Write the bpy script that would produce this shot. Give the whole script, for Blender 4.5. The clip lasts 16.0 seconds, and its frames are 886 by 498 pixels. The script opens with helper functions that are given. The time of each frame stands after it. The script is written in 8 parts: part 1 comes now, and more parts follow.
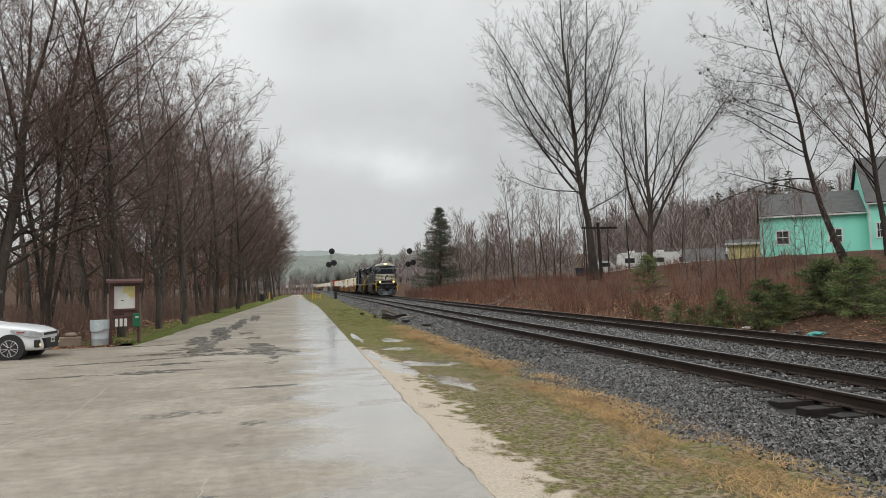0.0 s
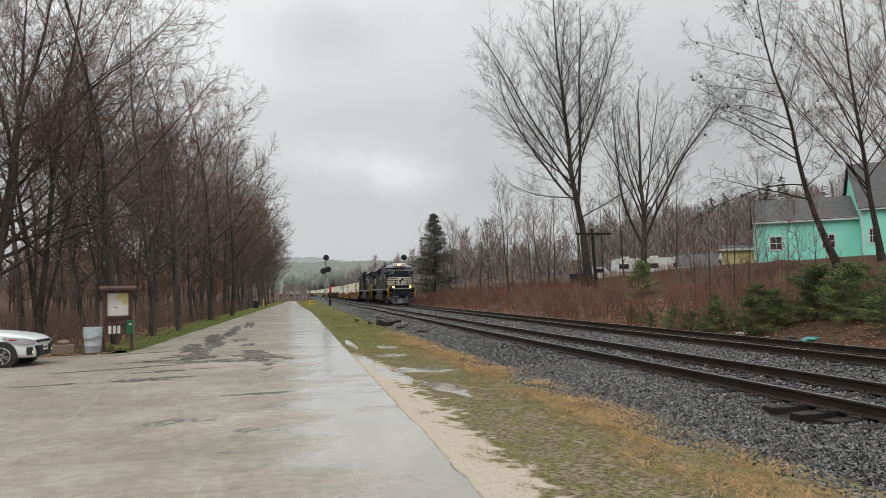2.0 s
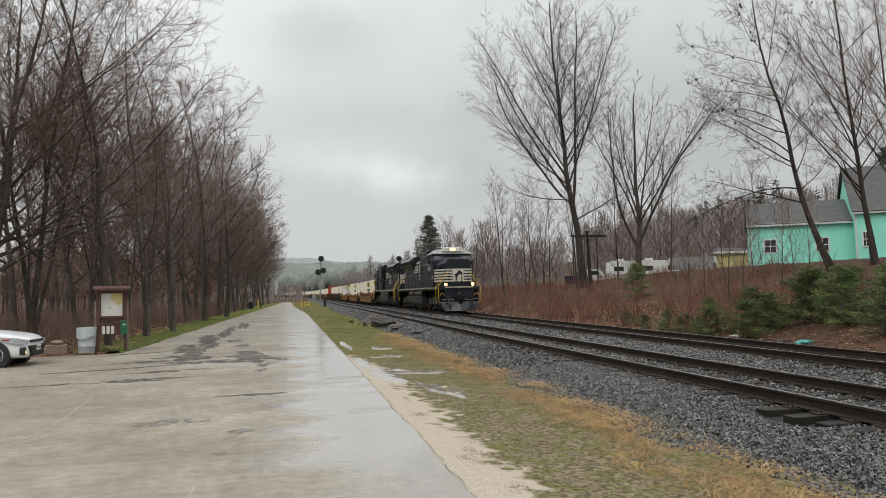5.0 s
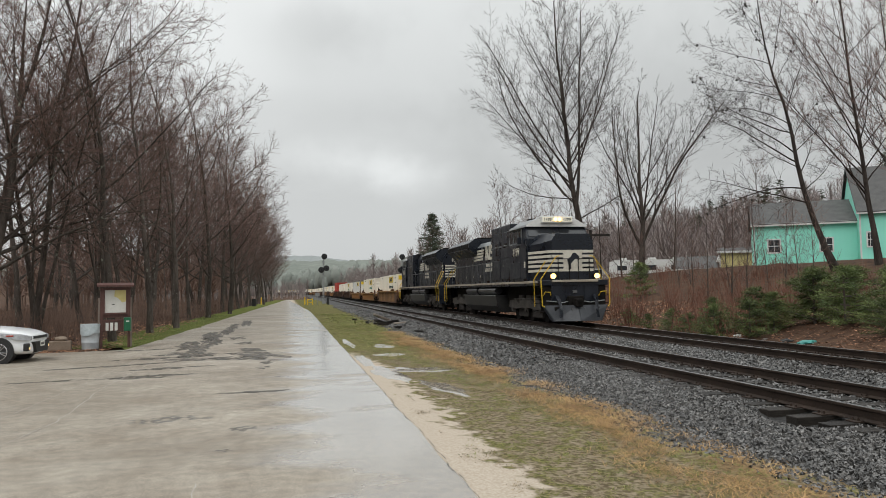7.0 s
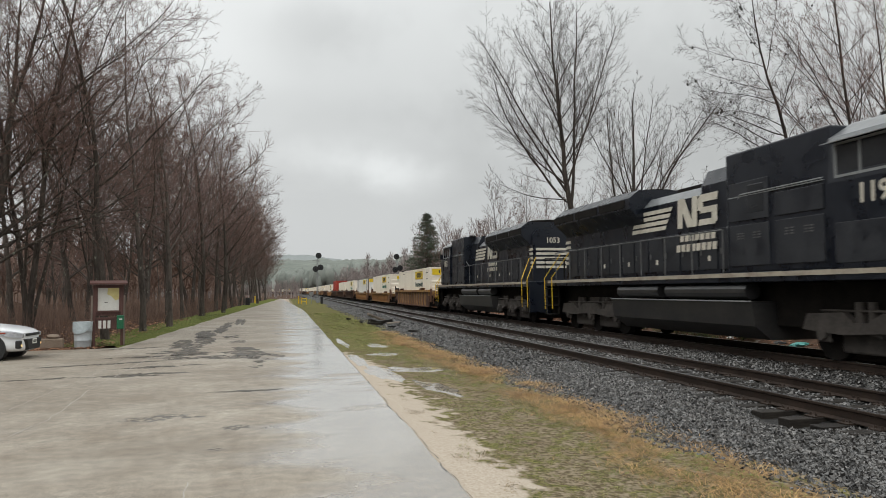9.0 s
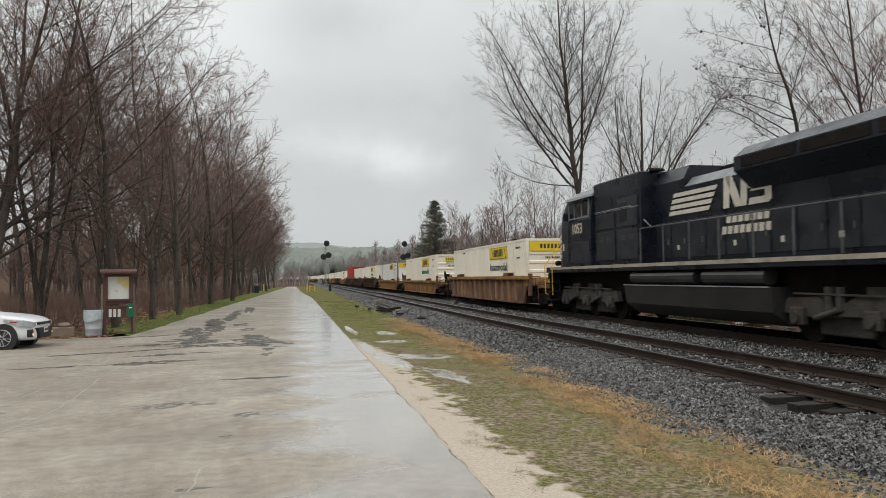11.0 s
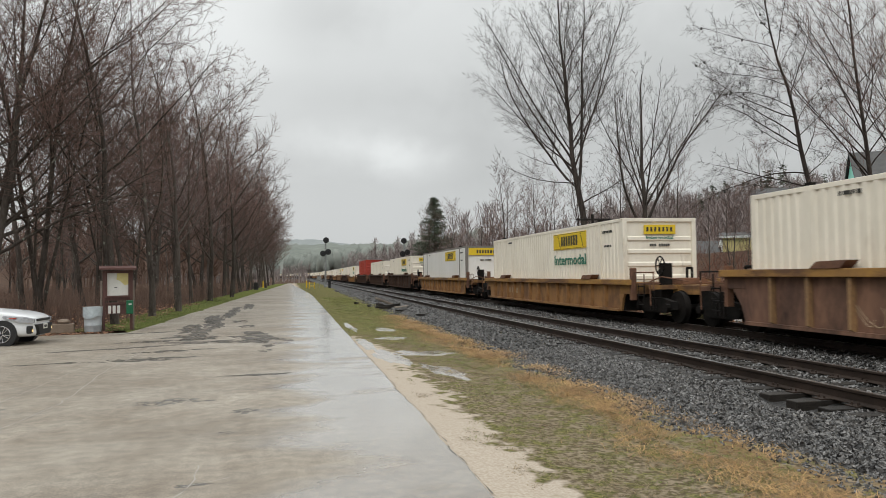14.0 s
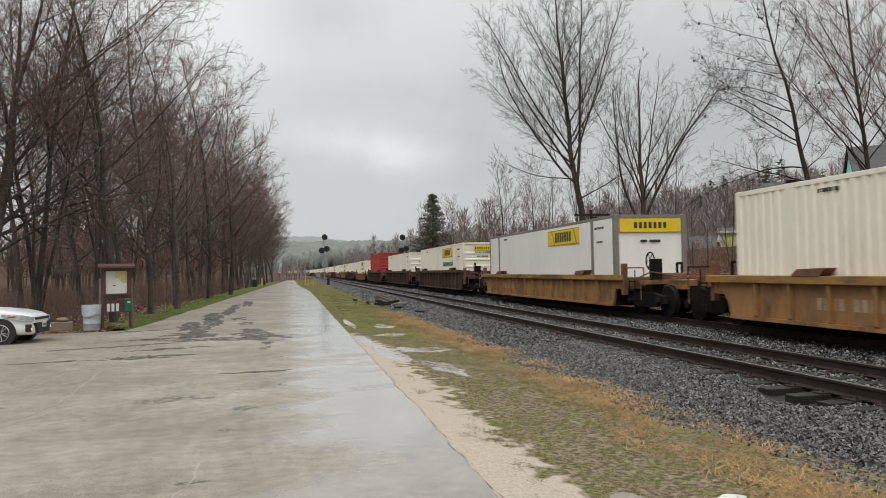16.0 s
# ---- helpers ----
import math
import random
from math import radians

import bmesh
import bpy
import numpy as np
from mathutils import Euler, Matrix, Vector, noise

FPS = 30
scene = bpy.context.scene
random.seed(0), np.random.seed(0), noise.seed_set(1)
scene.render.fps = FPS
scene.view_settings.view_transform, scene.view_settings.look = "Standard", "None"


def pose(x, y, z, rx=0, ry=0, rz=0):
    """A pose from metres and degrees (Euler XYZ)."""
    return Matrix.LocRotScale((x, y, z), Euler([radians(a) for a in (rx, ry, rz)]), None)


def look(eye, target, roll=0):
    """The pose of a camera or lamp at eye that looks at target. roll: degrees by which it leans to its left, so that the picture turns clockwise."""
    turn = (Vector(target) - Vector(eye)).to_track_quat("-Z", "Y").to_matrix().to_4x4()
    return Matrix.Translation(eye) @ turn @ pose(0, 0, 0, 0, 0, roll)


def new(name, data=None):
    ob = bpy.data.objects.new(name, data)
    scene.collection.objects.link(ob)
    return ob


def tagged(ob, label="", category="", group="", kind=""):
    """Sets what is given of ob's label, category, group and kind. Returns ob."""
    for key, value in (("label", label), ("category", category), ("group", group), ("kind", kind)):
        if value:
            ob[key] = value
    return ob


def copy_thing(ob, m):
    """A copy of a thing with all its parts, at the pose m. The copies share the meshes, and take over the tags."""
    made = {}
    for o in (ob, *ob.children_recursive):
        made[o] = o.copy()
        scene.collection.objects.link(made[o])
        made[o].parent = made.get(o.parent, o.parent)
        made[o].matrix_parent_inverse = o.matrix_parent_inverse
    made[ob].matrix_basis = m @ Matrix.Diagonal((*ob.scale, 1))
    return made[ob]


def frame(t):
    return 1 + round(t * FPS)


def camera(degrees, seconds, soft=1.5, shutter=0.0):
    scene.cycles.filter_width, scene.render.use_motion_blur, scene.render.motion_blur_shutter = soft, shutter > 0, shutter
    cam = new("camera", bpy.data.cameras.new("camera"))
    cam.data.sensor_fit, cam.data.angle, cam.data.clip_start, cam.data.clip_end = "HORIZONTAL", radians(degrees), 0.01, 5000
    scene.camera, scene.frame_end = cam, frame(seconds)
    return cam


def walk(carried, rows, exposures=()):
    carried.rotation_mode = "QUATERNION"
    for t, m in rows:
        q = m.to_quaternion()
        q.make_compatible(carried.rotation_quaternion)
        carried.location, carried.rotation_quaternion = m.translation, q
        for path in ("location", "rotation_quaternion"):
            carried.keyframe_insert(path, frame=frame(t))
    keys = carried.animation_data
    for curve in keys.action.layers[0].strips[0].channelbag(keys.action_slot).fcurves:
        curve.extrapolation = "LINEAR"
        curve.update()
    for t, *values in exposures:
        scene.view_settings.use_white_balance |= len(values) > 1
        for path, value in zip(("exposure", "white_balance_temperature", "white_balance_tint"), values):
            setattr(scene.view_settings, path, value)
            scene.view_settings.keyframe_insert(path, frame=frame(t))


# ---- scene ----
# camera: held by hand at one spot, it only turns and leans a little
EYE = (0.0, 0.0, 1.7)
cam = camera(61.76, 16.0, soft=0.8, shutter=0.25)


def aim(yaw, pitch, roll):
    a, b = radians(yaw), radians(pitch)
    way = Vector((math.sin(a) * math.cos(b), math.cos(a) * math.cos(b), math.sin(b)))
    return look(EYE, Vector(EYE) + way * 10, roll)


TURNS = [
    (0.0, 11.252, 2.718, -1.266), (0.5, 11.429, 2.814, -1.290), (1.0, 11.640, 2.994, -1.295), (1.5, 11.727, 3.111, -1.308),
    (2.0, 11.692, 3.190, -1.390), (2.5, 11.672, 3.335, -1.490), (3.0, 11.739, 3.471, -1.528), (3.5, 11.941, 3.561, -1.422),
    (4.0, 12.165, 3.515, -1.272), (6.5, 11.830, 3.118, -0.907), (7.0, 11.820, 3.179, -0.875), (7.5, 11.840, 3.178, -0.847),
    (8.0, 11.944, 3.211, -0.704), (8.5, 12.159, 3.259, -0.561), (9.0, 12.248, 3.177, -0.488), (11.5, 11.486, 1.815, -0.847),
    (12.0, 11.450, 1.479, -0.895), (12.5, 11.429, 1.423, -0.827), (13.0, 11.489, 1.554, -0.831), (13.5, 11.491, 1.768, -0.799),
    (14.0, 11.671, 1.946, -0.705), (14.5, 11.935, 1.950, -0.752), (15.0, 12.015, 1.816, -0.819), (15.5, 11.904, 1.722, -0.906),
    (16.0, 11.771, 1.660, -0.999)]
walk(cam, [(t, aim(*a)) for t, *a in TURNS], [(0.0, 0.0), (16.0, 0.0)])

# ---- overcast daylight ----
world = bpy.data.worlds.new("overcast")
world.use_nodes = True
scene.world = world
wn, wl = world.node_tree.nodes, world.node_tree.links
sky = wn.new("ShaderNodeTexSky")
sky.sky_type, sky.sun_disc = "NISHITA", False
sky.sun_elevation, sky.sun_rotation, sky.air_density, sky.dust_density = radians(38), radians(-20), 1.0, 4.0
grey = wn.new("ShaderNodeHueSaturation")
grey.inputs["Saturation"].default_value = 0.0
wl.new(sky.outputs[0], grey.inputs["Color"])
where = wn.new("ShaderNodeTexCoord")
split = wn.new("ShaderNodeSeparateXYZ")
wl.new(where.outputs["Generated"], split.inputs[0])
# cloud layer: a ceiling plane stretched towards the horizon
lift = wn.new("ShaderNodeMath"); lift.operation = "MAXIMUM"; lift.inputs[1].default_value = 0.12
wl.new(split.outputs["Z"], lift.inputs[0])
plane = wn.new("ShaderNodeVectorMath"); plane.operation = "DIVIDE"
wl.new(where.outputs["Generated"], plane.inputs[0])
wl.new(lift.outputs[0], plane.inputs[1])
cloud = wn.new("ShaderNodeTexNoise")
cloud.inputs["Scale"].default_value, cloud.inputs["Detail"].default_value, cloud.inputs["Roughness"].default_value = 0.32, 4.0, 0.45
wl.new(plane.outputs[0], cloud.inputs["Vector"])
tone = wn.new("ShaderNodeMapRange")
tone.inputs["From Min"].default_value, tone.inputs["From Max"].default_value = 0.3, 0.7
tone.inputs["To Min"].default_value, tone.inputs["To Max"].default_value = 0.93, 1.05
wl.new(cloud.outputs["Fac"], tone.inputs["Value"])
# an overcast sky grows brighter towards the zenith
dome = wn.new("ShaderNodeMapRange")
dome.inputs["From Min"].default_value, dome.inputs["From Max"].default_value = 0.0, 1.0
dome.inputs["To Min"].default_value, dome.inputs["To Max"].default_value = 0.58, 2.1
bend = wn.new("ShaderNodeMath"); bend.operation = "POWER"; bend.inputs[1].default_value = 2.2
wl.new(lift.outputs[0], bend.inputs[0])
wl.new(bend.outputs[0], dome.inputs["Value"])
def cloud_patch(base, azimuth, elevation, wide, tall, gain):
    """A soft thin or thick place in the cloud, with a torn edge."""
    a, e = radians(azimuth), radians(elevation)
    off = wn.new("ShaderNodeVectorMath"); off.operation = "SUBTRACT"
    off.inputs[1].default_value = (math.sin(a) * math.cos(e), math.cos(a) * math.cos(e), math.sin(e))
    wl.new(where.outputs["Generated"], off.inputs[0])
    fit = wn.new("ShaderNodeVectorMath"); fit.operation = "MULTIPLY"
    fit.inputs[1].default_value = (1 / radians(wide), 1 / radians(wide), 1 / radians(tall))
    wl.new(off.outputs[0], fit.inputs[0])
    far = wn.new("ShaderNodeVectorMath"); far.operation = "LENGTH"
    wl.new(fit.outputs[0], far.inputs[0])
    torn = wn.new("ShaderNodeTexNoise")
    torn.inputs["Scale"].default_value, torn.inputs["Detail"].default_value = 14.0, 4.0
    wl.new(where.outputs["Generated"], torn.inputs["Vector"])
    edge = wn.new("ShaderNodeMath"); edge.operation = "MULTIPLY_ADD"; edge.inputs[1].default_value = 1.3
    wl.new(torn.outputs["Fac"], edge.inputs[0]); wl.new(far.outputs["Value"], edge.inputs[2])
    soft = wn.new("ShaderNodeMapRange"); soft.interpolation_type = "SMOOTHSTEP"
    soft.inputs["From Min"].default_value, soft.inputs["From Max"].default_value = 0.5, 1.75
    soft.inputs["To Min"].default_value, soft.inputs["To Max"].default_value = 1.0 + gain, 1.0
    wl.new(edge.outputs[0], soft.inputs["Value"])
    out = wn.new("ShaderNodeMath"); out.operation = "MULTIPLY"
    wl.new(base, out.inputs[0]); wl.new(soft.outputs[0], out.inputs[1])
    return out.outputs[0]


clouds = tone.outputs[0]
for row in ((4.6, 9.8, 7.5, 2.4, 0.3), (9.5, 8.8, 4.5, 2.0, 0.22), (3.5, 19.5, 7, 3.5, -0.16), (9, 13.4, 15, 2.4, -0.07), (30, 14, 22, 12, -0.16), (-4, 17, 6, 4, 0.1)):
    clouds = cloud_patch(clouds, *row)
mul = wn.new("ShaderNodeMath"); mul.operation = "MULTIPLY"
wl.new(clouds, mul.inputs[0]); wl.new(dome.outputs[0], mul.inputs[1])
layer = wn.new("ShaderNodeMix"); layer.data_type = "RGBA"; layer.blend_type = "MULTIPLY"
layer.inputs[0].default_value = 1.0
layer.inputs[6].default_value = (0.965, 1.0, 1.0, 1)
wl.new(mul.outputs[0], layer.inputs[7])
back = wn["Background"]
back.inputs["Strength"].default_value = 0.1
both = wn.new("ShaderNodeMix"); both.data_type = "RGBA"; both.inputs[0].default_value = 0.92
scale10 = wn.new("ShaderNodeVectorMath"); scale10.operation = "SCALE"; scale10.inputs["Scale"].default_value = 10.0
wl.new(layer.outputs[2], scale10.inputs[0])
wl.new(grey.outputs[0], both.inputs[6]); wl.new(scale10.outputs[0], both.inputs[7])
wl.new(both.outputs[2], back.inputs["Color"])

sun = new("sun", bpy.data.lights.new("sun", "SUN"))
sun.data.energy, sun.data.angle, sun.data.color = 1.0, radians(40), (1.0, 0.98, 0.95)
sun.matrix_basis = look((0, 0, 30), (16, 19, 0))


# ---- materials ----
def mat(name, c1, c2=None, rough=0.7, scale=6.0, metal=0.0, bump=0.0, bump_scale=None, spec=0.5, fine=None, rough2=None, stretch=None, vary=0.0, mid=(0.35, 0.65)):
    """A procedural surface: two colours mixed by two scales of noise, with relief and uneven gloss."""
    m = bpy.data.materials.new(name)
    m.use_nodes = True
    nt = m.node_tree
    b = nt.nodes["Principled BSDF"]
    b.inputs["Metallic"].default_value = metal
    b.inputs["Roughness"].default_value = rough
    b.inputs["Specular IOR Level"].default_value = spec
    c2 = c2 or tuple(v * 0.8 for v in c1)
    co = nt.nodes.new("ShaderNodeTexCoord")
    src = co.outputs["Object"]
    if stretch:
        mp = nt.nodes.new("ShaderNodeMapping")
        mp.inputs["Scale"].default_value = stretch
        nt.links.new(src, mp.inputs["Vector"])
        src = mp.outputs[0]
    n1 = nt.nodes.new("ShaderNodeTexNoise")
    n1.inputs["Scale"].default_value, n1.inputs["Detail"].default_value = scale, 6.0
    nt.links.new(src, n1.inputs["Vector"])
    n2 = nt.nodes.new("ShaderNodeTexNoise")
    n2.inputs["Scale"].default_value, n2.inputs["Detail"].default_value = (fine or scale * 7), 4.0
    nt.links.new(src, n2.inputs["Vector"])
    mx = nt.nodes.new("ShaderNodeMix")
    mx.inputs[0].default_value = 0.4
    nt.links.new(n1.outputs["Fac"], mx.inputs[2]); nt.links.new(n2.outputs["Fac"], mx.inputs[3])
    rp = nt.nodes.new("ShaderNodeMapRange")
    rp.inputs["From Min"].default_value, rp.inputs["From Max"].default_value = mid
    nt.links.new(mx.outputs[0], rp.inputs["Value"])
    cm = nt.nodes.new("ShaderNodeMix"); cm.data_type = "RGBA"
    cm.inputs[6].default_value, cm.inputs[7].default_value = (*c1, 1), (*c2, 1)
    nt.links.new(rp.outputs[0], cm.inputs[0])
    out = cm.outputs[2]
    if vary:
        info = nt.nodes.new("ShaderNodeObjectInfo")
        vr = nt.nodes.new("ShaderNodeMapRange")
        vr.inputs["To Min"].default_value, vr.inputs["To Max"].default_value = 1 - vary, 1 + vary
        nt.links.new(info.outputs["Random"], vr.inputs["Value"])
        hv = nt.nodes.new("ShaderNodeHueSaturation")
        nt.links.new(vr.outputs[0], hv.inputs["Value"]); nt.links.new(out, hv.inputs["Color"])
        out = hv.outputs[0]
    nt.links.new(out, b.inputs["Base Color"])
    if rough2 is not None:
        rr = nt.nodes.new("ShaderNodeMapRange")
        rr.inputs["From Min"].default_value, rr.inputs["From Max"].default_value = mid
        rr.inputs["To Min"].default_value, rr.inputs["To Max"].default_value = rough, rough2
        nt.links.new(n1.outputs["Fac"], rr.inputs["Value"])
        nt.links.new(rr.outputs[0], b.inputs["Roughness"])
    if bump:
        bp = nt.nodes.new("ShaderNodeBump")
        bp.inputs["Strength"].default_value, bp.inputs["Distance"].default_value = 0.6, bump
        if bump_scale:
            n3 = nt.nodes.new("ShaderNodeTexNoise")
            n3.inputs["Scale"].default_value, n3.inputs["Detail"].default_value = bump_scale, 3.0
            nt.links.new(src, n3.inputs["Vector"])
            nt.links.new(n3.outputs["Fac"], bp.inputs["Height"])
        else:
            nt.links.new(mx.outputs[0], bp.inputs["Height"])
        nt.links.new(bp.outputs[0], b.inputs["Normal"])
    return m


def road_surface():
    """Worn wet asphalt: dusty tan and grey areas, aggregate grain, and a film of water that lies in bands."""
    m = mat("wet_asphalt", (0.188, 0.152, 0.112), (0.305, 0.268, 0.216), rough=0.5, scale=0.35, fine=1.7, mid=(0.38, 0.62))
    nt = m.node_tree
    b = nt.nodes["Principled BSDF"]
    b.inputs["Specular IOR Level"].default_value = 0.75
    src = b.inputs["Base Color"].links[0].from_socket
    co = nt.nodes.new("ShaderNodeTexCoord")

    def tex(scale, detail, stretch=(1, 1, 1)):
        mp = nt.nodes.new("ShaderNodeMapping")
        mp.inputs["Scale"].default_value = stretch
        nt.links.new(co.outputs["Object"], mp.inputs["Vector"])
        n = nt.nodes.new("ShaderNodeTexNoise")
        n.inputs["Scale"].default_value, n.inputs["Detail"].default_value = scale, detail
        nt.links.new(mp.outputs[0], n.inputs["Vector"])
        return n.outputs["Fac"]

    def span(v, a, c, lo, hi):
        n = nt.nodes.new("ShaderNodeMapRange")
        n.inputs["From Min"].default_value, n.inputs["From Max"].default_value = a, c
        n.inputs["To Min"].default_value, n.inputs["To Max"].default_value = lo, hi
        nt.links.new(v, n.inputs["Value"])
        return n.outputs[0]

    def times(p, q):
        n = nt.nodes.new("ShaderNodeMath")
        n.operation = "MULTIPLY"
        nt.links.new(p, n.inputs[0]); nt.links.new(q, n.inputs[1])
        return n.outputs[0]

    grain, mottle, film = tex(80, 3.0), tex(7, 8.0), tex(0.9, 6.0, (0.45, 0.9, 1))
    level = times(times(span(grain, 0.32, 0.68, 0.58, 1.42), span(mottle, 0.3, 0.7, 0.8, 1.2)), span(film, 0.35, 0.65, 1.06, 0.94))
    hv = nt.nodes.new("ShaderNodeHueSaturation")
    nt.links.new(level, hv.inputs["Value"]); nt.links.new(src, hv.inputs["Color"])
    nt.links.new(hv.outputs[0], b.inputs["Base Color"])
    side = nt.nodes.new("ShaderNodeSeparateXYZ")
    nt.links.new(co.outputs["Object"], side.inputs[0])
    wet = nt.nodes.new("ShaderNodeMath")
    wet.operation = "ADD"
    nt.links.new(film, wet.inputs[0])
    nt.links.new(span(side.outputs["X"], -1.3, 0.7, -0.3, 0.13), wet.inputs[1])
    nt.links.new(span(wet.outputs[0], 0.42, 0.6, 0.66, 0.13), b.inputs["Roughness"])
    nt.links.new(span(wet.outputs[0], 0.42, 0.62, 0.0, 0.9), b.inputs["Coat Weight"])
    b.inputs["Coat Roughness"].default_value, b.inputs["Coat IOR"].default_value = 0.14, 1.4
    bp = nt.nodes.new("ShaderNodeBump")
    bp.inputs["Strength"].default_value, bp.inputs["Distance"].default_value = 0.16, 0.006
    nt.links.new(grain, bp.inputs["Height"])
    nt.links.new(bp.outputs[0], b.inputs["Normal"])
    return m


def islands(m, lo=0.6, hi=1.4):
    """Lets each loose piece of a joined mesh be lighter or darker."""
    nt = m.node_tree
    b = nt.nodes["Principled BSDF"]
    src = b.inputs["Base Color"].links[0].from_socket
    g = nt.nodes.new("ShaderNodeNewGeometry")
    r = nt.nodes.new("ShaderNodeMapRange")
    r.inputs["To Min"].default_value, r.inputs["To Max"].default_value = lo, hi
    nt.links.new(g.outputs["Random Per Island"], r.inputs["Value"])
    h = nt.nodes.new("ShaderNodeHueSaturation")
    nt.links.new(r.outputs[0], h.inputs["Value"]); nt.links.new(src, h.inputs["Color"])
    nt.links.new(h.outputs[0], b.inputs["Base Color"])
    return m

def ragged(m, scale=5.0, at=0.45, soft=0.04):
    """Breaks a thin worn layer up, so that it lies in scraps."""
    nt = m.node_tree
    b = nt.nodes["Principled BSDF"]
    co = nt.nodes.new("ShaderNodeTexCoord")
    n = nt.nodes.new("ShaderNodeTexNoise")
    n.inputs["Scale"].default_value, n.inputs["Detail"].default_value, n.inputs["Roughness"].default_value = scale, 9.0, 0.65
    nt.links.new(co.outputs["Object"], n.inputs["Vector"])
    r = nt.nodes.new("ShaderNodeMapRange")
    r.inputs["From Min"].default_value, r.inputs["From Max"].default_value = at - soft, at + soft
    nt.links.new(n.outputs["Fac"], r.inputs["Value"])
    nt.links.new(r.outputs[0], b.inputs["Alpha"])
    return m


def glow(name, color, strength):
    m = bpy.data.materials.new(name)
    m.use_nodes = True
    b = m.node_tree.nodes["Principled BSDF"]
    b.inputs["Base Color"].default_value = (*color, 1)
    b.inputs["Emission Color"].default_value = (*color, 1)
    b.inputs["Emission Strength"].default_value = strength
    return m


M = {}
M["asphalt"] = road_surface()
M["patch"] = ragged(mat("worn_asphalt_hollow", (0.042, 0.036, 0.03), (0.095, 0.083, 0.068), rough=0.6, scale=4, fine=50, bump=0.012, bump_scale=40), 3.2, 0.47, 0.07)
M["soil"] = mat("leaf_litter", (0.035, 0.022, 0.017), (0.12, 0.07, 0.045), rough=0.9, scale=1.6, fine=22, bump=0.04, bump_scale=14)
M["turf"] = mat("short_turf", (0.10, 0.13, 0.035), (0.17, 0.17, 0.065), rough=0.85, scale=1.1, fine=18, bump=0.03, bump_scale=40)
M["water"] = mat("puddle_water", (0.27, 0.235, 0.19), (0.33, 0.29, 0.24), rough=0.04, scale=2, fine=9, bump=0.0)
M["ballast"] = mat("ballast_bed", (0.011, 0.011, 0.011), (0.06, 0.058, 0.056), rough=0.6, scale=9, fine=24, bump=0.05, bump_scale=22)
M["stone"] = islands(mat("ballast_stone", (0.024, 0.023, 0.0225), (0.106, 0.1, 0.094), rough=0.16, scale=8, bump=0.004, bump_scale=60), 0.25, 2.2)
M["rail_side"] = mat("rusty_rail", (0.022, 0.016, 0.013), (0.045, 0.031, 0.024), rough=0.6, scale=3, fine=40, bump=0.002)
M["rail_top"] = mat("polished_rail_head", (0.38, 0.38, 0.39), (0.28, 0.27, 0.27), rough=0.28, scale=4, metal=0.9)
M["tie"] = mat("creosoted_oak", (0.010, 0.0085, 0.0075), (0.03, 0.025, 0.021), rough=0.55, scale=5, stretch=(1, 9, 9), bump=0.006, vary=0.3)
M["bark"] = mat("grey_brown_bark", (0.045, 0.037, 0.032), (0.13, 0.11, 0.095), rough=0.85, scale=3, stretch=(1, 1, 0.25), fine=22, bump=0.02, vary=0.2)
M["bark_dark"] = mat("dark_poplar_bark", (0.03, 0.025, 0.022), (0.085, 0.07, 0.06), rough=0.85, scale=3, stretch=(1, 1, 0.25), fine=22, bump=0.02, vary=0.15, spec=0.1)
M["twig"] = mat("budding_twigs", (0.125, 0.083, 0.071), (0.21, 0.137, 0.115), rough=0.8, scale=0.4, vary=0.2)
M["twig_grey"] = mat("grey_twigs", (0.045, 0.036, 0.031), (0.085, 0.067, 0.054), rough=0.8, scale=0.4, vary=0.15)
M["under"] = mat("dim_undergrowth", (0.13, 0.088, 0.07), (0.25, 0.17, 0.135), rough=0.85, scale=0.5)
M["shrub"] = mat("red_brown_brush", (0.10, 0.05, 0.038), (0.215, 0.115, 0.082), rough=0.85, scale=0.5, vary=0.2)
M["pine"] = islands(mat("pine_needles", (0.045, 0.075, 0.03), (0.165, 0.19, 0.065), rough=0.65, scale=1.0, vary=0.3), 0.65, 1.35)
M["pine_far"] = islands(mat("far_conifer", (0.055, 0.07, 0.05), (0.10, 0.115, 0.08), rough=0.8, scale=0.3, vary=0.2), 0.7, 1.3)
M["black"] = mat("black_loco_paint", (0.005, 0.0072, 0.012), (0.0115, 0.014, 0.021), rough=0.2, rough2=0.45, scale=1.5, fine=12, spec=0.4)
M["grime"] = mat("grimy_running_gear", (0.006, 0.0055, 0.005), (0.018, 0.015, 0.013), rough=0.8, scale=3, fine=20, bump=0.004, spec=0.12)
M["white"] = mat("white_paint", (0.72, 0.72, 0.70), (0.60, 0.60, 0.57), rough=0.4, scale=3, fine=20)
M["cream"] = mat("off_white_container", (0.87, 0.81, 0.69), (0.77, 0.71, 0.59), rough=0.5, scale=0.8, fine=9, stretch=(1, 1, 0.3))
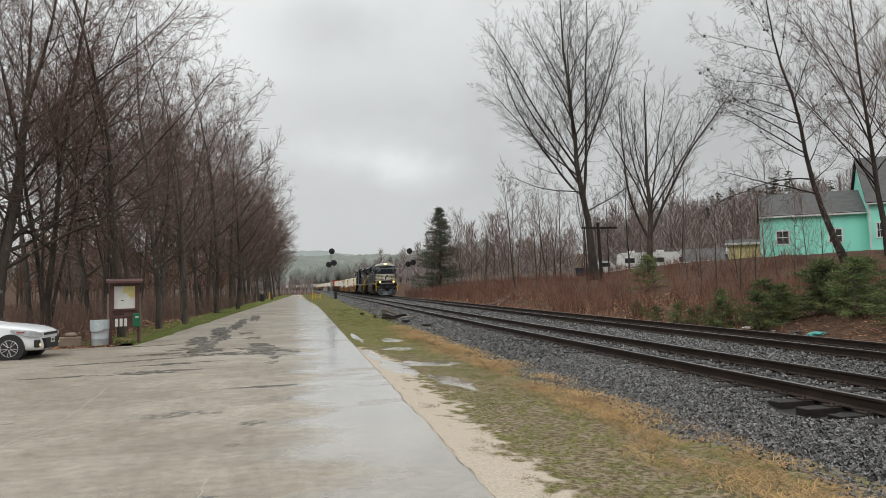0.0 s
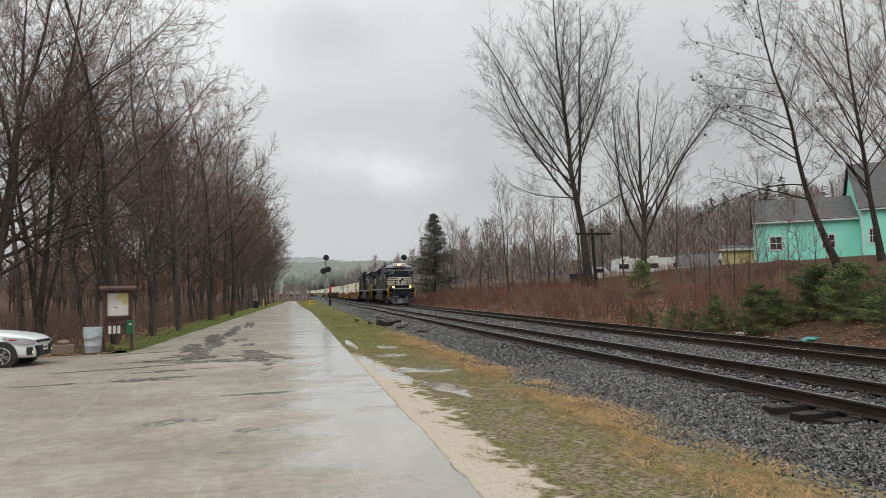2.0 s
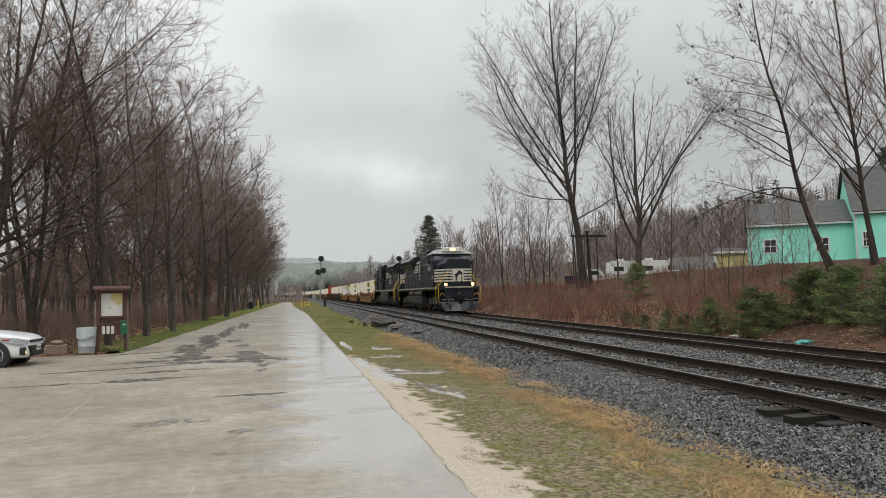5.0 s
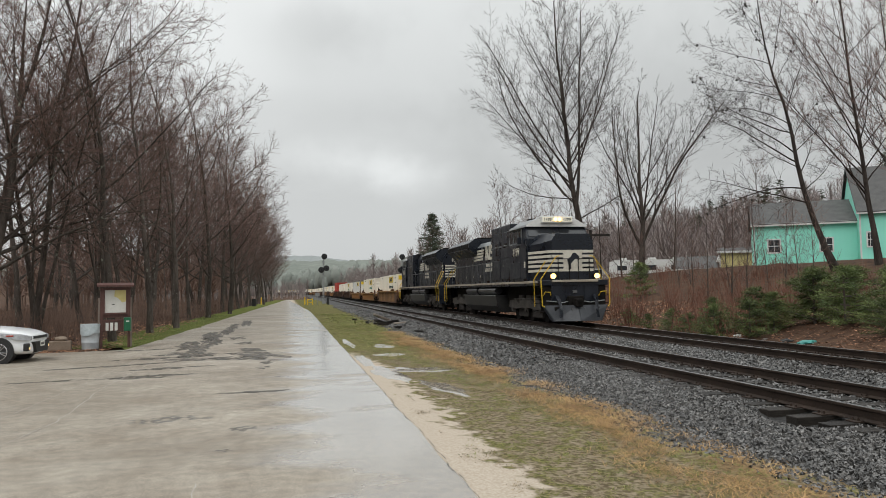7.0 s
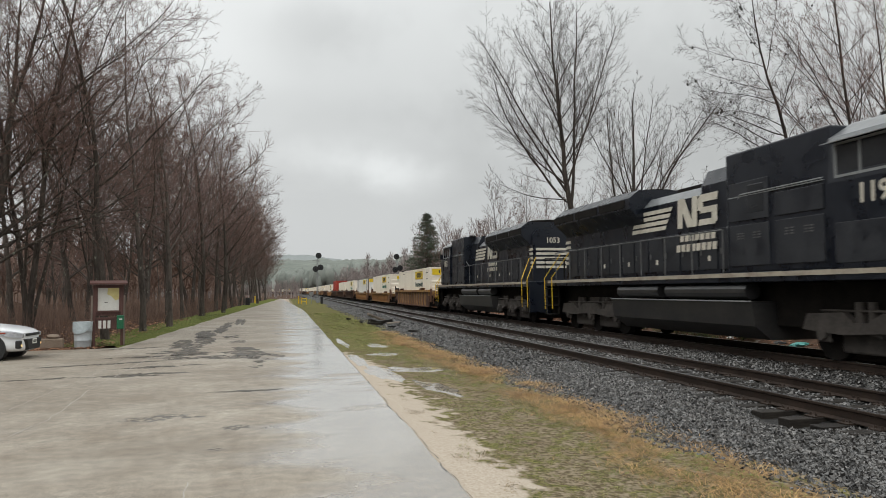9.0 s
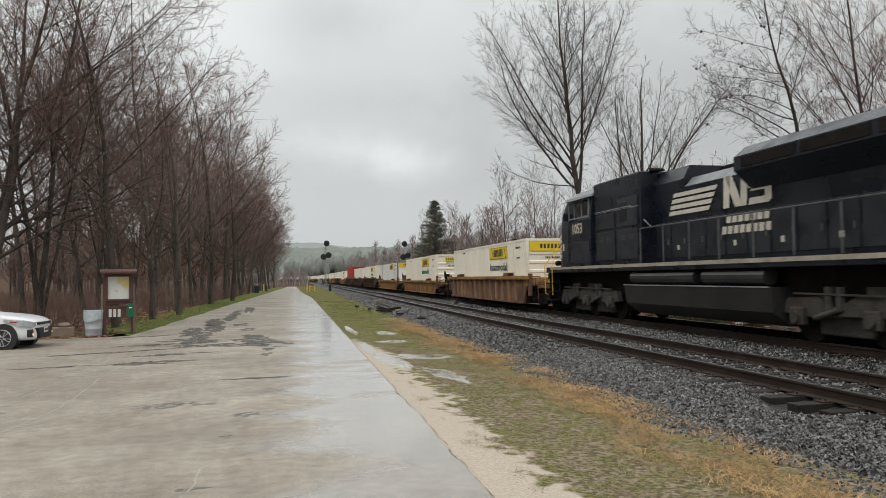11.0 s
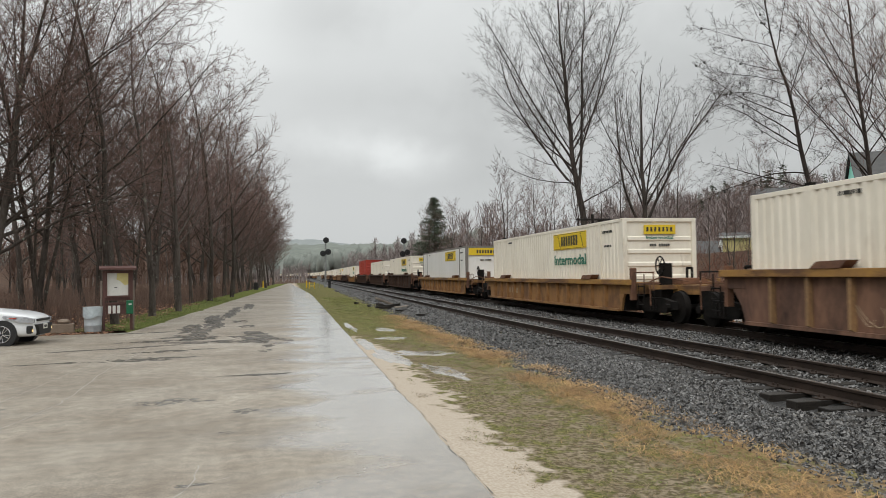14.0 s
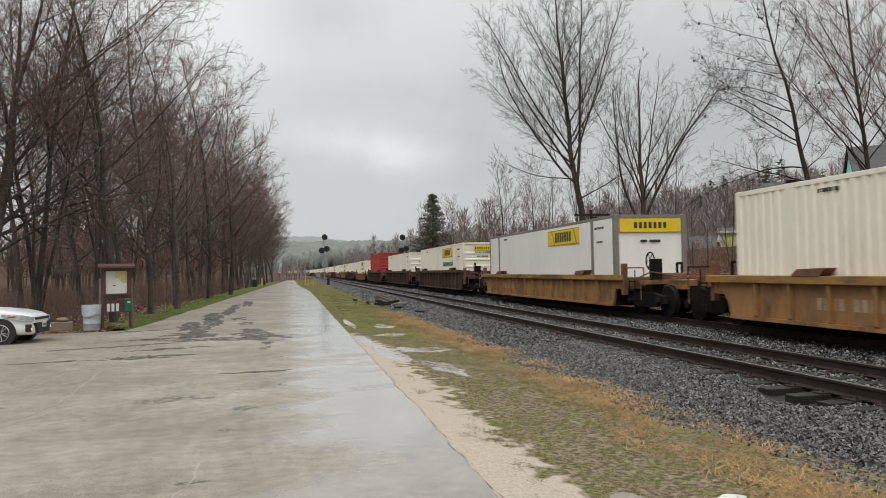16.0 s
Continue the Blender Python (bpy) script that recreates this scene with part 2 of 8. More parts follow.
def rusted(m, rust, at=0.5, soft=0.09, scale=1.3, stretch=(1, 1, 0.45)):
    """Rust that has eaten through the paint in runs and patches."""
    nt = m.node_tree
    b = nt.nodes["Principled BSDF"]
    src = b.inputs["Base Color"].links[0].from_socket
    co = nt.nodes.new("ShaderNodeTexCoord")
    mp = nt.nodes.new("ShaderNodeMapping")
    mp.inputs["Scale"].default_value = stretch
    nt.links.new(co.outputs["Object"], mp.inputs["Vector"])
    n = nt.nodes.new("ShaderNodeTexNoise")
    n.inputs["Scale"].default_value, n.inputs["Detail"].default_value, n.inputs["Roughness"].default_value = scale, 10.0, 0.68
    nt.links.new(mp.outputs[0], n.inputs["Vector"])
    r = nt.nodes.new("ShaderNodeMapRange")
    r.inputs["From Min"].default_value, r.inputs["From Max"].default_value = at - soft, at + soft
    nt.links.new(n.outputs["Fac"], r.inputs["Value"])
    mx = nt.nodes.new("ShaderNodeMix")
    mx.data_type = "RGBA"
    mx.inputs[7].default_value = (*rust, 1)
    nt.links.new(r.outputs[0], mx.inputs[0])
    nt.links.new(src, mx.inputs[6])
    nt.links.new(mx.outputs[2], b.inputs["Base Color"])
    return m


M["well"] = rusted(mat("rusty_brown_well", (0.125, 0.07, 0.052), (0.235, 0.128, 0.082), rough=0.7, scale=1.0, fine=10, stretch=(1, 1, 0.35), bump=0.004, vary=0.12), (0.06, 0.036, 0.028), 0.55, 0.1)
# rusty mustard ribs, brightened in colour to mimic shade between them
M["rib_rust"] = rusted(mat("worn_lit_mustard_rib", (0.33, 0.195, 0.085), (0.22, 0.125, 0.065), rough=0.65, scale=3, fine=14, vary=0.2), (0.08, 0.045, 0.03), 0.52, 0.1, 3.0)
M["mustard"] = rusted(mat("mustard_top_sill", (0.38, 0.205, 0.055), (0.25, 0.135, 0.055), rough=0.6, scale=1.5, fine=10), (0.13, 0.07, 0.04), 0.54, 0.07, 0.9, (1, 0.4, 2.0))
M["well_mustard"] = rusted(mat("weathered_mustard_well", (0.37, 0.2, 0.075), (0.26, 0.135, 0.062), rough=0.65, scale=1.0, fine=9, stretch=(1, 1, 0.35), bump=0.004), (0.12, 0.066, 0.042), 0.57, 0.09)
M["well_dark"] = rusted(mat("dark_brown_well", (0.075, 0.045, 0.033), (0.13, 0.08, 0.055), rough=0.7, scale=1.0, fine=10, stretch=(1, 1, 0.35)), (0.045, 0.028, 0.022), 0.5, 0.1)
rusted(M["cream"], (0.5, 0.42, 0.32), 0.66, 0.07, 2.2, (1, 1, 0.16))
rusted(M["bark"], (0.26, 0.26, 0.21), 0.63, 0.03, 5.0, (1, 1, 0.6))
M["rust"] = mat("flaky_rust", (0.10, 0.048, 0.03), (0.2, 0.095, 0.05), rough=0.8, scale=3, fine=22, bump=0.004)
M["red"] = mat("red_container", (0.42, 0.045, 0.025), (0.32, 0.035, 0.02), rough=0.5, scale=1.0, fine=9)
M["mint"] = mat("mint_siding", (0.27, 0.78, 0.62), (0.33, 0.82, 0.68), rough=0.55, scale=0.7)
M["shingle"] = mat("grey_shingle", (0.065, 0.064, 0.063), (0.10, 0.098, 0.096), rough=0.85, scale=2, fine=14, bump=0.01)
M["glass"] = mat("dark_window_glass", (0.02, 0.022, 0.025), (0.03, 0.032, 0.035), rough=0.06, scale=2)
M["brown"] = mat("brown_stained_wood", (0.075, 0.03, 0.025), (0.12, 0.055, 0.045), rough=0.6, scale=3, stretch=(6, 6, 1), bump=0.003)
M["zinc"] = mat("galvanised_steel", (0.62, 0.66, 0.68), (0.46, 0.50, 0.52), rough=0.38, scale=4, metal=0.1)
M["yellow"] = mat("yellow_paint", (0.75, 0.50, 0.02), (0.62, 0.40, 0.02), rough=0.5, scale=4)
M["signal"] = mat("signal_black", (0.012, 0.012, 0.013), (0.02, 0.02, 0.02), rough=0.6)
M["silver"] = mat("aluminium_paint", (0.32, 0.33, 0.33), (0.24, 0.25, 0.25), rough=0.5, metal=0.3)

M["sill"] = mat("dirty_cream_stripe", (0.42, 0.37, 0.29), (0.24, 0.20, 0.16), rough=0.6, scale=2, fine=15)
M["roofgrey"] = mat("weathered_roof", (0.2, 0.21, 0.215), (0.11, 0.115, 0.12), rough=0.35, scale=2, fine=14)
M["stripe"] = mat("aged_white_lettering", (0.66, 0.62, 0.53), (0.5, 0.46, 0.38), rough=0.5, scale=4, fine=20)
M["panel"] = mat("dusty_black_panel", (0.008, 0.010, 0.015), (0.024, 0.026, 0.031), rough=0.35, rough2=0.55, scale=2.5, fine=14)
M["tank"] = mat("dusty_tank", (0.016, 0.016, 0.018), (0.042, 0.04, 0.038), rough=0.35, scale=1.2, fine=12)
M["truck_dust"] = mat("dusty_truck_frame", (0.035, 0.031, 0.028), (0.085, 0.074, 0.066), rough=0.6, scale=2.5, fine=16, bump=0.003, spec=0.25)
M["plough"] = mat("grey_plough", (0.02, 0.022, 0.027), (0.042, 0.045, 0.052), rough=0.4, scale=3, fine=20)
M["railing"] = mat("worn_handrail", (0.06, 0.06, 0.06), (0.12, 0.12, 0.12), rough=0.4)
M["board"] = glow("lit_board", (0.8, 0.76, 0.62), 0.12)
M["lamp"] = glow("headlamp_glow", (1.0, 0.62, 0.18), 5.0)
M["ditchlamp"] = glow("ditch_lamp_glow", (1.0, 0.56, 0.15), 5.0)
M["ink"] = mat("dark_lettering", (0.025, 0.025, 0.02), (0.04, 0.04, 0.035), rough=0.6)
M["green"] = mat("green_lettering", (0.02, 0.16, 0.10), (0.03, 0.2, 0.13), rough=0.6)
M["wordblack"] = mat("black_green_lettering", (0.02, 0.05, 0.045), (0.03, 0.07, 0.06), rough=0.6)
M["pale"] = mat("pale_stencil", (0.42, 0.32, 0.2), (0.3, 0.2, 0.12), rough=0.7)
M["postgrey"] = mat("grey_aluminium_post", (0.16, 0.145, 0.13), (0.23, 0.21, 0.19), rough=0.5)
M["panelyellow"] = mat("yellow_sign_panel", (0.80, 0.58, 0.02), (0.70, 0.47, 0.02), rough=0.5, scale=2, fine=14)
M["boxwhite"] = mat("white_smooth_container", (0.84, 0.83, 0.79), (0.77, 0.76, 0.71), rough=0.45, scale=0.8, fine=9, stretch=(1, 1, 0.3))

# distant surfaces carry their haze as a paler, greyer base colour
M["hazy_bare"] = islands(mat("hazy_leafless_wood", (0.235, 0.2, 0.19), (0.33, 0.285, 0.27), rough=0.9, scale=0.05), 0.75, 1.25)
M["hazy_green"] = islands(mat("hazy_valley_wood", (0.17, 0.185, 0.165), (0.235, 0.25, 0.225), rough=0.9, scale=0.05, fine=0.4), 0.85, 1.15)
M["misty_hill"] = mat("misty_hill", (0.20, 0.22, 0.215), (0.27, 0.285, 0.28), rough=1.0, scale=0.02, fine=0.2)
M["pale_yellow"] = mat("pale_yellow_boards", (0.62, 0.52, 0.22), (0.54, 0.45, 0.2), rough=0.6, scale=1)
M["cottage_brown"] = mat("brown_boards", (0.13, 0.075, 0.06), (0.18, 0.11, 0.09), rough=0.7, scale=1)
M["navy"] = mat("navy_steel", (0.012, 0.016, 0.03), (0.025, 0.03, 0.045), rough=0.5, scale=2)
M["teal"] = mat("teal_plastic", (0.04, 0.22, 0.2), (0.06, 0.3, 0.27), rough=0.35, scale=6)
M["weathered"] = mat("weathered_timber", (0.20, 0.16, 0.13), (0.30, 0.25, 0.21), rough=0.8, scale=3, stretch=(5, 5, 1), bump=0.004)
M["paper"] = mat("faded_paper", (0.74, 0.73, 0.68), (0.64, 0.63, 0.58), rough=0.5, scale=5)
M["map_yellow"] = mat("map_yellow", (0.70, 0.62, 0.28), (0.62, 0.52, 0.2), rough=0.5, scale=9)
M["green_box"] = mat("green_enamel", (0.01, 0.11, 0.05), (0.015, 0.15, 0.07), rough=0.3, scale=4)
M["film"] = mat("bin_liner", (0.60, 0.66, 0.68), (0.42, 0.48, 0.50), rough=0.25, scale=14, bump=0.01)
M["barrier"] = mat("weathered_barrier", (0.17, 0.12, 0.085), (0.26, 0.2, 0.15), rough=0.8, scale=3, bump=0.006)
M["car_white"] = mat("white_car_paint", (0.80, 0.81, 0.82), (0.76, 0.77, 0.78), rough=0.12, scale=2)
M["headglass"] = mat("headlight_glass", (0.5, 0.51, 0.53), (0.2, 0.2, 0.21), rough=0.08, scale=9)
M["amber"] = mat("red_amber_lamp", (0.35, 0.05, 0.03), (0.3, 0.04, 0.02), rough=0.15)
M["foglamp"] = glow("fog_lamp_glow", (1.0, 0.65, 0.25), 0.8)
M["tyre"] = mat("tyre_rubber", (0.012, 0.012, 0.013), (0.022, 0.022, 0.022), rough=0.6, scale=12)
M["rim_silver"] = mat("alloy_rim", (0.62, 0.63, 0.65), (0.5, 0.51, 0.53), rough=0.25, metal=0.8)
M["strip"] = ragged(mat("worn_strip", (0.045, 0.04, 0.034), (0.105, 0.092, 0.077), rough=0.6, scale=4, fine=50, bump=0.012, bump_scale=40), 3.6, 0.45, 0.07)
M["scab"] = ragged(mat("scabbed_asphalt", (0.10, 0.092, 0.082), (0.17, 0.16, 0.145), rough=0.6, scale=12, fine=70, bump=0.006, bump_scale=60), 9.0, 0.5)
M["crackpale"] = ragged(mat("pale_crack", (0.42, 0.39, 0.35), (0.34, 0.31, 0.28), rough=0.7, scale=9), 3.0, 0.37, 0.08)
M["grass"] = islands(mat("verge_grass", (0.13, 0.175, 0.035), (0.26, 0.225, 0.085), rough=0.6, scale=1.0, fine=6), 0.4, 1.5)
M["grass_green"] = islands(mat("green_grass", (0.10, 0.135, 0.035), (0.17, 0.175, 0.065), rough=0.6, scale=1.0, fine=6), 0.6, 1.4)
M["straw"] = islands(mat("dead_grass", (0.54, 0.345, 0.15), (0.24, 0.135, 0.065), rough=0.65, scale=1.2, fine=7), 0.5, 1.35)
M["thatch"] = islands(mat("dead_thatch", (0.14, 0.10, 0.058), (0.27, 0.21, 0.12), rough=0.7, scale=1.2, fine=7), 0.4, 1.6)
M["dead_leaf"] = islands(mat("dead_leaves", (0.20, 0.10, 0.06), (0.30, 0.16, 0.095), rough=0.7, scale=1.2, fine=7), 0.4, 1.7)


def verge_surface():
    """Pale wet mud beside the road that gives way to thin turf, then to dead grass by the ballast."""
    m = bpy.data.materials.new("muddy_verge")
    m.use_nodes = True
    nt = m.node_tree
    b = nt.nodes["Principled BSDF"]
    co = nt.nodes.new("ShaderNodeTexCoord")
    sx = nt.nodes.new("ShaderNodeSeparateXYZ")
    nt.links.new(co.outputs["Object"], sx.inputs[0])

    def tex(scale, detail=5.0):
        n = nt.nodes.new("ShaderNodeTexNoise")
        n.inputs["Scale"].default_value, n.inputs["Detail"].default_value = scale, detail
        nt.links.new(co.outputs["Object"], n.inputs["Vector"])
        return n.outputs["Fac"]

    def math2(op, p, q):
        n = nt.nodes.new("ShaderNodeMath")
        n.operation = op
        for i, v in enumerate((p, q)):
            if isinstance(v, float):
                n.inputs[i].default_value = v
            else:
                nt.links.new(v, n.inputs[i])
        return n.outputs[0]

    def ramp(v, a, c):
        n = nt.nodes.new("ShaderNodeMapRange")
        n.interpolation_type = "SMOOTHSTEP"
        n.inputs["From Min"].default_value, n.inputs["From Max"].default_value = a, c
        nt.links.new(v, n.inputs["Value"])
        return n.outputs[0]

    def mixc(f, p, q):
        n = nt.nodes.new("ShaderNodeMix")
        n.data_type = "RGBA"
        nt.links.new(f, n.inputs[0])
        for i, v in ((6, p), (7, q)):
            if isinstance(v, tuple):
                n.inputs[i].default_value = (*v, 1)
            else:
                nt.links.new(v, n.inputs[i])
        return n.outputs[2]

    big, mid, small = tex(0.9), tex(5.0), tex(40.0)
    wob = math2("ADD", math2("MULTIPLY", big, 1.6), math2("MULTIPLY", mid, 1.5))
    far = ramp(sx.outputs["Y"], 17.0, 24.0)
    edge = math2("ADD", math2("ADD", sx.outputs["X"], wob), math2("MULTIPLY", far, 0.9))
    mud = mixc(ramp(small, 0.3, 0.7), (0.37, 0.31, 0.245), (0.46, 0.40, 0.33))
    soil = mixc(ramp(tex(16.0, 9.0), 0.38, 0.62), (0.10, 0.078, 0.05), (0.25, 0.205, 0.145))
    turf = mixc(ramp(tex(22.0, 8.0), 0.36, 0.64), (0.075, 0.077, 0.03), (0.185, 0.172, 0.068))
    ground = mixc(ramp(math2("ADD", mid, math2("MULTIPLY", small, 0.5)), 0.7, 0.92), soil, turf)
    ground = mixc(math2("MULTIPLY", far, 0.75), ground, turf)
    base = mixc(ramp(edge, 3.55, 3.85), mud, ground)
    straw = mixc(ramp(tex(14.0, 8.0), 0.35, 0.65), (0.25, 0.17, 0.09), (0.13, 0.085, 0.048))
    dry = nt.nodes.new("ShaderNodeMath")
    dry.operation = "MULTIPLY"
    nt.links.new(ramp(edge, 5.3, 5.8), dry.inputs[0])
    nt.links.new(math2("MULTIPLY", ramp(sx.outputs["Y"], 40.0, 14.0), ramp(tex(2.2), 0.35, 0.6)), dry.inputs[1])
    base = mixc(dry.outputs[0], base, straw)
    nt.links.new(base, b.inputs["Base Color"])
    rr = nt.nodes.new("ShaderNodeMapRange")
    rr.inputs["From Min"].default_value, rr.inputs["From Max"].default_value = 0.35, 0.65
    rr.inputs["To Min"].default_value, rr.inputs["To Max"].default_value = 0.5, 0.9
    nt.links.new(big, rr.inputs["Value"])
    nt.links.new(rr.outputs[0], b.inputs["Roughness"])
    bp = nt.nodes.new("ShaderNodeBump")
    bp.inputs["Strength"].default_value, bp.inputs["Distance"].default_value = 0.5, 0.02
    nt.links.new(math2("ADD", mid, math2("MULTIPLY", small, 0.4)), bp.inputs["Height"])
    nt.links.new(bp.outputs[0], b.inputs["Normal"])
    return m


M["verge"] = verge_surface()
# rough natural surfaces scatter light and hardly shine
for key, shine in (("verge", 0.0), ("grass", 0.15), ("grass_green", 0.15), ("straw", 0.2), ("thatch", 0.15), ("dead_leaf", 0.2), ("turf", 0.0), ("soil", 0.08), ("stone", 0.6), ("ballast", 0.15), ("tie", 0.22), ("rail_side", 0.2), ("bark", 0.1), ("twig", 0.1), ("twig_grey", 0.1), ("under", 0.05), ("shrub", 0.1), ("pine", 0.2), ("pine_far", 0.1), ("hazy_bare", 0.05), ("hazy_green", 0.05), ("well", 0.25), ("well_mustard", 0.25), ("mustard", 0.25), ("well_dark", 0.2)):
    M[key].node_tree.nodes["Principled BSDF"].inputs["Specular IOR Level"].default_value = shine


# ---- mesh helpers ----
def part(name, bm, material, parent=None, label="", smooth=False):
    me = bpy.data.meshes.new(name)
    bm.to_mesh(me)
    bm.free()
    mats = material if isinstance(material, (list, tuple)) else [material]
    for m in mats:
        me.materials.append(M[m] if isinstance(m, str) else m)
    if smooth:
        for p in me.polygons:
            p.use_smooth = True
    ob = new(name, me)
    if parent is not None:
        ob.parent = parent
    return tagged(ob, label)


def raw(name, verts, faces, material, parent=None, label="", smooth=False):
    me = bpy.data.meshes.new(name)
    me.from_pydata([tuple(v) for v in verts], [], [tuple(f) for f in faces])
    me.materials.append(M[material] if isinstance(material, str) else material)
    if smooth:
        me.polygons.foreach_set("use_smooth", [True] * len(me.polygons))
    me.update()
    ob = new(name, me)
    if parent is not None:
        ob.parent = parent
    return tagged(ob, label)


def thing(name, label, category, m=None, group="", kind=""):
    ob = new(name)
    ob.empty_display_size = 0.2
    if m is not None:
        ob.matrix_basis = m
    return tagged(ob, label, category, group, kind)


def box(bm, x0, x1, y0, y1, z0, z1, bevel=0.0, mi=0):
    r = bmesh.ops.create_cube(bm, size=1.0, matrix=Matrix.LocRotScale(((x0 + x1) / 2, (y0 + y1) / 2, (z0 + z1) / 2), None, (abs(x1 - x0), abs(y1 - y0), abs(z1 - z0))))
    fs = {f for v in r["verts"] for f in v.link_faces}
    for f in fs:
        f.material_index = mi
    if bevel:
        es = list({e for v in r["verts"] for e in v.link_edges})
        g = bmesh.ops.bevel(bm, geom=es, offset=bevel, segments=2, affect="EDGES", profile=0.5)
        for f in g["faces"]:
            f.material_index = mi
    return bm


def rod(bm, a, b, r, r2=None, n=8, mi=0, caps=True):
    a, b = Vector(a), Vector(b)
    d = b - a
    q = d.to_track_quat("Z", "Y").to_matrix().to_4x4()
    g = bmesh.ops.create_cone(bm, cap_ends=caps, segments=n, radius1=r, radius2=r if r2 is None else r2, depth=d.length, matrix=Matrix.Translation((a + b) / 2) @ q)
    for f in {f for v in g["verts"] for f in v.link_faces}:
        f.material_index = mi
    return bm


def tube(bm, pts, r, n=6):
    for a, b in zip(pts, pts[1:]):
        rod(bm, a, b, r, n=n)
    return bm


def prism(bm, outline, x0, x1, axis="x", mi=0):
    """Extrudes a closed outline of (u, v) pairs along an axis: x -> (y, z), y -> (x, z), z -> (x, y)."""
    def at(u, v, w):
        return {"x": (w, u, v), "y": (u, w, v), "z": (u, v, w)}[axis]
    lo = [bm.verts.new(at(u, v, x0)) for u, v in outline]
    hi = [bm.verts.new(at(u, v, x1)) for u, v in outline]
    k = len(outline)
    fs = [bm.faces.new(lo[::-1]), bm.faces.new(hi)]
    for i in range(k):
        fs.append(bm.faces.new((lo[i], lo[(i + 1) % k], hi[(i + 1) % k], hi[i])))
    for f in fs:
        f.material_index = mi
    bmesh.ops.recalc_face_normals(bm, faces=fs)
    return bm


def B():
    return bmesh.new()


# ---- ground, road and tracks ----
def track_x(y):
    """The centre line of the far track: straight, then bending away to the left far off."""
    x = 11.87 + 0.0105 * max(0.0, y - 25)
    return x - 5.0e-4 * (y - 360) ** 2 if y > 360 else x


def step(a, b, v):
    t = min(1.0, max(0.0, (v - a) / (b - a)))
    return t * t * (3 - 2 * t)


def bump2(x, y, s, k=0.0):
    return noise.noise((x * s, y * s, k))


def land(x, y):
    """Height of the natural ground."""
    c = track_x(y) - 11.87 if y > 25 else 0.0
    u = x - c
    z = 0.0
    if u > 1.4:
        z -= 0.07 * step(1.4, 3.2, u)
    if 4.2 < u:
        z -= 0.06 * step(4.2, 6, u)
    far = step(60, 100, y)
    if u > 14.6:
        z += 0.55 * step(15.4, 19, u) + 1.35 * step(18, 27, u) + 1.6 * step(26, 36, u) * (1 - 0.75 * far)
        z += 0.16 * bump2(x, y, 0.5) * step(15.4, 17.5, u) + 0.05 * bump2(x, y, 2.1) * step(15, 16, u) - 0.1 * step(14.2, 15.2, u)
        z += 14 * step(55, 150, u)
    if u < -5:
        z += 0.10 * bump2(x, y, 0.3) * step(-5, -8, u) - 0.25 * step(-6, -14, u)
        z += 9 * step(-60, -150, u)
    return z - 0.02


def sheet(name, xs, ys, height, material, label="", kind="structure"):
    verts = [(x, y, height(x, y)) for y in ys for x in xs]
    w = len(xs)
    faces = [(j * w + i, j * w + i + 1, (j + 1) * w + i + 1, (j + 1) * w + i) for j in range(len(ys) - 1) for i in range(w - 1)]
    return tagged(raw(name, verts, faces, material, smooth=True), label, kind=kind)


def spread(*runs):
    out = []
    for a, b, s in runs:
        n = max(1, round((b - a) / s))
        out += [a + (b - a) * i / n for i in range(n)]
    return out + [runs[-1][1]]


YS = spread((-60, 0, 5), (0, 60, 1.0), (60, 160, 4), (160, 420, 20), (420, 1500, 120))
XS = spread((-900, -160, 80), (-160, -30, 8), (-30, -4, 1.0), (-4, 14, 2.0), (14, 40, 0.8), (40, 160, 6), (160, 900, 80))
def under(x, y):
    """The ground sheet, sunk a little where road, verge and ballast lie on it."""
    u = x - (track_x(y) - 11.87 if y > 25 else 0.0)
    sunk = step(-7.2, -5.6, u) * (1 - step(13.6, 15.0, u)) if y > 23 else 1 - step(13.6, 15.0, u) if u > -30 else 0.0
    return land(x, y) - 0.22 * sunk


sheet("ground", XS, YS, under, "soil", "brown leaf-littered woodland ground rising gently beside the railway")


def road_right(y):
    return 1.47 + 0.006 * min(y, 60) + 0.03 * bump2(0, y, 0.6) + 0.015 * bump2(0, y, 2.7) - 0.018 * max(0, y - 70)


def road_left(y):
    e = -4.85 + 0.029 * (y - 25.7)
    if y < 24.5:
        e = -4.85 - 14 * step(24.5, 22.5, y)
    return e + 0.06 * bump2(3, y, 0.5)


def strip(name, left, right, ys, n, height, material, label):
    verts, faces = [], []
    for y in ys:
        a, b = left(y), right(y)
        verts += [(a + (b - a) * i / n, y, height(a + (b - a) * i / n, y)) for i in range(n + 1)]
    for j in range(len(ys) - 1):
        faces += [(j * (n + 1) + i, j * (n + 1) + i + 1, (j + 1) * (n + 1) + i + 1, (j + 1) * (n + 1) + i) for i in range(n)]
    return tagged(raw(name, verts, faces, material, smooth=True), label, kind="structure")


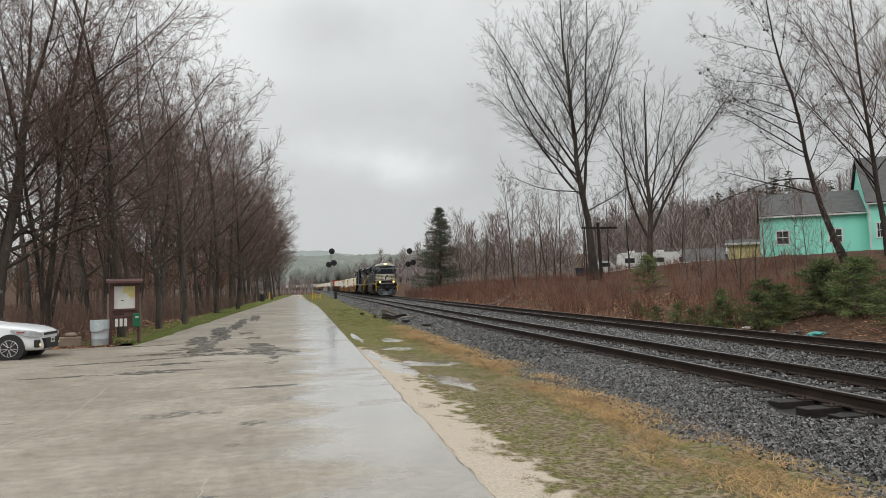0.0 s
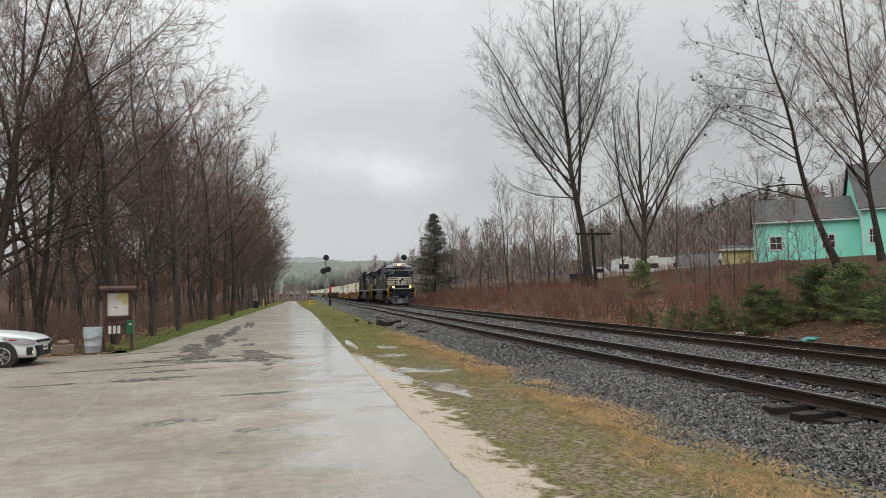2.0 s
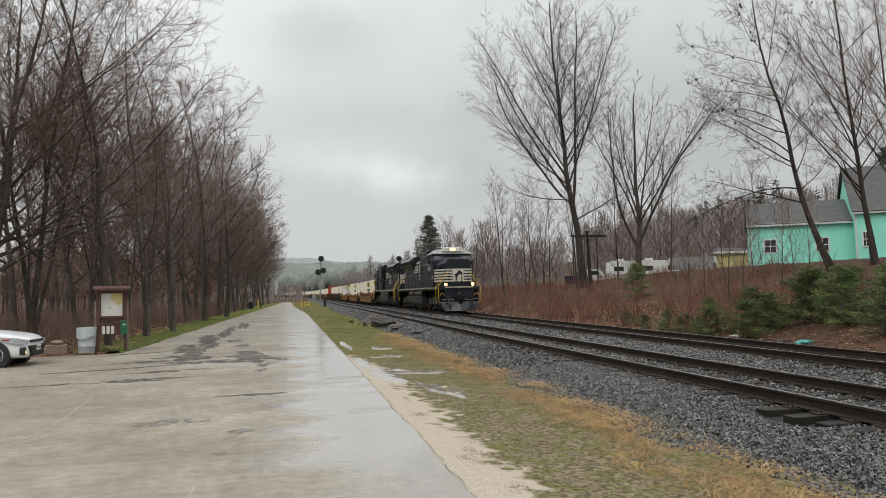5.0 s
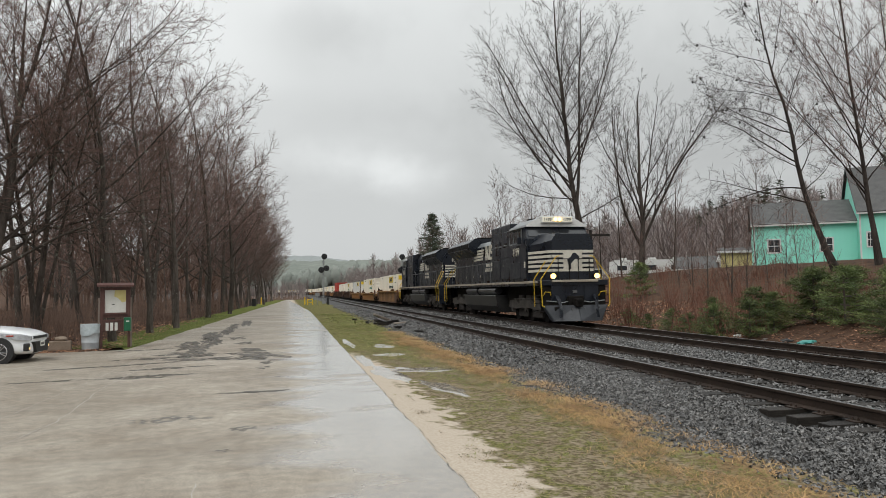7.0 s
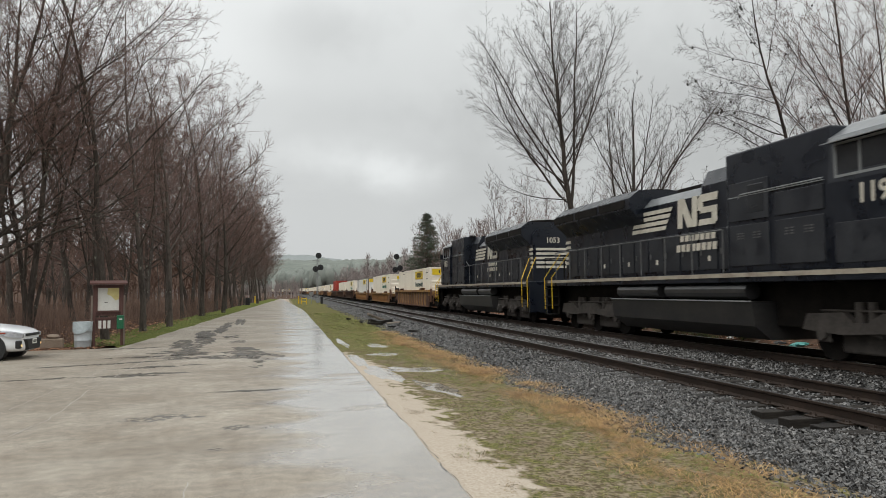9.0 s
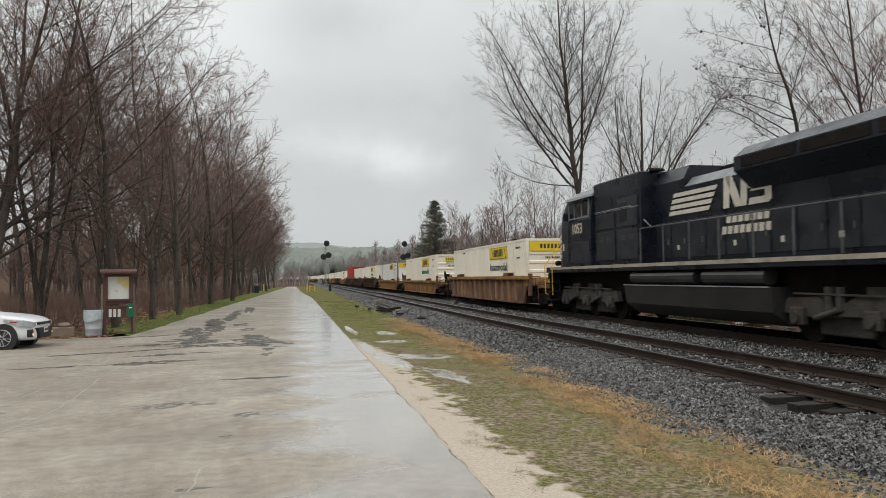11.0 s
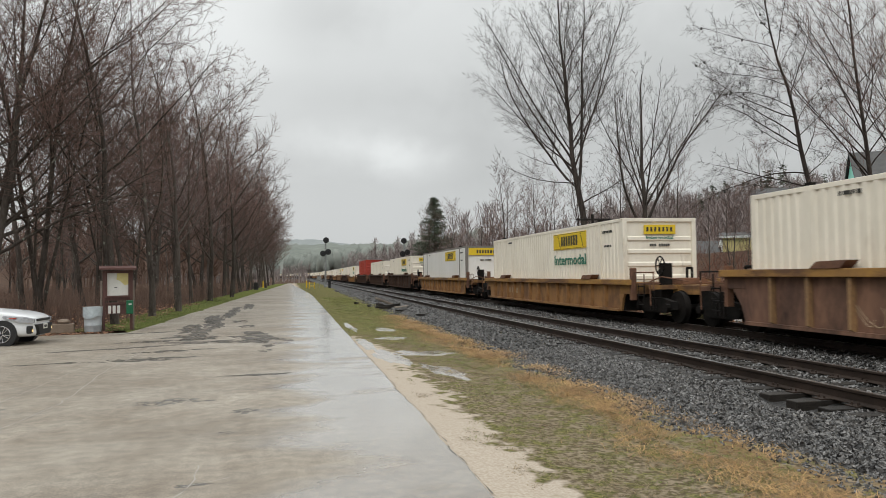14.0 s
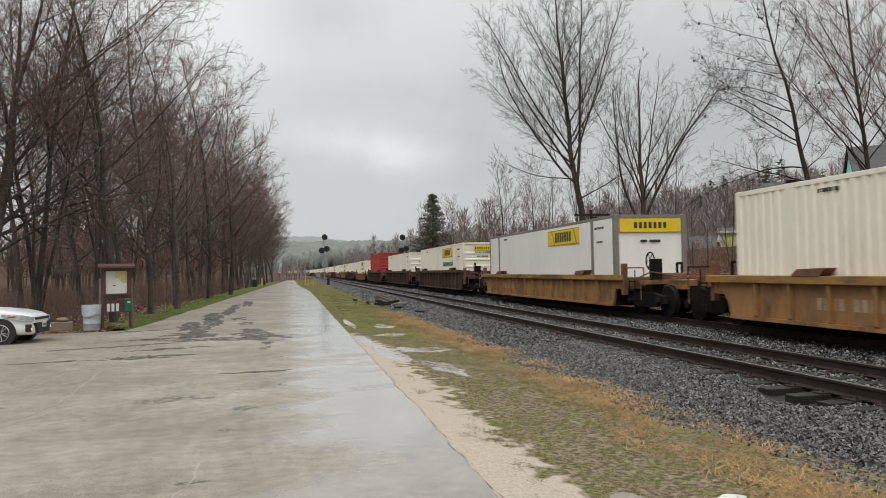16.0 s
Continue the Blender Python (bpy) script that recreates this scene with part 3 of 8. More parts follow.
RY = spread((-30, 0, 2), (0, 22, 0.5), (22, 26, 0.25), (26, 80, 1), (80, 175, 4))
strip("road", road_left, road_right, RY, 24, lambda x, y: 0.015 + 0.012 * bump2(x, y, 0.35), "asphalt", "wet grey patched asphalt road with a broken edge")
VY = spread((-30, 0, 2), (0, 40, 0.5), (40, 175, 4))
strip("verge_right", lambda y: road_right(y) - 0.1, lambda y: 5.0 + track_x(y) - 11.87 if y > 25 else 5.0, VY, 14, lambda x, y: land(x, y) + 0.012 + 0.012 * bump2(x, y, 1.3), "verge", "thin wet turf verge with bare mud along the road")
strip("verge_left", lambda y: road_left(y) - 2.2 * step(24, 30, y), lambda y: road_left(y) + 0.1, spread((24.6, 60, 0.5), (60, 170, 4)), 6, lambda x, y: max(0.004, land(x, y)) + 0.006 + 0.01 * bump2(x, y, 1.3), "turf", "short green grass verge under the trees")


def bed(x, y):
    c = track_x(y) - 11.87 if y > 25 else 0.0
    u = x - c
    top = -0.12 + 0.118 * step(4.5, 6.3, u) - 0.03 * step(13.2, 13.8, u) - 0.22 * step(13.8, 15.2, u)
    top -= 0.12 * math.exp(-((u - 6.4) / 0.4) ** 2 - ((y - 8.5) / 0.6) ** 2)
    return top + 0.012 * bump2(x, y, 3.0)


BY = spread((-40, 4, 2), (4, 34, 0.35), (34, 90, 1), (90, 400, 10), (400, 720, 10))
strip("ballast_bed", lambda y: track_x(y) - 7.42, lambda y: track_x(y) + 3.2, BY, 44, bed, "ballast", "dark grey crushed stone railway ballast")


def rail_mesh(name, off, parent):
    prof = [(-0.07, 0.0), (0.07, 0.0), (0.07, 0.012), (0.012, 0.035), (0.012, 0.125), (0.036, 0.138), (0.037, 0.166), (0.03, 0.173), (-0.03, 0.173), (-0.037, 0.166), (-0.036, 0.138), (-0.012, 0.125), (-0.012, 0.035), (-0.07, 0.012)]
    ys = spread((-40, 25, 65), (25, 360, 67), (360, 760, 12))
    verts, faces = [], []
    k = len(prof)
    for y in ys:
        verts += [(track_x(y) + off + u, y, 0.027 + v) for u, v in prof]
    for j in range(len(ys) - 1):
        faces += [(j * k + i, j * k + (i + 1) % k, (j + 1) * k + (i + 1) % k, (j + 1) * k + i) for i in range(k)]
    ob = raw(name, verts, faces, "rail_side", parent)
    ob.data.materials.append(M["rail_top"])
    for i, p in enumerate(ob.data.polygons):
        if i % k == 7:
            p.material_index = 1
    return ob


GAUGE = 0.7525


def track(name, off, label):
    t = thing(name, label, "railway track", kind="structure")
    for s in (-1, 1):
        rail_mesh("rail", off + s * GAUGE, t)
    return t


near_track = track("railway_near", -4.23, "rusty steel rails on creosoted wooden ties, nearer track")
far_track = track("railway_far", 0.0, "rusty steel rails on creosoted wooden ties, farther track")


# ---- the train ----
def loft(bm, sections, mi=0):
    """Joins cross-sections (y, [(x, z), ...]) of equal count into a closed body."""
    rings = [[bm.verts.new((x, y, z)) for x, z in ring] for y, ring in sections]
    k = len(rings[0])
    fs = []
    for a, b in zip(rings, rings[1:]):
        for i in range(k):
            fs.append(bm.faces.new((a[i], a[(i + 1) % k], b[(i + 1) % k], b[i])))
    fs += [bm.faces.new(rings[0][::-1]), bm.faces.new(rings[-1])]
    for f in fs:
        f.material_index = mi
    bmesh.ops.recalc_face_normals(bm, faces=fs)
    return bm


def quad(bm, pts, thick, mi=0):
    """A thin plate on four corners, given counter-clockwise as seen from outside."""
    p = [Vector(q) for q in pts]
    n = (p[1] - p[0]).cross(p[2] - p[0]).normalized() * thick
    lo = [bm.verts.new(q) for q in p]
    hi = [bm.verts.new(q + n) for q in p]
    k = len(p)
    fs = [bm.faces.new(hi)] + [bm.faces.new((lo[i], lo[(i + 1) % k], hi[(i + 1) % k], hi[i])) for i in range(k)]
    for f in fs:
        f.material_index = mi
    return bm


def lettering(name, text, size, m, material, parent, label="", width=None):
    cu = bpy.data.curves.new(name, "FONT")
    cu.body, cu.size, cu.align_x, cu.align_y, cu.extrude, cu.resolution_u = text, size, "CENTER", "CENTER", 0.004, 2
    cu.offset = size * 0.018
    tmp = bpy.data.objects.new(name, cu)
    me = bpy.data.meshes.new_from_object(tmp)
    bpy.data.objects.remove(tmp)
    if width:
        w = max(v.co.x for v in me.vertices) - min(v.co.x for v in me.vertices)
        for v in me.vertices:
            v.co.x *= width / w
    me.transform(m)
    me.materials.clear()
    me.materials.append(M[material])
    ob = new(name, me)
    ob.parent = parent
    return tagged(ob, label)


# text planes: read from the side that faces -x, and from the front (-y)
SIDE = Matrix(((0, 0, -1, 0), (-1, 0, 0, 0), (0, 1, 0, 0), (0, 0, 0, 1)))
FRONT = Matrix(((1, 0, 0, 0), (0, 0, -1, 0), (0, 1, 0, 0), (0, 0, 0, 1)))


def wheelset(parent, y, r, width, spin):
    bm = B()
    for s in (-1, 1):
        rod(bm, (s * 0.69, 0, 0), (s * (0.69 + width), 0, 0), r, n=24)
        rod(bm, (s * 0.66, 0, 0), (s * 0.69, 0, 0), r + 0.028, n=24)
        rod(bm, (s * (0.69 + width), 0, 0), (s * (0.71 + width), 0, 0), r * 0.55, r * 0.35, n=12)
    rod(bm, (-0.95, 0, 0), (0.95, 0, 0), 0.09, n=10)
    ob = part("wheelset", bm, "grime", parent)
    ob.location = (0, y, r)
    return ob


def engine_truck(parent, yc, spin):
    bm = B()
    for s in (-1, 1):
        x0, x1 = (0.98, 1.14) if s > 0 else (-1.14, -0.98)
        prism(bm, [(yc - 2.65, 0.62), (yc - 2.5, 0.95), (yc - 1.5, 1.0), (yc - 1.2, 0.8), (yc - 0.9, 0.8), (yc - 0.5, 1.0), (yc + 0.5, 1.0), (yc + 0.9, 0.8), (yc + 1.2, 0.8), (yc + 1.5, 1.0), (yc + 2.5, 0.95), (yc + 2.65, 0.62), (yc + 1.5, 0.55), (yc + 0.6, 0.62), (yc - 0.6, 0.62), (yc - 1.5, 0.55)], x0, x1)
        for a in (-2.1, 0, 2.1):
            box(bm, x1 * 1.0 - 0.05, x1 + 0.1 * s, yc + a - 0.2, yc + a + 0.2, 0.38, 0.76, 0.03)
            rod(bm, (x1, yc + a, 0.55), (x1 + 0.17 * s, yc + a, 0.55), 0.13, n=10)
        for a in (-1.05, 1.05):
            for b in (-0.16, 0.16):
                rod(bm, (x1 - 0.02 * s, yc + a + b, 0.72), (x1 - 0.02 * s, yc + a + b, 1.2), 0.1, n=8)
            rod(bm, (x1 + 0.06 * s, yc + a - 0.5, 0.55), (x1 + 0.06 * s, yc + a + 0.2, 0.75), 0.06, n=8)
        rod(bm, (x1 + 0.05 * s, yc - 2.2, 1.05), (x1 + 0.05 * s, yc + 2.2, 1.02), 0.025, n=6)
    box(bm, -0.95, 0.95, yc - 0.4, yc + 0.4, 0.6, 1.2)
    for a in (-1.05, 1.05):
        box(bm, -0.9, 0.9, yc + a - 0.75, yc + a + 0.75, 0.18, 0.72, 0.05)
    t = part("truck", bm, "truck_dust", parent)
    for a in (-2.1, 0, 2.1):
        wheelset(t, yc + a, 0.53, 0.13, spin)
    return t


def rail_run(bm, pts, r=0.018, posts=(), deck=1.86):
    for a, b in zip(pts, pts[1:]):
        rod(bm, a, b, r, n=6)
    for x, y, z in posts:
        rod(bm, (x, y, deck), (x, y, z), r, n=6)
    return bm


def engine(name, number, label, lights):
    e = thing(name, label, "locomotive", group="pair of diesel engines")
    # frame and deck
    bm = B()
    box(bm, -1.5, 1.5, -1.7, 19.1, 1.62, 1.85, 0.02)
    box(bm, -0.55, 0.55, -1.65, 19.0, 1.05, 1.62)
    part("frame", bm, "black", e)
    part("underframe", box(B(), -0.85, 0.85, -1.5, 18.8, 0.62, 1.62, 0.03), "grime", e)
    bm = B()
    for s in (-1, 1):
        box(bm, s * 1.503, s * 1.515, -1.2, 18.7, 1.74, 1.84)
    part("sill_stripe", bm, "sill", e, "dirty cream stripe along the deck edge")
    # nose
    bm = B()
    loft(bm, [(-1.5, [(-0.93, 1.85), (-0.93, 3.56), (-0.74, 3.84), (0.74, 3.84), (0.93, 3.56), (0.93, 1.85)]),
              (-0.6, [(-1.195, 1.85), (-1.195, 3.46), (-0.82, 3.9), (0.82, 3.9), (1.195, 3.46), (1.195, 1.85)]),
              (0.4, [(-1.5, 1.85), (-1.5, 3.42), (-1.0, 3.9), (1.0, 3.9), (1.5, 3.42), (1.5, 1.85)])])
    part("nose", bm, "black", e)
    # cab
    bm = B()
    loft(bm, [(0.2, [(-1.5, 1.85), (-1.5, 3.4), (-1.48, 3.75), (1.48, 3.75), (1.5, 3.4), (1.5, 1.85)]),
              (0.65, [(-1.52, 1.85), (-1.52, 3.5), (-1.42, 4.36), (1.42, 4.36), (1.52, 3.5), (1.52, 1.85)]),
              (3.05, [(-1.52, 1.85), (-1.52, 3.5), (-1.42, 4.36), (1.42, 4.36), (1.52, 3.5), (1.52, 1.85)])])
    part("cab", bm, "black", e)
    bm = B()
    loft(bm, [(0.5, [(-1.46, 4.3), (-1.42, 4.4), (-0.9, 4.68), (0.9, 4.68), (1.42, 4.4), (1.46, 4.3)]),
              (3.1, [(-1.46, 4.3), (-1.42, 4.4), (-0.9, 4.72), (0.9, 4.72), (1.42, 4.4), (1.46, 4.3)])])
    part("cab_roof", bm, "roofgrey", e, "weathered pale cab roof")
    part("roof_fascia", prism(B(), [(-1.44, 4.31), (-1.4, 4.4), (-0.92, 4.67), (0.92, 4.67), (1.4, 4.4), (1.44, 4.31)], 0.44, 0.5, "y"), "white", e, "white front edge of the cab roof")
    part("headboard", box(B(), -0.75, 0.75, 0.3, 0.7, 4.46, 4.78, 0.03), "white", e, "white number and headlight housing")
    for s in (-1, 1):
        part("number_board", box(B(), s * 0.22, s * 0.7, 0.28, 0.298, 4.51, 4.73), "board", e, "lit white number board")
        lettering("board_number", number, 0.19, Matrix.Translation((s * 0.46, 0.278, 4.62)) @ FRONT, "black", e)
        # glowing lenses drawn oversize, so their shape stands in for the lamps' glare
        h = part("headlight", rod(B(), (s * 0.095, 0.23, 4.62), (s * 0.095, 0.48, 4.62), 0.075, 0.09, n=14), "zinc", e)
        part("lens", rod(B(), (s * 0.095, 0.22, 4.62), (s * 0.095, 0.235, 4.62), 0.088, n=14), "lamp" if lights else "glass", h)
        d = part("ditch_light", rod(B(), (s * 0.98, -1.75, 2.02), (s * 0.98, -1.53, 2.02), 0.115, 0.1, n=14), "grime", e)
        part("lens", rod(B(), (s * 0.98, -1.765, 2.02), (s * 0.98, -1.75, 2.02), 0.112, n=14), "ditchlamp" if lights else "glass", d)
        # windshield, side windows
        bm = B()
        quad(bm, [(s * 0.12, 0.26, 3.84), (s * 1.38, 0.26, 3.84), (s * 1.34, 0.61, 4.28), (s * 0.12, 0.61, 4.28)][:: s], 0.012)
        bm.transform(Matrix.Translation((0, -0.02, 0)))
        part("windshield", bm, "glass", e)
        w = part("window", box(B(), s * 1.46, s * 1.5, 1.0, 2.85, 3.64, 4.2), "glass", e)
        bm = B()
        for y0, y1 in ((0.96, 1.02), (1.5, 1.55), (2.2, 2.25), (2.82, 2.88)):
            box(bm, s * 1.47, s * 1.515, y0, y1, 3.6, 4.24)
        box(bm, s * 1.47, s * 1.515, 0.96, 2.88, 3.58, 3.63)
        box(bm, s * 1.47, s * 1.515, 0.96, 2.88, 4.21, 4.25)
        part("window_frame", bm, "silver", w)
        part("sunshade", loft(B(), [(0.8, [(s * 1.42, 4.3), (s * 1.75, 4.22), (s * 1.75, 4.24), (s * 1.42, 4.33)]), (2.95, [(s * 1.42, 4.3), (s * 1.75, 4.22), (s * 1.75, 4.24), (s * 1.42, 4.33)])]), "silver", e)
        part("mirror", box(B(), s * 1.53, s * 1.72, 0.9, 0.95, 3.55, 3.85, 0.01), "black", e)
    # stripes round the nose and across its front
    bm = B()
    for i in range(5):
        z0 = 2.22 + 0.2 * i
        for s in (-1, 1):
            quad(bm, [(s * 1.49, 0.36, z0), (s * 0.934, -1.496, z0), (s * 0.934, -1.496, z0 + 0.115), (s * 1.49, 0.36, z0 + 0.115)][:: -s], 0.006)
        quad(bm, [(-0.93, -1.502, z0), (0.93, -1.502, z0), (0.93, -1.502, z0 + 0.115), (-0.93, -1.502, z0 + 0.115)], 0.006)
    part("nose_stripes", bm, "stripe", e, "white stripes round the black nose")
    part("nose_panel", box(B(), -0.42, 0.42, -1.52, -1.5, 2.22, 3.14), "stripe", e, "plain white emblem panel")
    bm = B()
    prism(bm, [(-0.2, 2.3), (-0.08, 2.32), (-0.1, 2.55), (0.1, 2.75), (0.3, 2.72), (0.28, 2.86), (0.12, 3.02), (0.0, 3.0), (-0.08, 2.86), (-0.26, 2.72), (-0.2, 2.5)], -1.532, -1.52, "y")
    part("nose_emblem", bm, "black", e, "plain dark emblem shape")
    part("anticlimber", box(B(), -1.02, 1.02, -1.8, -1.52, 1.76, 1.86, 0.02), "sill", e, "white edged front step")
    # hood
    part("cabinet", box(B(), -1.4, 1.4, 3.08, 6.6, 1.85, 4.68, 0.04), "black", e)
    for s in (-1, 1):
        for y0, y1, z0, z1 in ((3.3, 4.8, 2.0, 2.95), (5.0, 6.45, 2.0, 2.95), (3.3, 4.8, 3.05, 3.55), (5.0, 6.45, 3.05, 3.95)):
            d = part("cabinet_door", box(B(), s * 1.4, s * 1.425, y0, y1, z0, z1, 0.008), "panel", e)
            if z1 < 3.0:
                for dy in (0.3, 0.46, 0.9, 1.06):
                    for dz in (0.62, 0.68, 0.74):
                        part("louvre", box(B(), s * 1.425, s * 1.432, y0 + dy, y0 + dy + 0.11, z0 + dz, z0 + dz + 0.03), "railing", d)
        part("cab_door", box(B(), s * 1.515, s * 1.535, 0.25, 0.95, 1.95, 3.35, 0.01), "panel", e)
        part("door_placard", box(B(), s * 1.535, s * 1.541, 0.36, 0.52, 2.45, 2.72), "stripe", e, "small cream placard")
        part("cab_panel", box(B(), s * 1.515, s * 1.53, 1.15, 2.9, 1.95, 2.72, 0.01), "panel", e)
        part("cabinet_window", box(B(), s * 1.4, s * 1.43, 5.15, 5.75, 3.2, 3.85, 0.01), "glass", e)
        bm = B()
        tube(bm, [(s * 1.44, 3.3, 3.66), (s * 1.44, 6.0, 3.66), (s * 1.2, 6.9, 2.95)], 0.016)
        part("cabinet_grab", bm, "silver", e, "bright grab rail along the cabinet")
    part("blower", loft(B(), [(6.6, [(-0.95, 1.85), (-0.95, 4.2), (-0.75, 4.6), (0.75, 4.6), (0.95, 4.2), (0.95, 1.85)]), (8.4, [(-0.95, 1.85), (-0.95, 4.2), (-0.75, 4.6), (0.75, 4.6), (0.95, 4.2), (0.95, 1.85)])]), "black", e)
    part("engine_hood", loft(B(), [(8.4, [(-0.95, 1.85), (-0.95, 3.95), (-0.7, 4.22), (0.7, 4.22), (0.95, 3.95), (0.95, 1.85)]), (18.1, [(-0.95, 1.85), (-0.95, 3.95), (-0.7, 4.22), (0.7, 4.22), (0.95, 3.95), (0.95, 1.85)])]), "black", e)
    bm = B()
    for s in (-1, 1):
        quad(bm, [(s * 0.955, 8.5, 3.96), (s * 0.955, 11.6, 3.96), (s * 0.71, 11.6, 4.225), (s * 0.71, 8.5, 4.225)][:: s], 0.01)
    part("hood_roof_panel", bm, "roofgrey", e, "pale silver hood roof")
    part("exhaust", box(B(), -0.4, 0.4, 9.3, 10.6, 4.2, 4.42, 0.03), "grime", e)
    # hood doors
    for s in (-1, 1):
        for i in range(12):
            y0 = 6.8 + i * 0.92
            d = part("hood_door", box(B(), s * 0.95, s * 0.972, y0, y0 + 0.84, 1.98, 3.02, 0.008), "panel", e)
            part("latch", rod(B(), (s * 0.985, y0 + 0.72, 2.36), (s * 0.985, y0 + 0.72, 2.52), 0.022, n=6), "railing", d)
            if i in (1, 4, 6, 8):
                part("placard", box(B(), s * 0.972, s * 0.977, y0 + 0.3, y0 + 0.42, 2.2, 2.34), "stripe", d)
    # flared radiators
    part("radiator", loft(B(), [(11.6, [(-0.95, 3.5), (-1.45, 3.95), (-1.45, 4.28), (-1.1, 4.55), (1.1, 4.55), (1.45, 4.28), (1.45, 3.95), (0.95, 3.5)]), (17.9, [(-0.95, 3.5), (-1.45, 3.95), (-1.45, 4.28), (-1.1, 4.55), (1.1, 4.55), (1.45, 4.28), (1.45, 3.95), (0.95, 3.5)])]), "black", e)
    bm = B()
    for s in (-1, 1):
        for i in range(3):
            box(bm, s * 1.45, s * 1.47, 11.9 + i * 2.1, 13.8 + i * 2.1, 4.0, 4.25, 0.006)
    for i in range(3):
        rod(bm, (0, 12.9 + i * 2.1, 4.55), (0, 12.9 + i * 2.1, 4.66), 0.75, n=20)
    part("radiator_grilles", bm, "grime", e)
    # long hood end
    bm = B()
    for i in range(5):
        z0 = 2.45 + 0.2 * i
        quad(bm, [(0.8, 18.102, z0), (-0.8, 18.102, z0), (-0.8, 18.102, z0 + 0.11), (0.8, 18.102, z0 + 0.11)], 0.006)
        for s in (-1, 1):
            quad(bm, [(s * 0.952, 17.6, z0), (s * 0.952, 18.1, z0), (s * 0.952, 18.1, z0 + 0.11), (s * 0.952, 17.6, z0 + 0.11)][:: s], 0.006)
    part("end_stripes", bm, "stripe", e, "white stripes on the hood end")
    lettering("end_number", number, 0.34, pose(0, 18.112, 3.7, 0, 0, 180) @ FRONT, "stripe", e)
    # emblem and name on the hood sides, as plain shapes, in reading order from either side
    for s in (-1, 1):
        def at(y, z, lift=0.975):
            return (s * lift, y if s < 0 else 20.0 - y, z)
        bm = B()
        for i in range(4):
            z0 = 3.2 + i * 0.17
            y0, y1 = 12.4 - 0.08 * i, 10.3 - 0.12 * i
            quad(bm, [at(y0, z0), at(y1, z0), at(y1 - 0.08, z0 + 0.115), at(y0 - 0.06, z0 + 0.115)], 0.006)
        part("emblem_stripes", bm, "stripe", e, "cream speed stripes")
        bm = B()
        for y0, y1, z0, z1, sl in ((9.62, 9.36, 3.16, 3.98, 0.06), (9.1, 8.78, 3.16, 3.98, -0.44), (8.88, 8.62, 3.16, 3.98, 0.06), (8.5, 7.65, 3.78, 3.98, 0.05), (8.55, 8.3, 3.56, 3.9, 0.0), (8.45, 7.7, 3.48, 3.64, 0.05), (7.9, 7.66, 3.22, 3.6, 0.0), (8.55, 7.75, 3.16, 3.32, 0.05)):
            quad(bm, [at(y0, z0), at(y1, z0), at(y1 - sl, z1), at(y0 - sl, z1)], 0.006)
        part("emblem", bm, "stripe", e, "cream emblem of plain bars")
        bm = B()
        for z0, n, a in ((2.78, 7, 9.5), (2.5, 8, 9.7)):
            for i in range(n):
                y0 = a - i * 0.255
                quad(bm, [at(y0, z0, 0.978), at(y0 - 0.19, z0, 0.978), at(y0 - 0.22, z0 + 0.2, 0.978), at(y0 - 0.03, z0 + 0.2, 0.978)], 0.005)
        part("wordmark", bm, "stripe", e, "cream name as plain bars")
        m = Matrix.Translation((s * 1.527, 1.8, 3.2)) @ (SIDE if s < 0 else Matrix.Rotation(math.pi, 4, "Z") @ SIDE)
        lettering("cab_number", number, 0.52, m, "stripe", e, "cream road number")
    # tank and reservoirs
    bm = B()
    loft(bm, [(5.6, [(-1.42, 0.62), (-1.5, 1.18), (1.5, 1.18), (1.42, 0.62), (1.0, 0.3), (-1.0, 0.3)]), (12.9, [(-1.42, 0.62), (-1.5, 1.18), (1.5, 1.18), (1.42, 0.62), (1.0, 0.3), (-1.0, 0.3)])])
    part("fuel_tank", bm, "tank", e)
    for s in (-1, 1):
        part("tank_lip", box(B(), s * 1.5, s * 1.53, 5.6, 12.9, 1.17, 1.2), "silver", e, "bright worn tank edge")
        for y0, y1 in ((5.9, 9.6), (10.0, 12.6)):
            bm = B()
            rod(bm, (s * 1.25, y0, 1.42), (s * 1.25, y1, 1.42), 0.2, n=14)
            part("air_reservoir", bm, "tank", e, smooth=False)
    for yc in (1.75, 15.5):
        engine_truck(e, yc, True)
    # plough and coupler at the nose, coupler at the tail
    # two raked plough blades that meet at the middle, their lower corners cut away
    bm = B()
    for s in (-1, 1):
        quad(bm, [(0, -2.25, 0.12), (s * 1.02, -1.95, 0.12), (s * 1.42, -1.72, 0.78), (0, -1.98, 0.78)][:: s], 0.04)
        quad(bm, [(s * 1.02, -1.95, 0.12), (s * 1.1, -1.85, 0.12), (s * 1.44, -1.6, 0.78), (s * 1.42, -1.72, 0.78)][:: s], 0.03)
    part("plough", bm, "plough", e, "grey steel snow plough with cut corners")
    part("plough_bracket", box(B(), -1.0, 1.0, -1.9, -1.55, 0.35, 0.72, 0.03), "grime", e)
    bm = B()
    box(bm, -1.4, 1.4, -1.62, -1.5, 0.7, 1.72)
    part("pilot", bm, "grime", e)
    for s in (-1, 1):
        part("pilot_panel", box(B(), s * 0.42, s * 1.06, -1.68, -1.62, 0.95, 1.68, 0.02), "black", e)
        bm = B()
        tube(bm, [(s * 1.08, -1.66, 1.18), (s * 1.12, -1.78, 1.34), (s * 1.36, -1.78, 1.36), (s * 1.4, -1.66, 1.2)], 0.018)
        part("pilot_grab", bm, "yellow", e, "short yellow grab iron")
        bm = B()
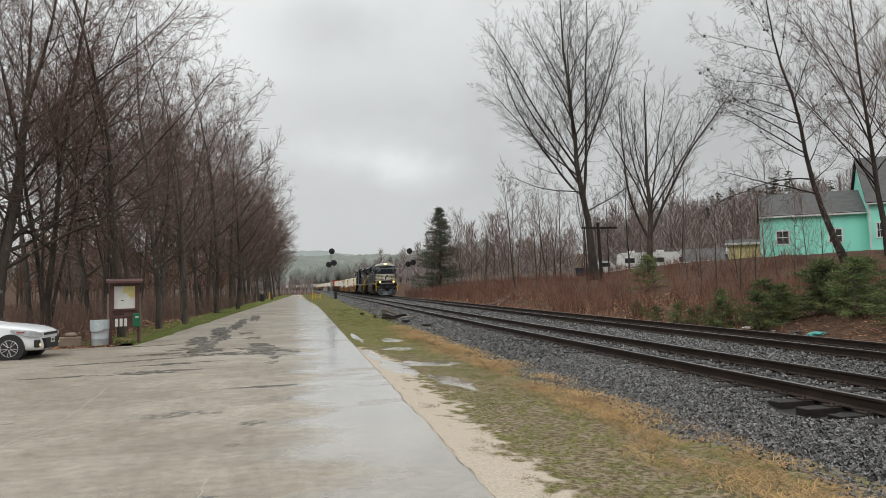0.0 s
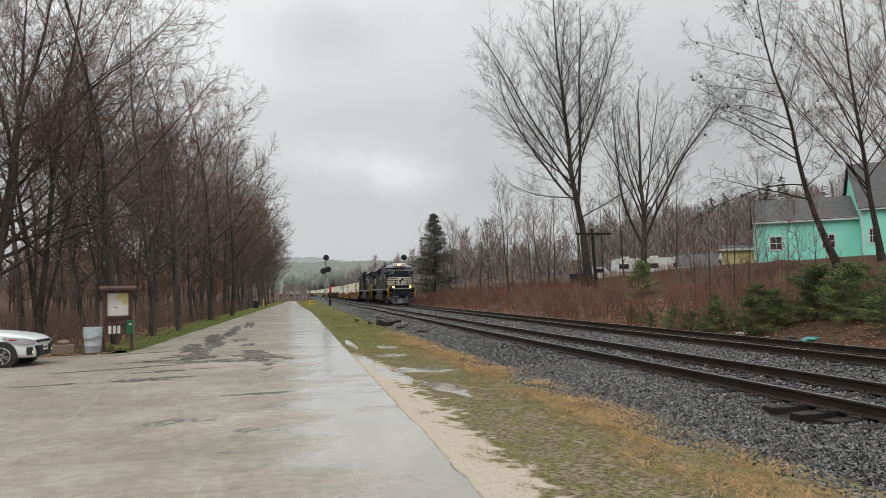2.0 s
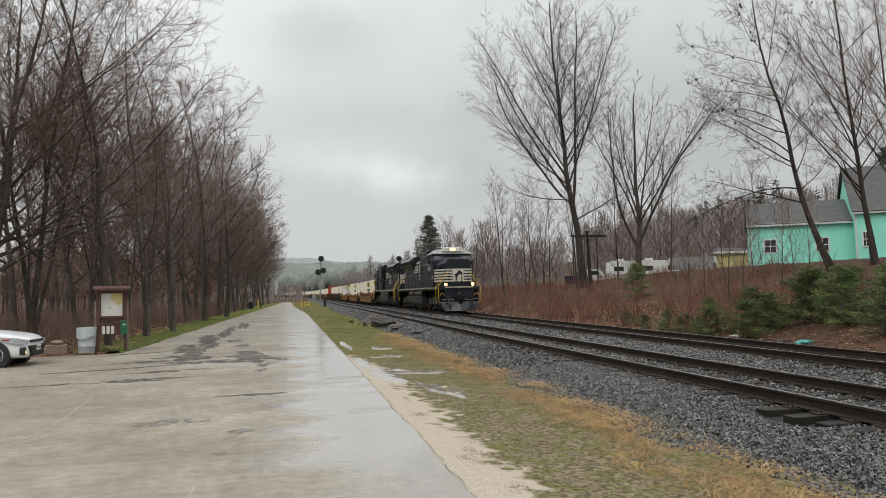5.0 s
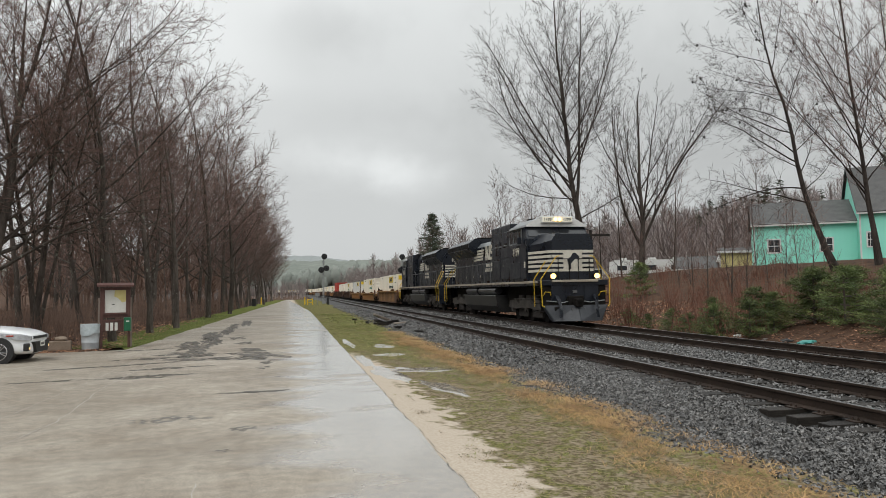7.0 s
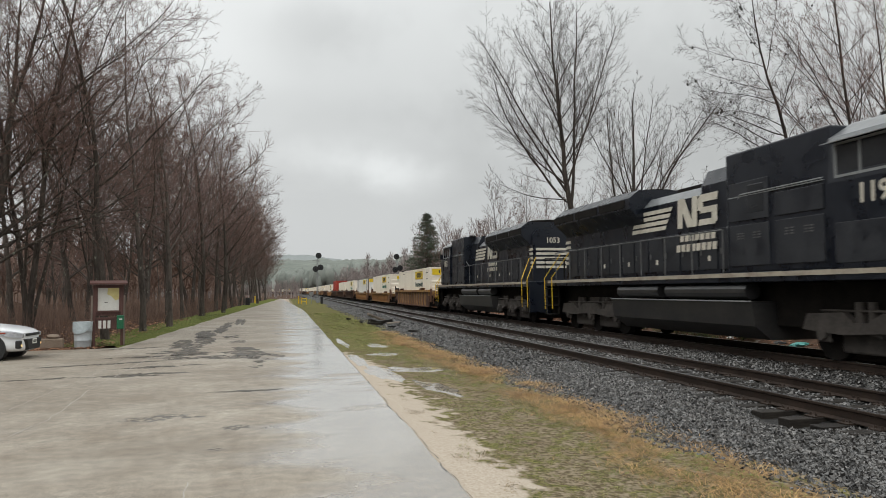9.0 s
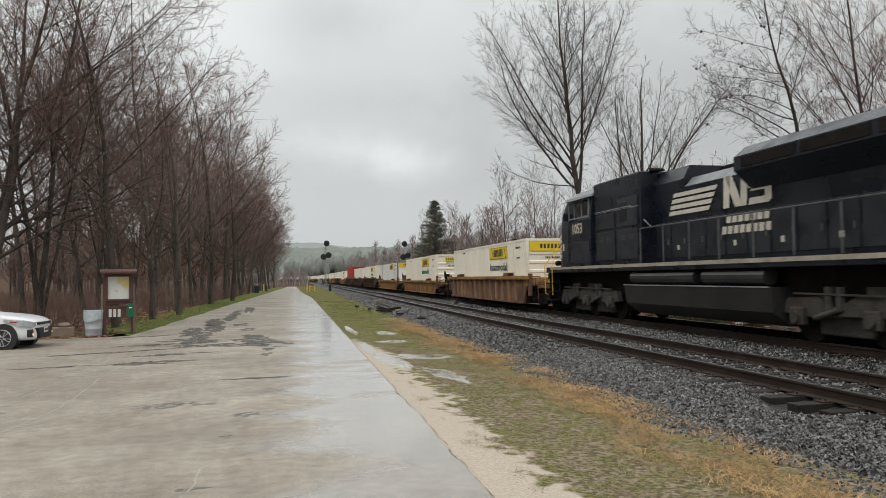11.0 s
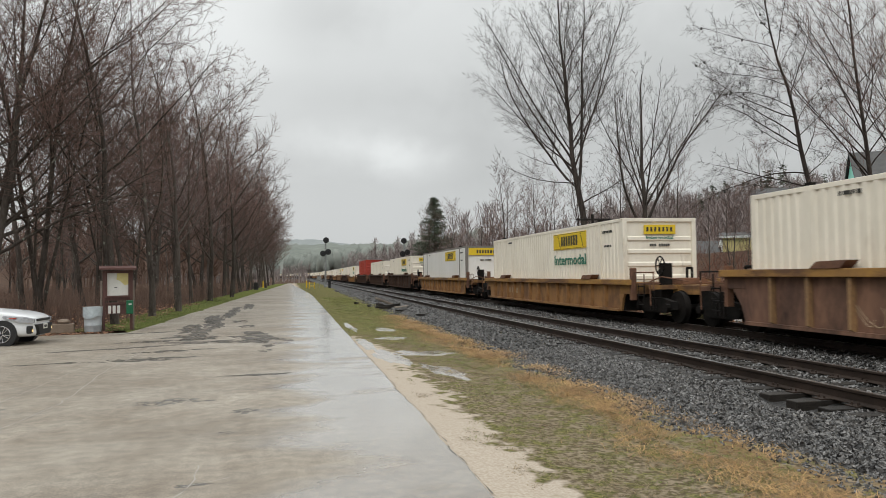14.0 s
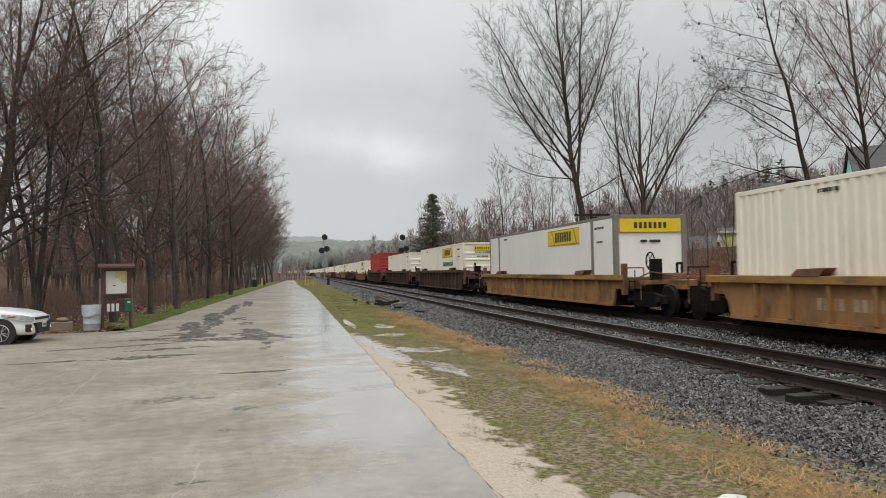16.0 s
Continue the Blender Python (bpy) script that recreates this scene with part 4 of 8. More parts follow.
        tube(bm, [(s * 0.2, -1.7, 0.98), (s * 0.6, -1.86, 0.9), (s * 1.3, -1.74, 0.98)], 0.02)
        part("uncoupling_lever", bm, "silver", e, "bright uncoupling lever")
    part("drawbar_pocket", box(B(), -0.36, 0.36, -1.82, -1.62, 0.66, 1.18, 0.04), "grime", e)
    bm = B()
    tube(bm, [(0.28 * math.sin(a), -2.02, 0.62 + 0.2 * math.cos(a)) for a in (1.2, 1.8, 2.5, 3.14, 3.8, 4.5, 5.1)], 0.03)
    part("air_line", bm, "railing", e, "looped grey air line")
    part("pilot_plate", box(B(), -0.09, 0.09, -1.69, -1.62, 1.3, 1.42), "railing", e)
    for y0, y1 in ((-2.2, -1.4), (19.0, 19.7)):
        bm = B()
        box(bm, -0.1, 0.1, y0, y1, 0.78, 1.0, 0.02)
        box(bm, -0.17, 0.17, y0 if y0 < 0 else y1 - 0.35, y0 + 0.35 if y0 < 0 else y1, 0.72, 1.06, 0.05)
        part("coupler", bm, "grime", e)
    for s in (-1, 1):
        for dx in (0.35, 0.45, 0.55):
            bm = B()
            tube(bm, [(s * (0.62 + 0.5 * dx), -1.71, 1.2), (s * (0.6 + 0.5 * dx), -2.0, 0.98), (s * (0.6 + 0.42 * dx), -2.16, 0.6), (s * (0.64 + 0.4 * dx), -2.2, 0.28)], 0.024)
            part("brake_hose", bm, "black", e)
    part("tail_pilot", box(B(), -1.45, 1.45, 18.95, 19.1, 0.5, 1.7), "black", e)
    # steps and grab rails
    for s in (-1, 1):
        for ya, yb in ((-1.6, -0.8), (18.2, 18.95)):
            bm = B()
            for i in range(4):
                box(bm, s * 1.2, s * 1.55, ya, yb, 0.5 + i * 0.34, 0.53 + i * 0.34)
            box(bm, s * 1.2, s * 1.25, ya, yb, 0.5, 1.7)
            part("steps", bm, "grime", e)
        bm = B()
        tube(bm, [(s * 1.4, -1.84, 0.72), (s * 1.5, -1.8, 0.78), (s * 1.54, -1.78, 1.9), (s * 0.84, -1.76, 2.84), (s * 0.68, -1.74, 2.88)], 0.019)
        tube(bm, [(s * 1.53, -0.88, 0.72), (s * 1.55, -0.88, 1.9), (s * 1.16, -1.28, 2.66)], 0.019)
        part("grab_rail", bm, "yellow", e, "yellow grab rails beside the steps")
        bm = B()
        for ya in (18.2, 19.0):
            tube(bm, [(s * 1.52, ya, 0.72), (s * 1.54, ya, 1.95), (s * 1.0, ya - 0.4 if ya > 18.5 else ya - 0.5, 2.9)], 0.017)
        part("grab_rail", bm, "yellow", e, "yellow grab rails beside the steps")
        bm = B()
        posts = [(s * 1.46, y, 2.9) for y in [6.7 + 1.4 * i for i in range(9)]]
        rail_run(bm, [(s * 1.46, 6.7, 2.9), (s * 1.46, 17.9, 2.9)], 0.02, posts)
        part("handrail", bm, "railing", e, "thin walkway handrail")
        bm = B()
        rail_run(bm, [(s * 1.42, 3.3, 3.62), (s * 1.42, 6.5, 3.62)], 0.015)
        part("roof_handrail", bm, "silver", e)
    bm = B()
    rail_run(bm, [(-0.7, 19.0, 2.85), (0.7, 19.0, 2.85)], 0.02, [(-0.7, 19.0, 2.85), (0.7, 19.0, 2.85), (-0.2, 19.0, 2.85), (0.2, 19.0, 2.85)])
    rail_run(bm, [(-0.7, -1.62, 2.75), (-0.2, -1.62, 2.75)], 0.02, [(-0.7, -1.62, 2.75), (-0.2, -1.62, 2.75)])
    rail_run(bm, [(0.7, -1.62, 2.75), (0.2, -1.62, 2.75)], 0.02, [(0.7, -1.62, 2.75), (0.2, -1.62, 2.75)])
    part("end_railing", bm, "grime", e)
    bm = B()
    rod(bm, (0.1, 1.6, 4.7), (0.1, 1.6, 4.8), 0.18, n=10)
    box(bm, -0.7, -0.2, 2.1, 2.6, 4.7, 4.84, 0.03)
    rod(bm, (-0.45, 1.3, 4.7), (-0.45, 1.3, 5.0), 0.012, n=5)
    part("roof_aerial", bm, "grime", e)
    bm = B()
    for dx in (-0.12, 0.0, 0.12):
        rod(bm, (0.9 + dx, 7.0, 4.66), (0.9 + dx, 6.6, 4.72), 0.03, 0.07, n=8)
    part("horn", bm, "grime", e)
    return e


def container(name, label, skin, panel, ribs=True, small_end=False, dark_posts=False, length=16.15, z0=0.38, height=2.87, word=True):
    c = thing(name, label, "container", group="containers on the train")
    hw = 1.295
    L, zt = length, z0 + height
    # corrugated or smooth shell
    bm = B()
    post = 0.18
    box(bm, -hw + 0.04, hw - 0.04, 0.06, L - 0.06, z0 + 0.05, zt - 0.03)
    part("shell", bm, skin, c)
    for s in (-1, 1):
        verts, faces = [], []
        if ribs:
            pitch, ys = 0.28, []
            n = int((L - 2 * post) / pitch)
            pitch = (L - 2 * post) / n
            for i in range(n):
                a = post + i * pitch
                ys += [(a, 0.0), (a + pitch * 0.36, 0.0), (a + pitch * 0.5, 0.035), (a + pitch * 0.86, 0.035)]
            ys.append((L - post, 0.0))
            for y, d in ys:
                x = s * (hw - 0.004 - d)
                verts += [(x, y, z0 + 0.16), (x, y, zt - 0.1)]
            faces = [(2 * i, 2 * i + 2, 2 * i + 3, 2 * i + 1)[:: 1 if s > 0 else -1] for i in range(len(ys) - 1)]
            raw("side_sheet", verts, faces, skin, c)
        else:
            bm = B()
            box(bm, s * (hw - 0.04), s * (hw - 0.006), post, L - post, z0 + 0.16, zt - 0.1)
            part("side_sheet", bm, skin, c)
    bm = B()
    for s in (-1, 1):
        for y0, y1 in ((0, post), (L - post, L)):
            box(bm, s * (hw - 0.16), s * hw, y0, y1, z0, zt, 0.012)
        box(bm, s * (hw - 0.1), s * hw, 0.05, L - 0.05, zt - 0.11, zt - 0.005, 0.01)
        box(bm, s * (hw - 0.1), s * hw, 0.05, L - 0.05, z0, z0 + 0.17, 0.01)
        for y in (1.95, L - 1.95) if ribs else (1.9, L - 1.9):
            box(bm, s * (hw - 0.1), s * (hw + 0.003), y - 0.12, y + 0.12, z0, zt)
            box(bm, s * (hw - 0.16), s * hw, y - 0.1, y + 0.1, zt - 0.02, zt + 0.07, 0.01, mi=1)
    for y0, y1 in ((0.0, 0.12), (L - 0.12, L)):
        box(bm, -hw + 0.1, hw - 0.1, y0, y1, zt - 0.12, zt - 0.005, 0.01)
        box(bm, -hw + 0.1, hw - 0.1, y0, y1, z0, z0 + 0.17, 0.01)
    part("corner_frame", bm, ["postgrey" if dark_posts else skin, "grime"], c, "grey corner posts and rails" if dark_posts else "")
    if ribs:
        bm = B()
        for i in range(5):
            z = z0 + 0.42 + i * 0.42
            if z < zt - 0.68 or small_end:
                prism(bm, [(0.07, z), (0.02, z + 0.05), (0.02, z + 0.14), (0.07, z + 0.2)], -hw + 0.18, hw - 0.18)
        part("end_ribs", bm, skin, c)
    if panel:
        for s in (-1, 1):
            ya, yb, za, zb = 3.1, 6.6, z0 + 2.03, z0 + 2.66
            p = part("side_panel", box(B(), s * (hw - 0.03), s * (hw + 0.012), ya, yb, za, zb, 0.004), panel, c, "yellow panel with plain dark bars")
            bm = B()
            x = s * (hw + 0.012)
            for i in range(7):
                y0 = 5.7 - i * 0.26
                quad(bm, [(x, y0, za + 0.13), (x, y0 - 0.19, za + 0.13), (x, y0 - 0.19, zb - 0.12), (x, y0, zb - 0.12)][:: -s], 0.004)
            for u in (za + 0.02, zb - 0.035):
                quad(bm, [(x, yb, u), (x, ya, u), (x, ya, u + 0.015), (x, yb, u + 0.015)][:: -s], 0.003)
            quad(bm, [(x, 6.1, zb - 0.05), (x, 6.04, zb - 0.05), (x, 5.75, za + 0.04), (x, 5.81, za + 0.04)][:: s], 0.003)
            quad(bm, [(x, 3.7, zb - 0.05), (x, 3.64, zb - 0.05), (x, 3.35, za + 0.04), (x, 3.41, za + 0.04)][:: s], 0.003)
            part("wordmark", bm, "ink", p)
            if word:
                m = Matrix.Translation((s * (hw + 0.004), (ya + yb) / 2, za - 0.43)) @ (SIDE if s < 0 else Matrix.Rotation(math.pi, 4, "Z") @ SIDE)
                lettering("side_word", "Intermodal", 0.55, m, word, c, "green word" if word == "green" else "black word", 3.35)
        xw, za, zb = (0.55, zt - 0.52, zt - 0.22) if small_end else (1.1, zt - 0.58, zt - 0.13)
        p = part("end_panel", box(B(), -xw, xw, -0.012, 0.03, za, zb, 0.004), panel, c, "yellow end panel with plain dark bars")
        bm = B()
        k = (zb - za) / 0.45
        for i in range(7):
            x0 = (-0.6 + i * 0.175) * (0.8 if small_end else 1)
            quad(bm, [(x0, -0.012, za + 0.12 * k), (x0 + 0.11 * k, -0.012, za + 0.12 * k), (x0 + 0.11 * k, -0.012, zb - 0.12 * k), (x0, -0.012, zb - 0.12 * k)], 0.004)
        part("wordmark", bm, "ink", p)
        if small_end:
            lettering("end_word", "Intermodal", 0.16, Matrix.Translation((0, 0.018, zt - 0.64)) @ FRONT, "green", c, "green word", 0.95)
    bm = B()
    for i in range(9):
        if i != 3:
            box(bm, -0.35 + i * 0.08, -0.29 + i * 0.08, 0.015, 0.025 if ribs else 0.055, zt - 0.92, zt - 0.84)
    for i in range(8):
        box(bm, -hw - 0.002, -hw + 0.05, 0.9 + i * 0.1, 0.96 + i * 0.1, zt - 0.42, zt - 0.34)
    for i in range(6):
        box(bm, -hw - 0.002, -hw + 0.05, 1.0 + i * 0.09, 1.05 + i * 0.09, zt - 0.9, zt - 0.83)
    for i in range(5):
        box(bm, -hw - 0.002, -hw + 0.05, L - 3.4 + i * 0.12, L - 3.32 + i * 0.12, zt - 0.3, zt - 0.22)
    part("serial_mark", bm, "ink", c, "small dark serial bars")
    return c


def well_car(name, label, body, sill, spin=False, dh=0.0):
    """A well wagon; y = 0 is where the load begins."""
    w = thing(name, label, "wagon", group="well wagons of the train")
    for s in (-1, 1):
        bm = B()
        x0, x1 = s * 1.36, s * 1.44
        prism(bm, [(-0.75, 1.1 + dh), (-0.45, 0.92), (-0.22, 0.66), (-0.08, 0.26), (16.23, 0.26), (16.37, 0.66), (16.6, 0.92), (16.9, 1.1 + dh)], x0, x1)
        rb = B()
        prism(rb, [(s * 1.44, 0.3), (s * 1.56, 0.36), (s * 1.56, 1.08 + dh), (s * 1.44, 1.09 + dh)], -0.045, 0.045, "y")
        rib = part("rib", rb, "rib_rust" if body == "well" else body, w)
        rib.location.y = 1.0
        for i in range(1, 13):
            r = new("rib", rib.data)
            r.parent = w
            r.location.y = 1.0 + i * 1.179
        box(bm, s * 1.36, s * 1.53, 0.0, 16.15, 0.24, 0.32)
        part("well_side", bm, body, w)
        bm = B()
        box(bm, s * 1.33, s * 1.6, -0.9, 17.05, 1.09 + dh, 1.26 + dh, 0.012)
        part("top_sill", bm, sill, w, "mustard yellow top sill" if sill == "mustard" else "")
        for y in (2.6, 13.5):
            bm = B()
            prism(bm, [(y - 0.55, 1.26 + dh), (y - 0.75, 1.42 + dh), (y + 0.1, 1.40 + dh), (y + 0.3, 1.26 + dh)], s * 1.34, s * 1.62)
            part("guide", bm, "rust", w, "rust-stained container guide")
    for y in (0.0, 16.15):
        part("end_bulkhead", box(B(), -1.36, 1.36, y - 0.2 if y < 1 else y + 0.08, y - 0.08 if y < 1 else y + 0.2, 0.26, 1.15 + dh), "grime", w)
    part("centre_sill", box(B(), -0.3, 0.3, -3.0, 19.1, 0.62, 0.95), "grime", w)
    part("well_floor", box(B(), -1.36, 1.36, 0.75, 15.4, 0.26, 0.36), "grime", w)
    for a, d in ((-0.05, -1), (16.2, 1)):
        def yy(v):
            return a + d * v
        bm = B()
        box(bm, -1.45, 1.45, yy(0), yy(0.85), 0.8 + dh, 1.18 + dh, 0.02)
        box(bm, -0.55, 0.55, yy(0.8), yy(2.9), 0.82, 1.1, 0.02)
        box(bm, -1.4, 1.4, yy(1.9), yy(2.05), 0.98, 1.1)
        part("end_platform", bm, sill if d < 0 else body, w)
        for s in (-1, 1):
            bm = B()
            for v in (0.9, 1.5, 2.1):
                rod(bm, (s * 1.35, yy(v), 0.95), (s * 1.35, yy(v), 1.5 if v != 1.5 else 1.42), 0.02, n=6)
            rod(bm, (s * 1.35, yy(0.9), 1.48), (s * 1.35, yy(2.1), 1.48), 0.02, n=6)
            part("handrail", bm, "rust" if d < 0 else "grime", w)
            bm = B()
            for k in range(3):
                rod(bm, (s * 1.38, yy(1.15), 0.5 + 0.28 * k), (s * 1.38, yy(1.55), 0.5 + 0.28 * k), 0.018, n=6)
            for v in (1.15, 1.55):
                rod(bm, (s * 1.38, yy(v), 0.45), (s * 1.38, yy(v), 1.12), 0.018, n=6)
            part("ladder", bm, "grime", w)
        bm = B()
        for i in range(9):
            box(bm, -1.3, 1.3, yy(0.95) + d * 0.1 * i - 0.015, yy(0.95) + d * 0.1 * i + 0.015, 1.12, 1.16)
        for x in (-1.3, -0.4, 0.4, 1.27):
            box(bm, x, x + 0.03, min(yy(0.9), yy(1.85)), max(yy(0.9), yy(1.85)), 1.1, 1.15)
        part("walkway_grating", bm, "rust", w, "rusty open walkway grating")
        part("bolster", box(B(), -0.42, 0.42, min(yy(1.2), yy(2.1)), max(yy(1.2), yy(2.1)), 1.1, 1.3, 0.03), "rust", w)
        for s in (-1, 1):
            part("side_post", box(B(), s * 1.28, s * 1.46, yy(0.72), yy(0.86), 0.62, 1.62 if s < 0 else 1.3, 0.015), "rust", w)
            bm = B()
            tube(bm, [(s * 1.4, yy(2.0), 0.5), (s * 1.42, yy(2.0), 1.2), (s * 1.2, yy(2.3), 1.35), (s * 0.5, yy(2.6), 1.2)], 0.018)
            part("grab_iron", bm, "rust", w)
        for x in (-0.55, 0.35):
            bm = B()
            tube(bm, [(x, yy(1.0), 1.05), (x, yy(1.0), 1.6), (x, yy(1.3), 1.6), (x, yy(1.3), 1.05)], 0.04)
            part("hoop", bm, "grime", w)
        if d < 0 and body != "well":
            bm = B()
            pts = [(-0.95 + 0.0, yy(1.75) + 0.27 * math.cos(t * math.pi / 9), 1.68 + 0.27 * math.sin(t * math.pi / 9)) for t in range(19)]
            tube(bm, pts, 0.024)
            for t in range(0, 18, 3):
                rod(bm, (-0.95, yy(1.75), 1.68), pts[t], 0.015, n=5)
            box(bm, -0.95, -0.6, yy(1.65), yy(1.85), 1.0, 1.75, 0.02)
            part("brake_wheel", bm, "grime", w, "spoked hand-brake wheel")
        bm = B()
        for s in (-1, 1):
            prism(bm, [(yy(1.6) - 1.15, 0.4), (yy(1.6) - 1.1, 0.62), (yy(1.6) - 0.45, 0.72), (yy(1.6) + 0.45, 0.72), (yy(1.6) + 1.1, 0.62), (yy(1.6) + 1.15, 0.4), (yy(1.6) + 0.5, 0.28), (yy(1.6) - 0.5, 0.28)], s * 0.92, s * 1.08)
            for v in (-0.9, 0.9):
                rod(bm, (s * 1.05, yy(1.6) + v, 0.46), (s * 1.2, yy(1.6) + v, 0.46), 0.11, n=8)
            for v in (-0.18, 0, 0.18):
                rod(bm, (s * 1.05, yy(1.6) + v, 0.34), (s * 1.05, yy(1.6) + v, 0.66), 0.07, n=8)
        box(bm, -0.95, 0.95, yy(1.6) - 0.2, yy(1.6) + 0.2, 0.5, 0.95)
        t = part("truck", bm, "grime", w)
        for v in (-0.9, 0.9):
            wheelset(t, yy(1.6) + v, 0.46, 0.12, spin)
        bm = B()
        box(bm, -0.09, 0.09, yy(2.8), yy(3.32), 0.78, 1.0, 0.02)
        part("coupler", bm, "grime", w)
    if body == "well":
        for y0, z0, k in ((11.6, 0.62, 0.0), (12.5, 0.66, 2.0)):
            bm = B()
            pts = [(-1.443, y0 - 0.5 * math.sin(0.55 * i + k) * (0.4 + 0.05 * i), z0 + 0.24 * math.cos(0.8 * i + k)) for i in range(13)]
            tube(bm, pts, 0.009, 4)
            part("chalk_scrawl", bm, "pale", w, "faint chalk loop")
    bm = B()
    for i in range(10 if body == "well_mustard" else 0):
        if i != 4:
            box(bm, -1.446, -1.44, 13.1 - i * 0.2, 13.23 - i * 0.2, 0.58, 0.82)
    if body == "well_mustard":
        part("reporting_mark", bm, "pale", w, "pale stencilled marks as bars")
    return w


train = []
lead = engine("diesel_engine", "1199", "black diesel engine with striped nose and lit headlights", True)
train.append((lead, 0.0, False))
trail = engine("diesel_engine", "1053", "black diesel engine running cab backwards behind the first", False)
train.append((trail, 40.35, True))

boxes = {
    "a": container("container", "cream corrugated container with yellow sign panels", "cream", "panelyellow", word="wordblack"),
    "b": container("container", "cream corrugated container with green side word", "cream", "panelyellow", small_end=True, word="green"),
    "c": container("container", "smooth white container with grey corner posts", "boxwhite", "panelyellow", ribs=False, dark_posts=True, word=""),
    "r": container("container", "red corrugated container riding above its neighbours", "red", "", length=12.2, z0=1.0, word=""),
    "p": container("container", "plain off-white corrugated container", "cream", "", word=""),
}
wells = {
    "rust": well_car("well_wagon", "rusty brown ribbed well wagon with mustard end", "well", "mustard", True, 0.26),
    "mustard": well_car("well_wagon", "mustard yellow weathered ribbed well wagon", "well_mustard", "mustard", True),
    "dark": well_car("well_wagon", "dark brown ribbed well wagon", "well_dark", "well_dark", False, 0.26),
}
FIRST, PITCH = 45.6, 22.9
ORDER = "abcbprbpapbpappbappbapbppbap"
WELLS = ["rust", "mustard", "mustard", "dark", "dark", "dark"]
used = set()


def take(kind, stock):
    if kind in used:
        return copy_thing(stock, Matrix.Identity(4))
    used.add(kind)
    return stock


for i, k in enumerate(ORDER):
    wk = WELLS[i] if i < len(WELLS) else ("mustard", "dark", "rust")[i % 3]
    s = FIRST + PITCH * i
    train.append((take("w" + wk, wells[wk]), s, False))
    train.append((take("c" + k, boxes[k]), s + (1.9 if k == "r" else 0.0), False))


# ---- trees ----
def limb(verts, faces, pts, rads, n):
    base = len(verts)
    k = len(pts)
    for i in range(k):
        a = pts[max(0, i - 1)]
        b = pts[min(k - 1, i + 1)]
        d = (b - a).normalized()
        u = d.orthogonal().normalized()
        v = d.cross(u)
        for j in range(n):
            w = 2 * math.pi * j / n
            verts.append(pts[i] + (u * math.cos(w) + v * math.sin(w)) * rads[i])
    for i in range(k - 1):
        for j in range(n):
            faces.append((base + i * n + j, base + i * n + (j + 1) % n, base + (i + 1) * n + (j + 1) % n, base + (i + 1) * n + j))


def spike(verts, faces, p, e, r):
    """A thin last twig that runs to a point."""
    d = (e - p).normalized()
    u = d.orthogonal().normalized() * r
    v = d.cross(u)
    b = len(verts)
    verts += [p + u, p - u * 0.5 + v * 0.87, p - u * 0.5 - v * 0.87, e]
    faces += [(b, b + 1, b + 3), (b + 1, b + 2, b + 3), (b + 2, b, b + 3)]


def reach(p, d, env):
    """How far a branch at p can go along d before it leaves the crown's rounded outline."""
    cx, cy, cz, a, b = env
    q = Vector(((p.x - cx) / a, (p.y - cy) / a, (p.z - cz) / b))
    v = Vector((d.x / a, d.y / a, d.z / b))
    qq, qv, vv = q.dot(q) - 1.0, q.dot(v), v.dot(v)
    root = qv * qv - vv * qq
    return max(0.0, (-qv + math.sqrt(root)) / vv) if root > 0 else 0.0


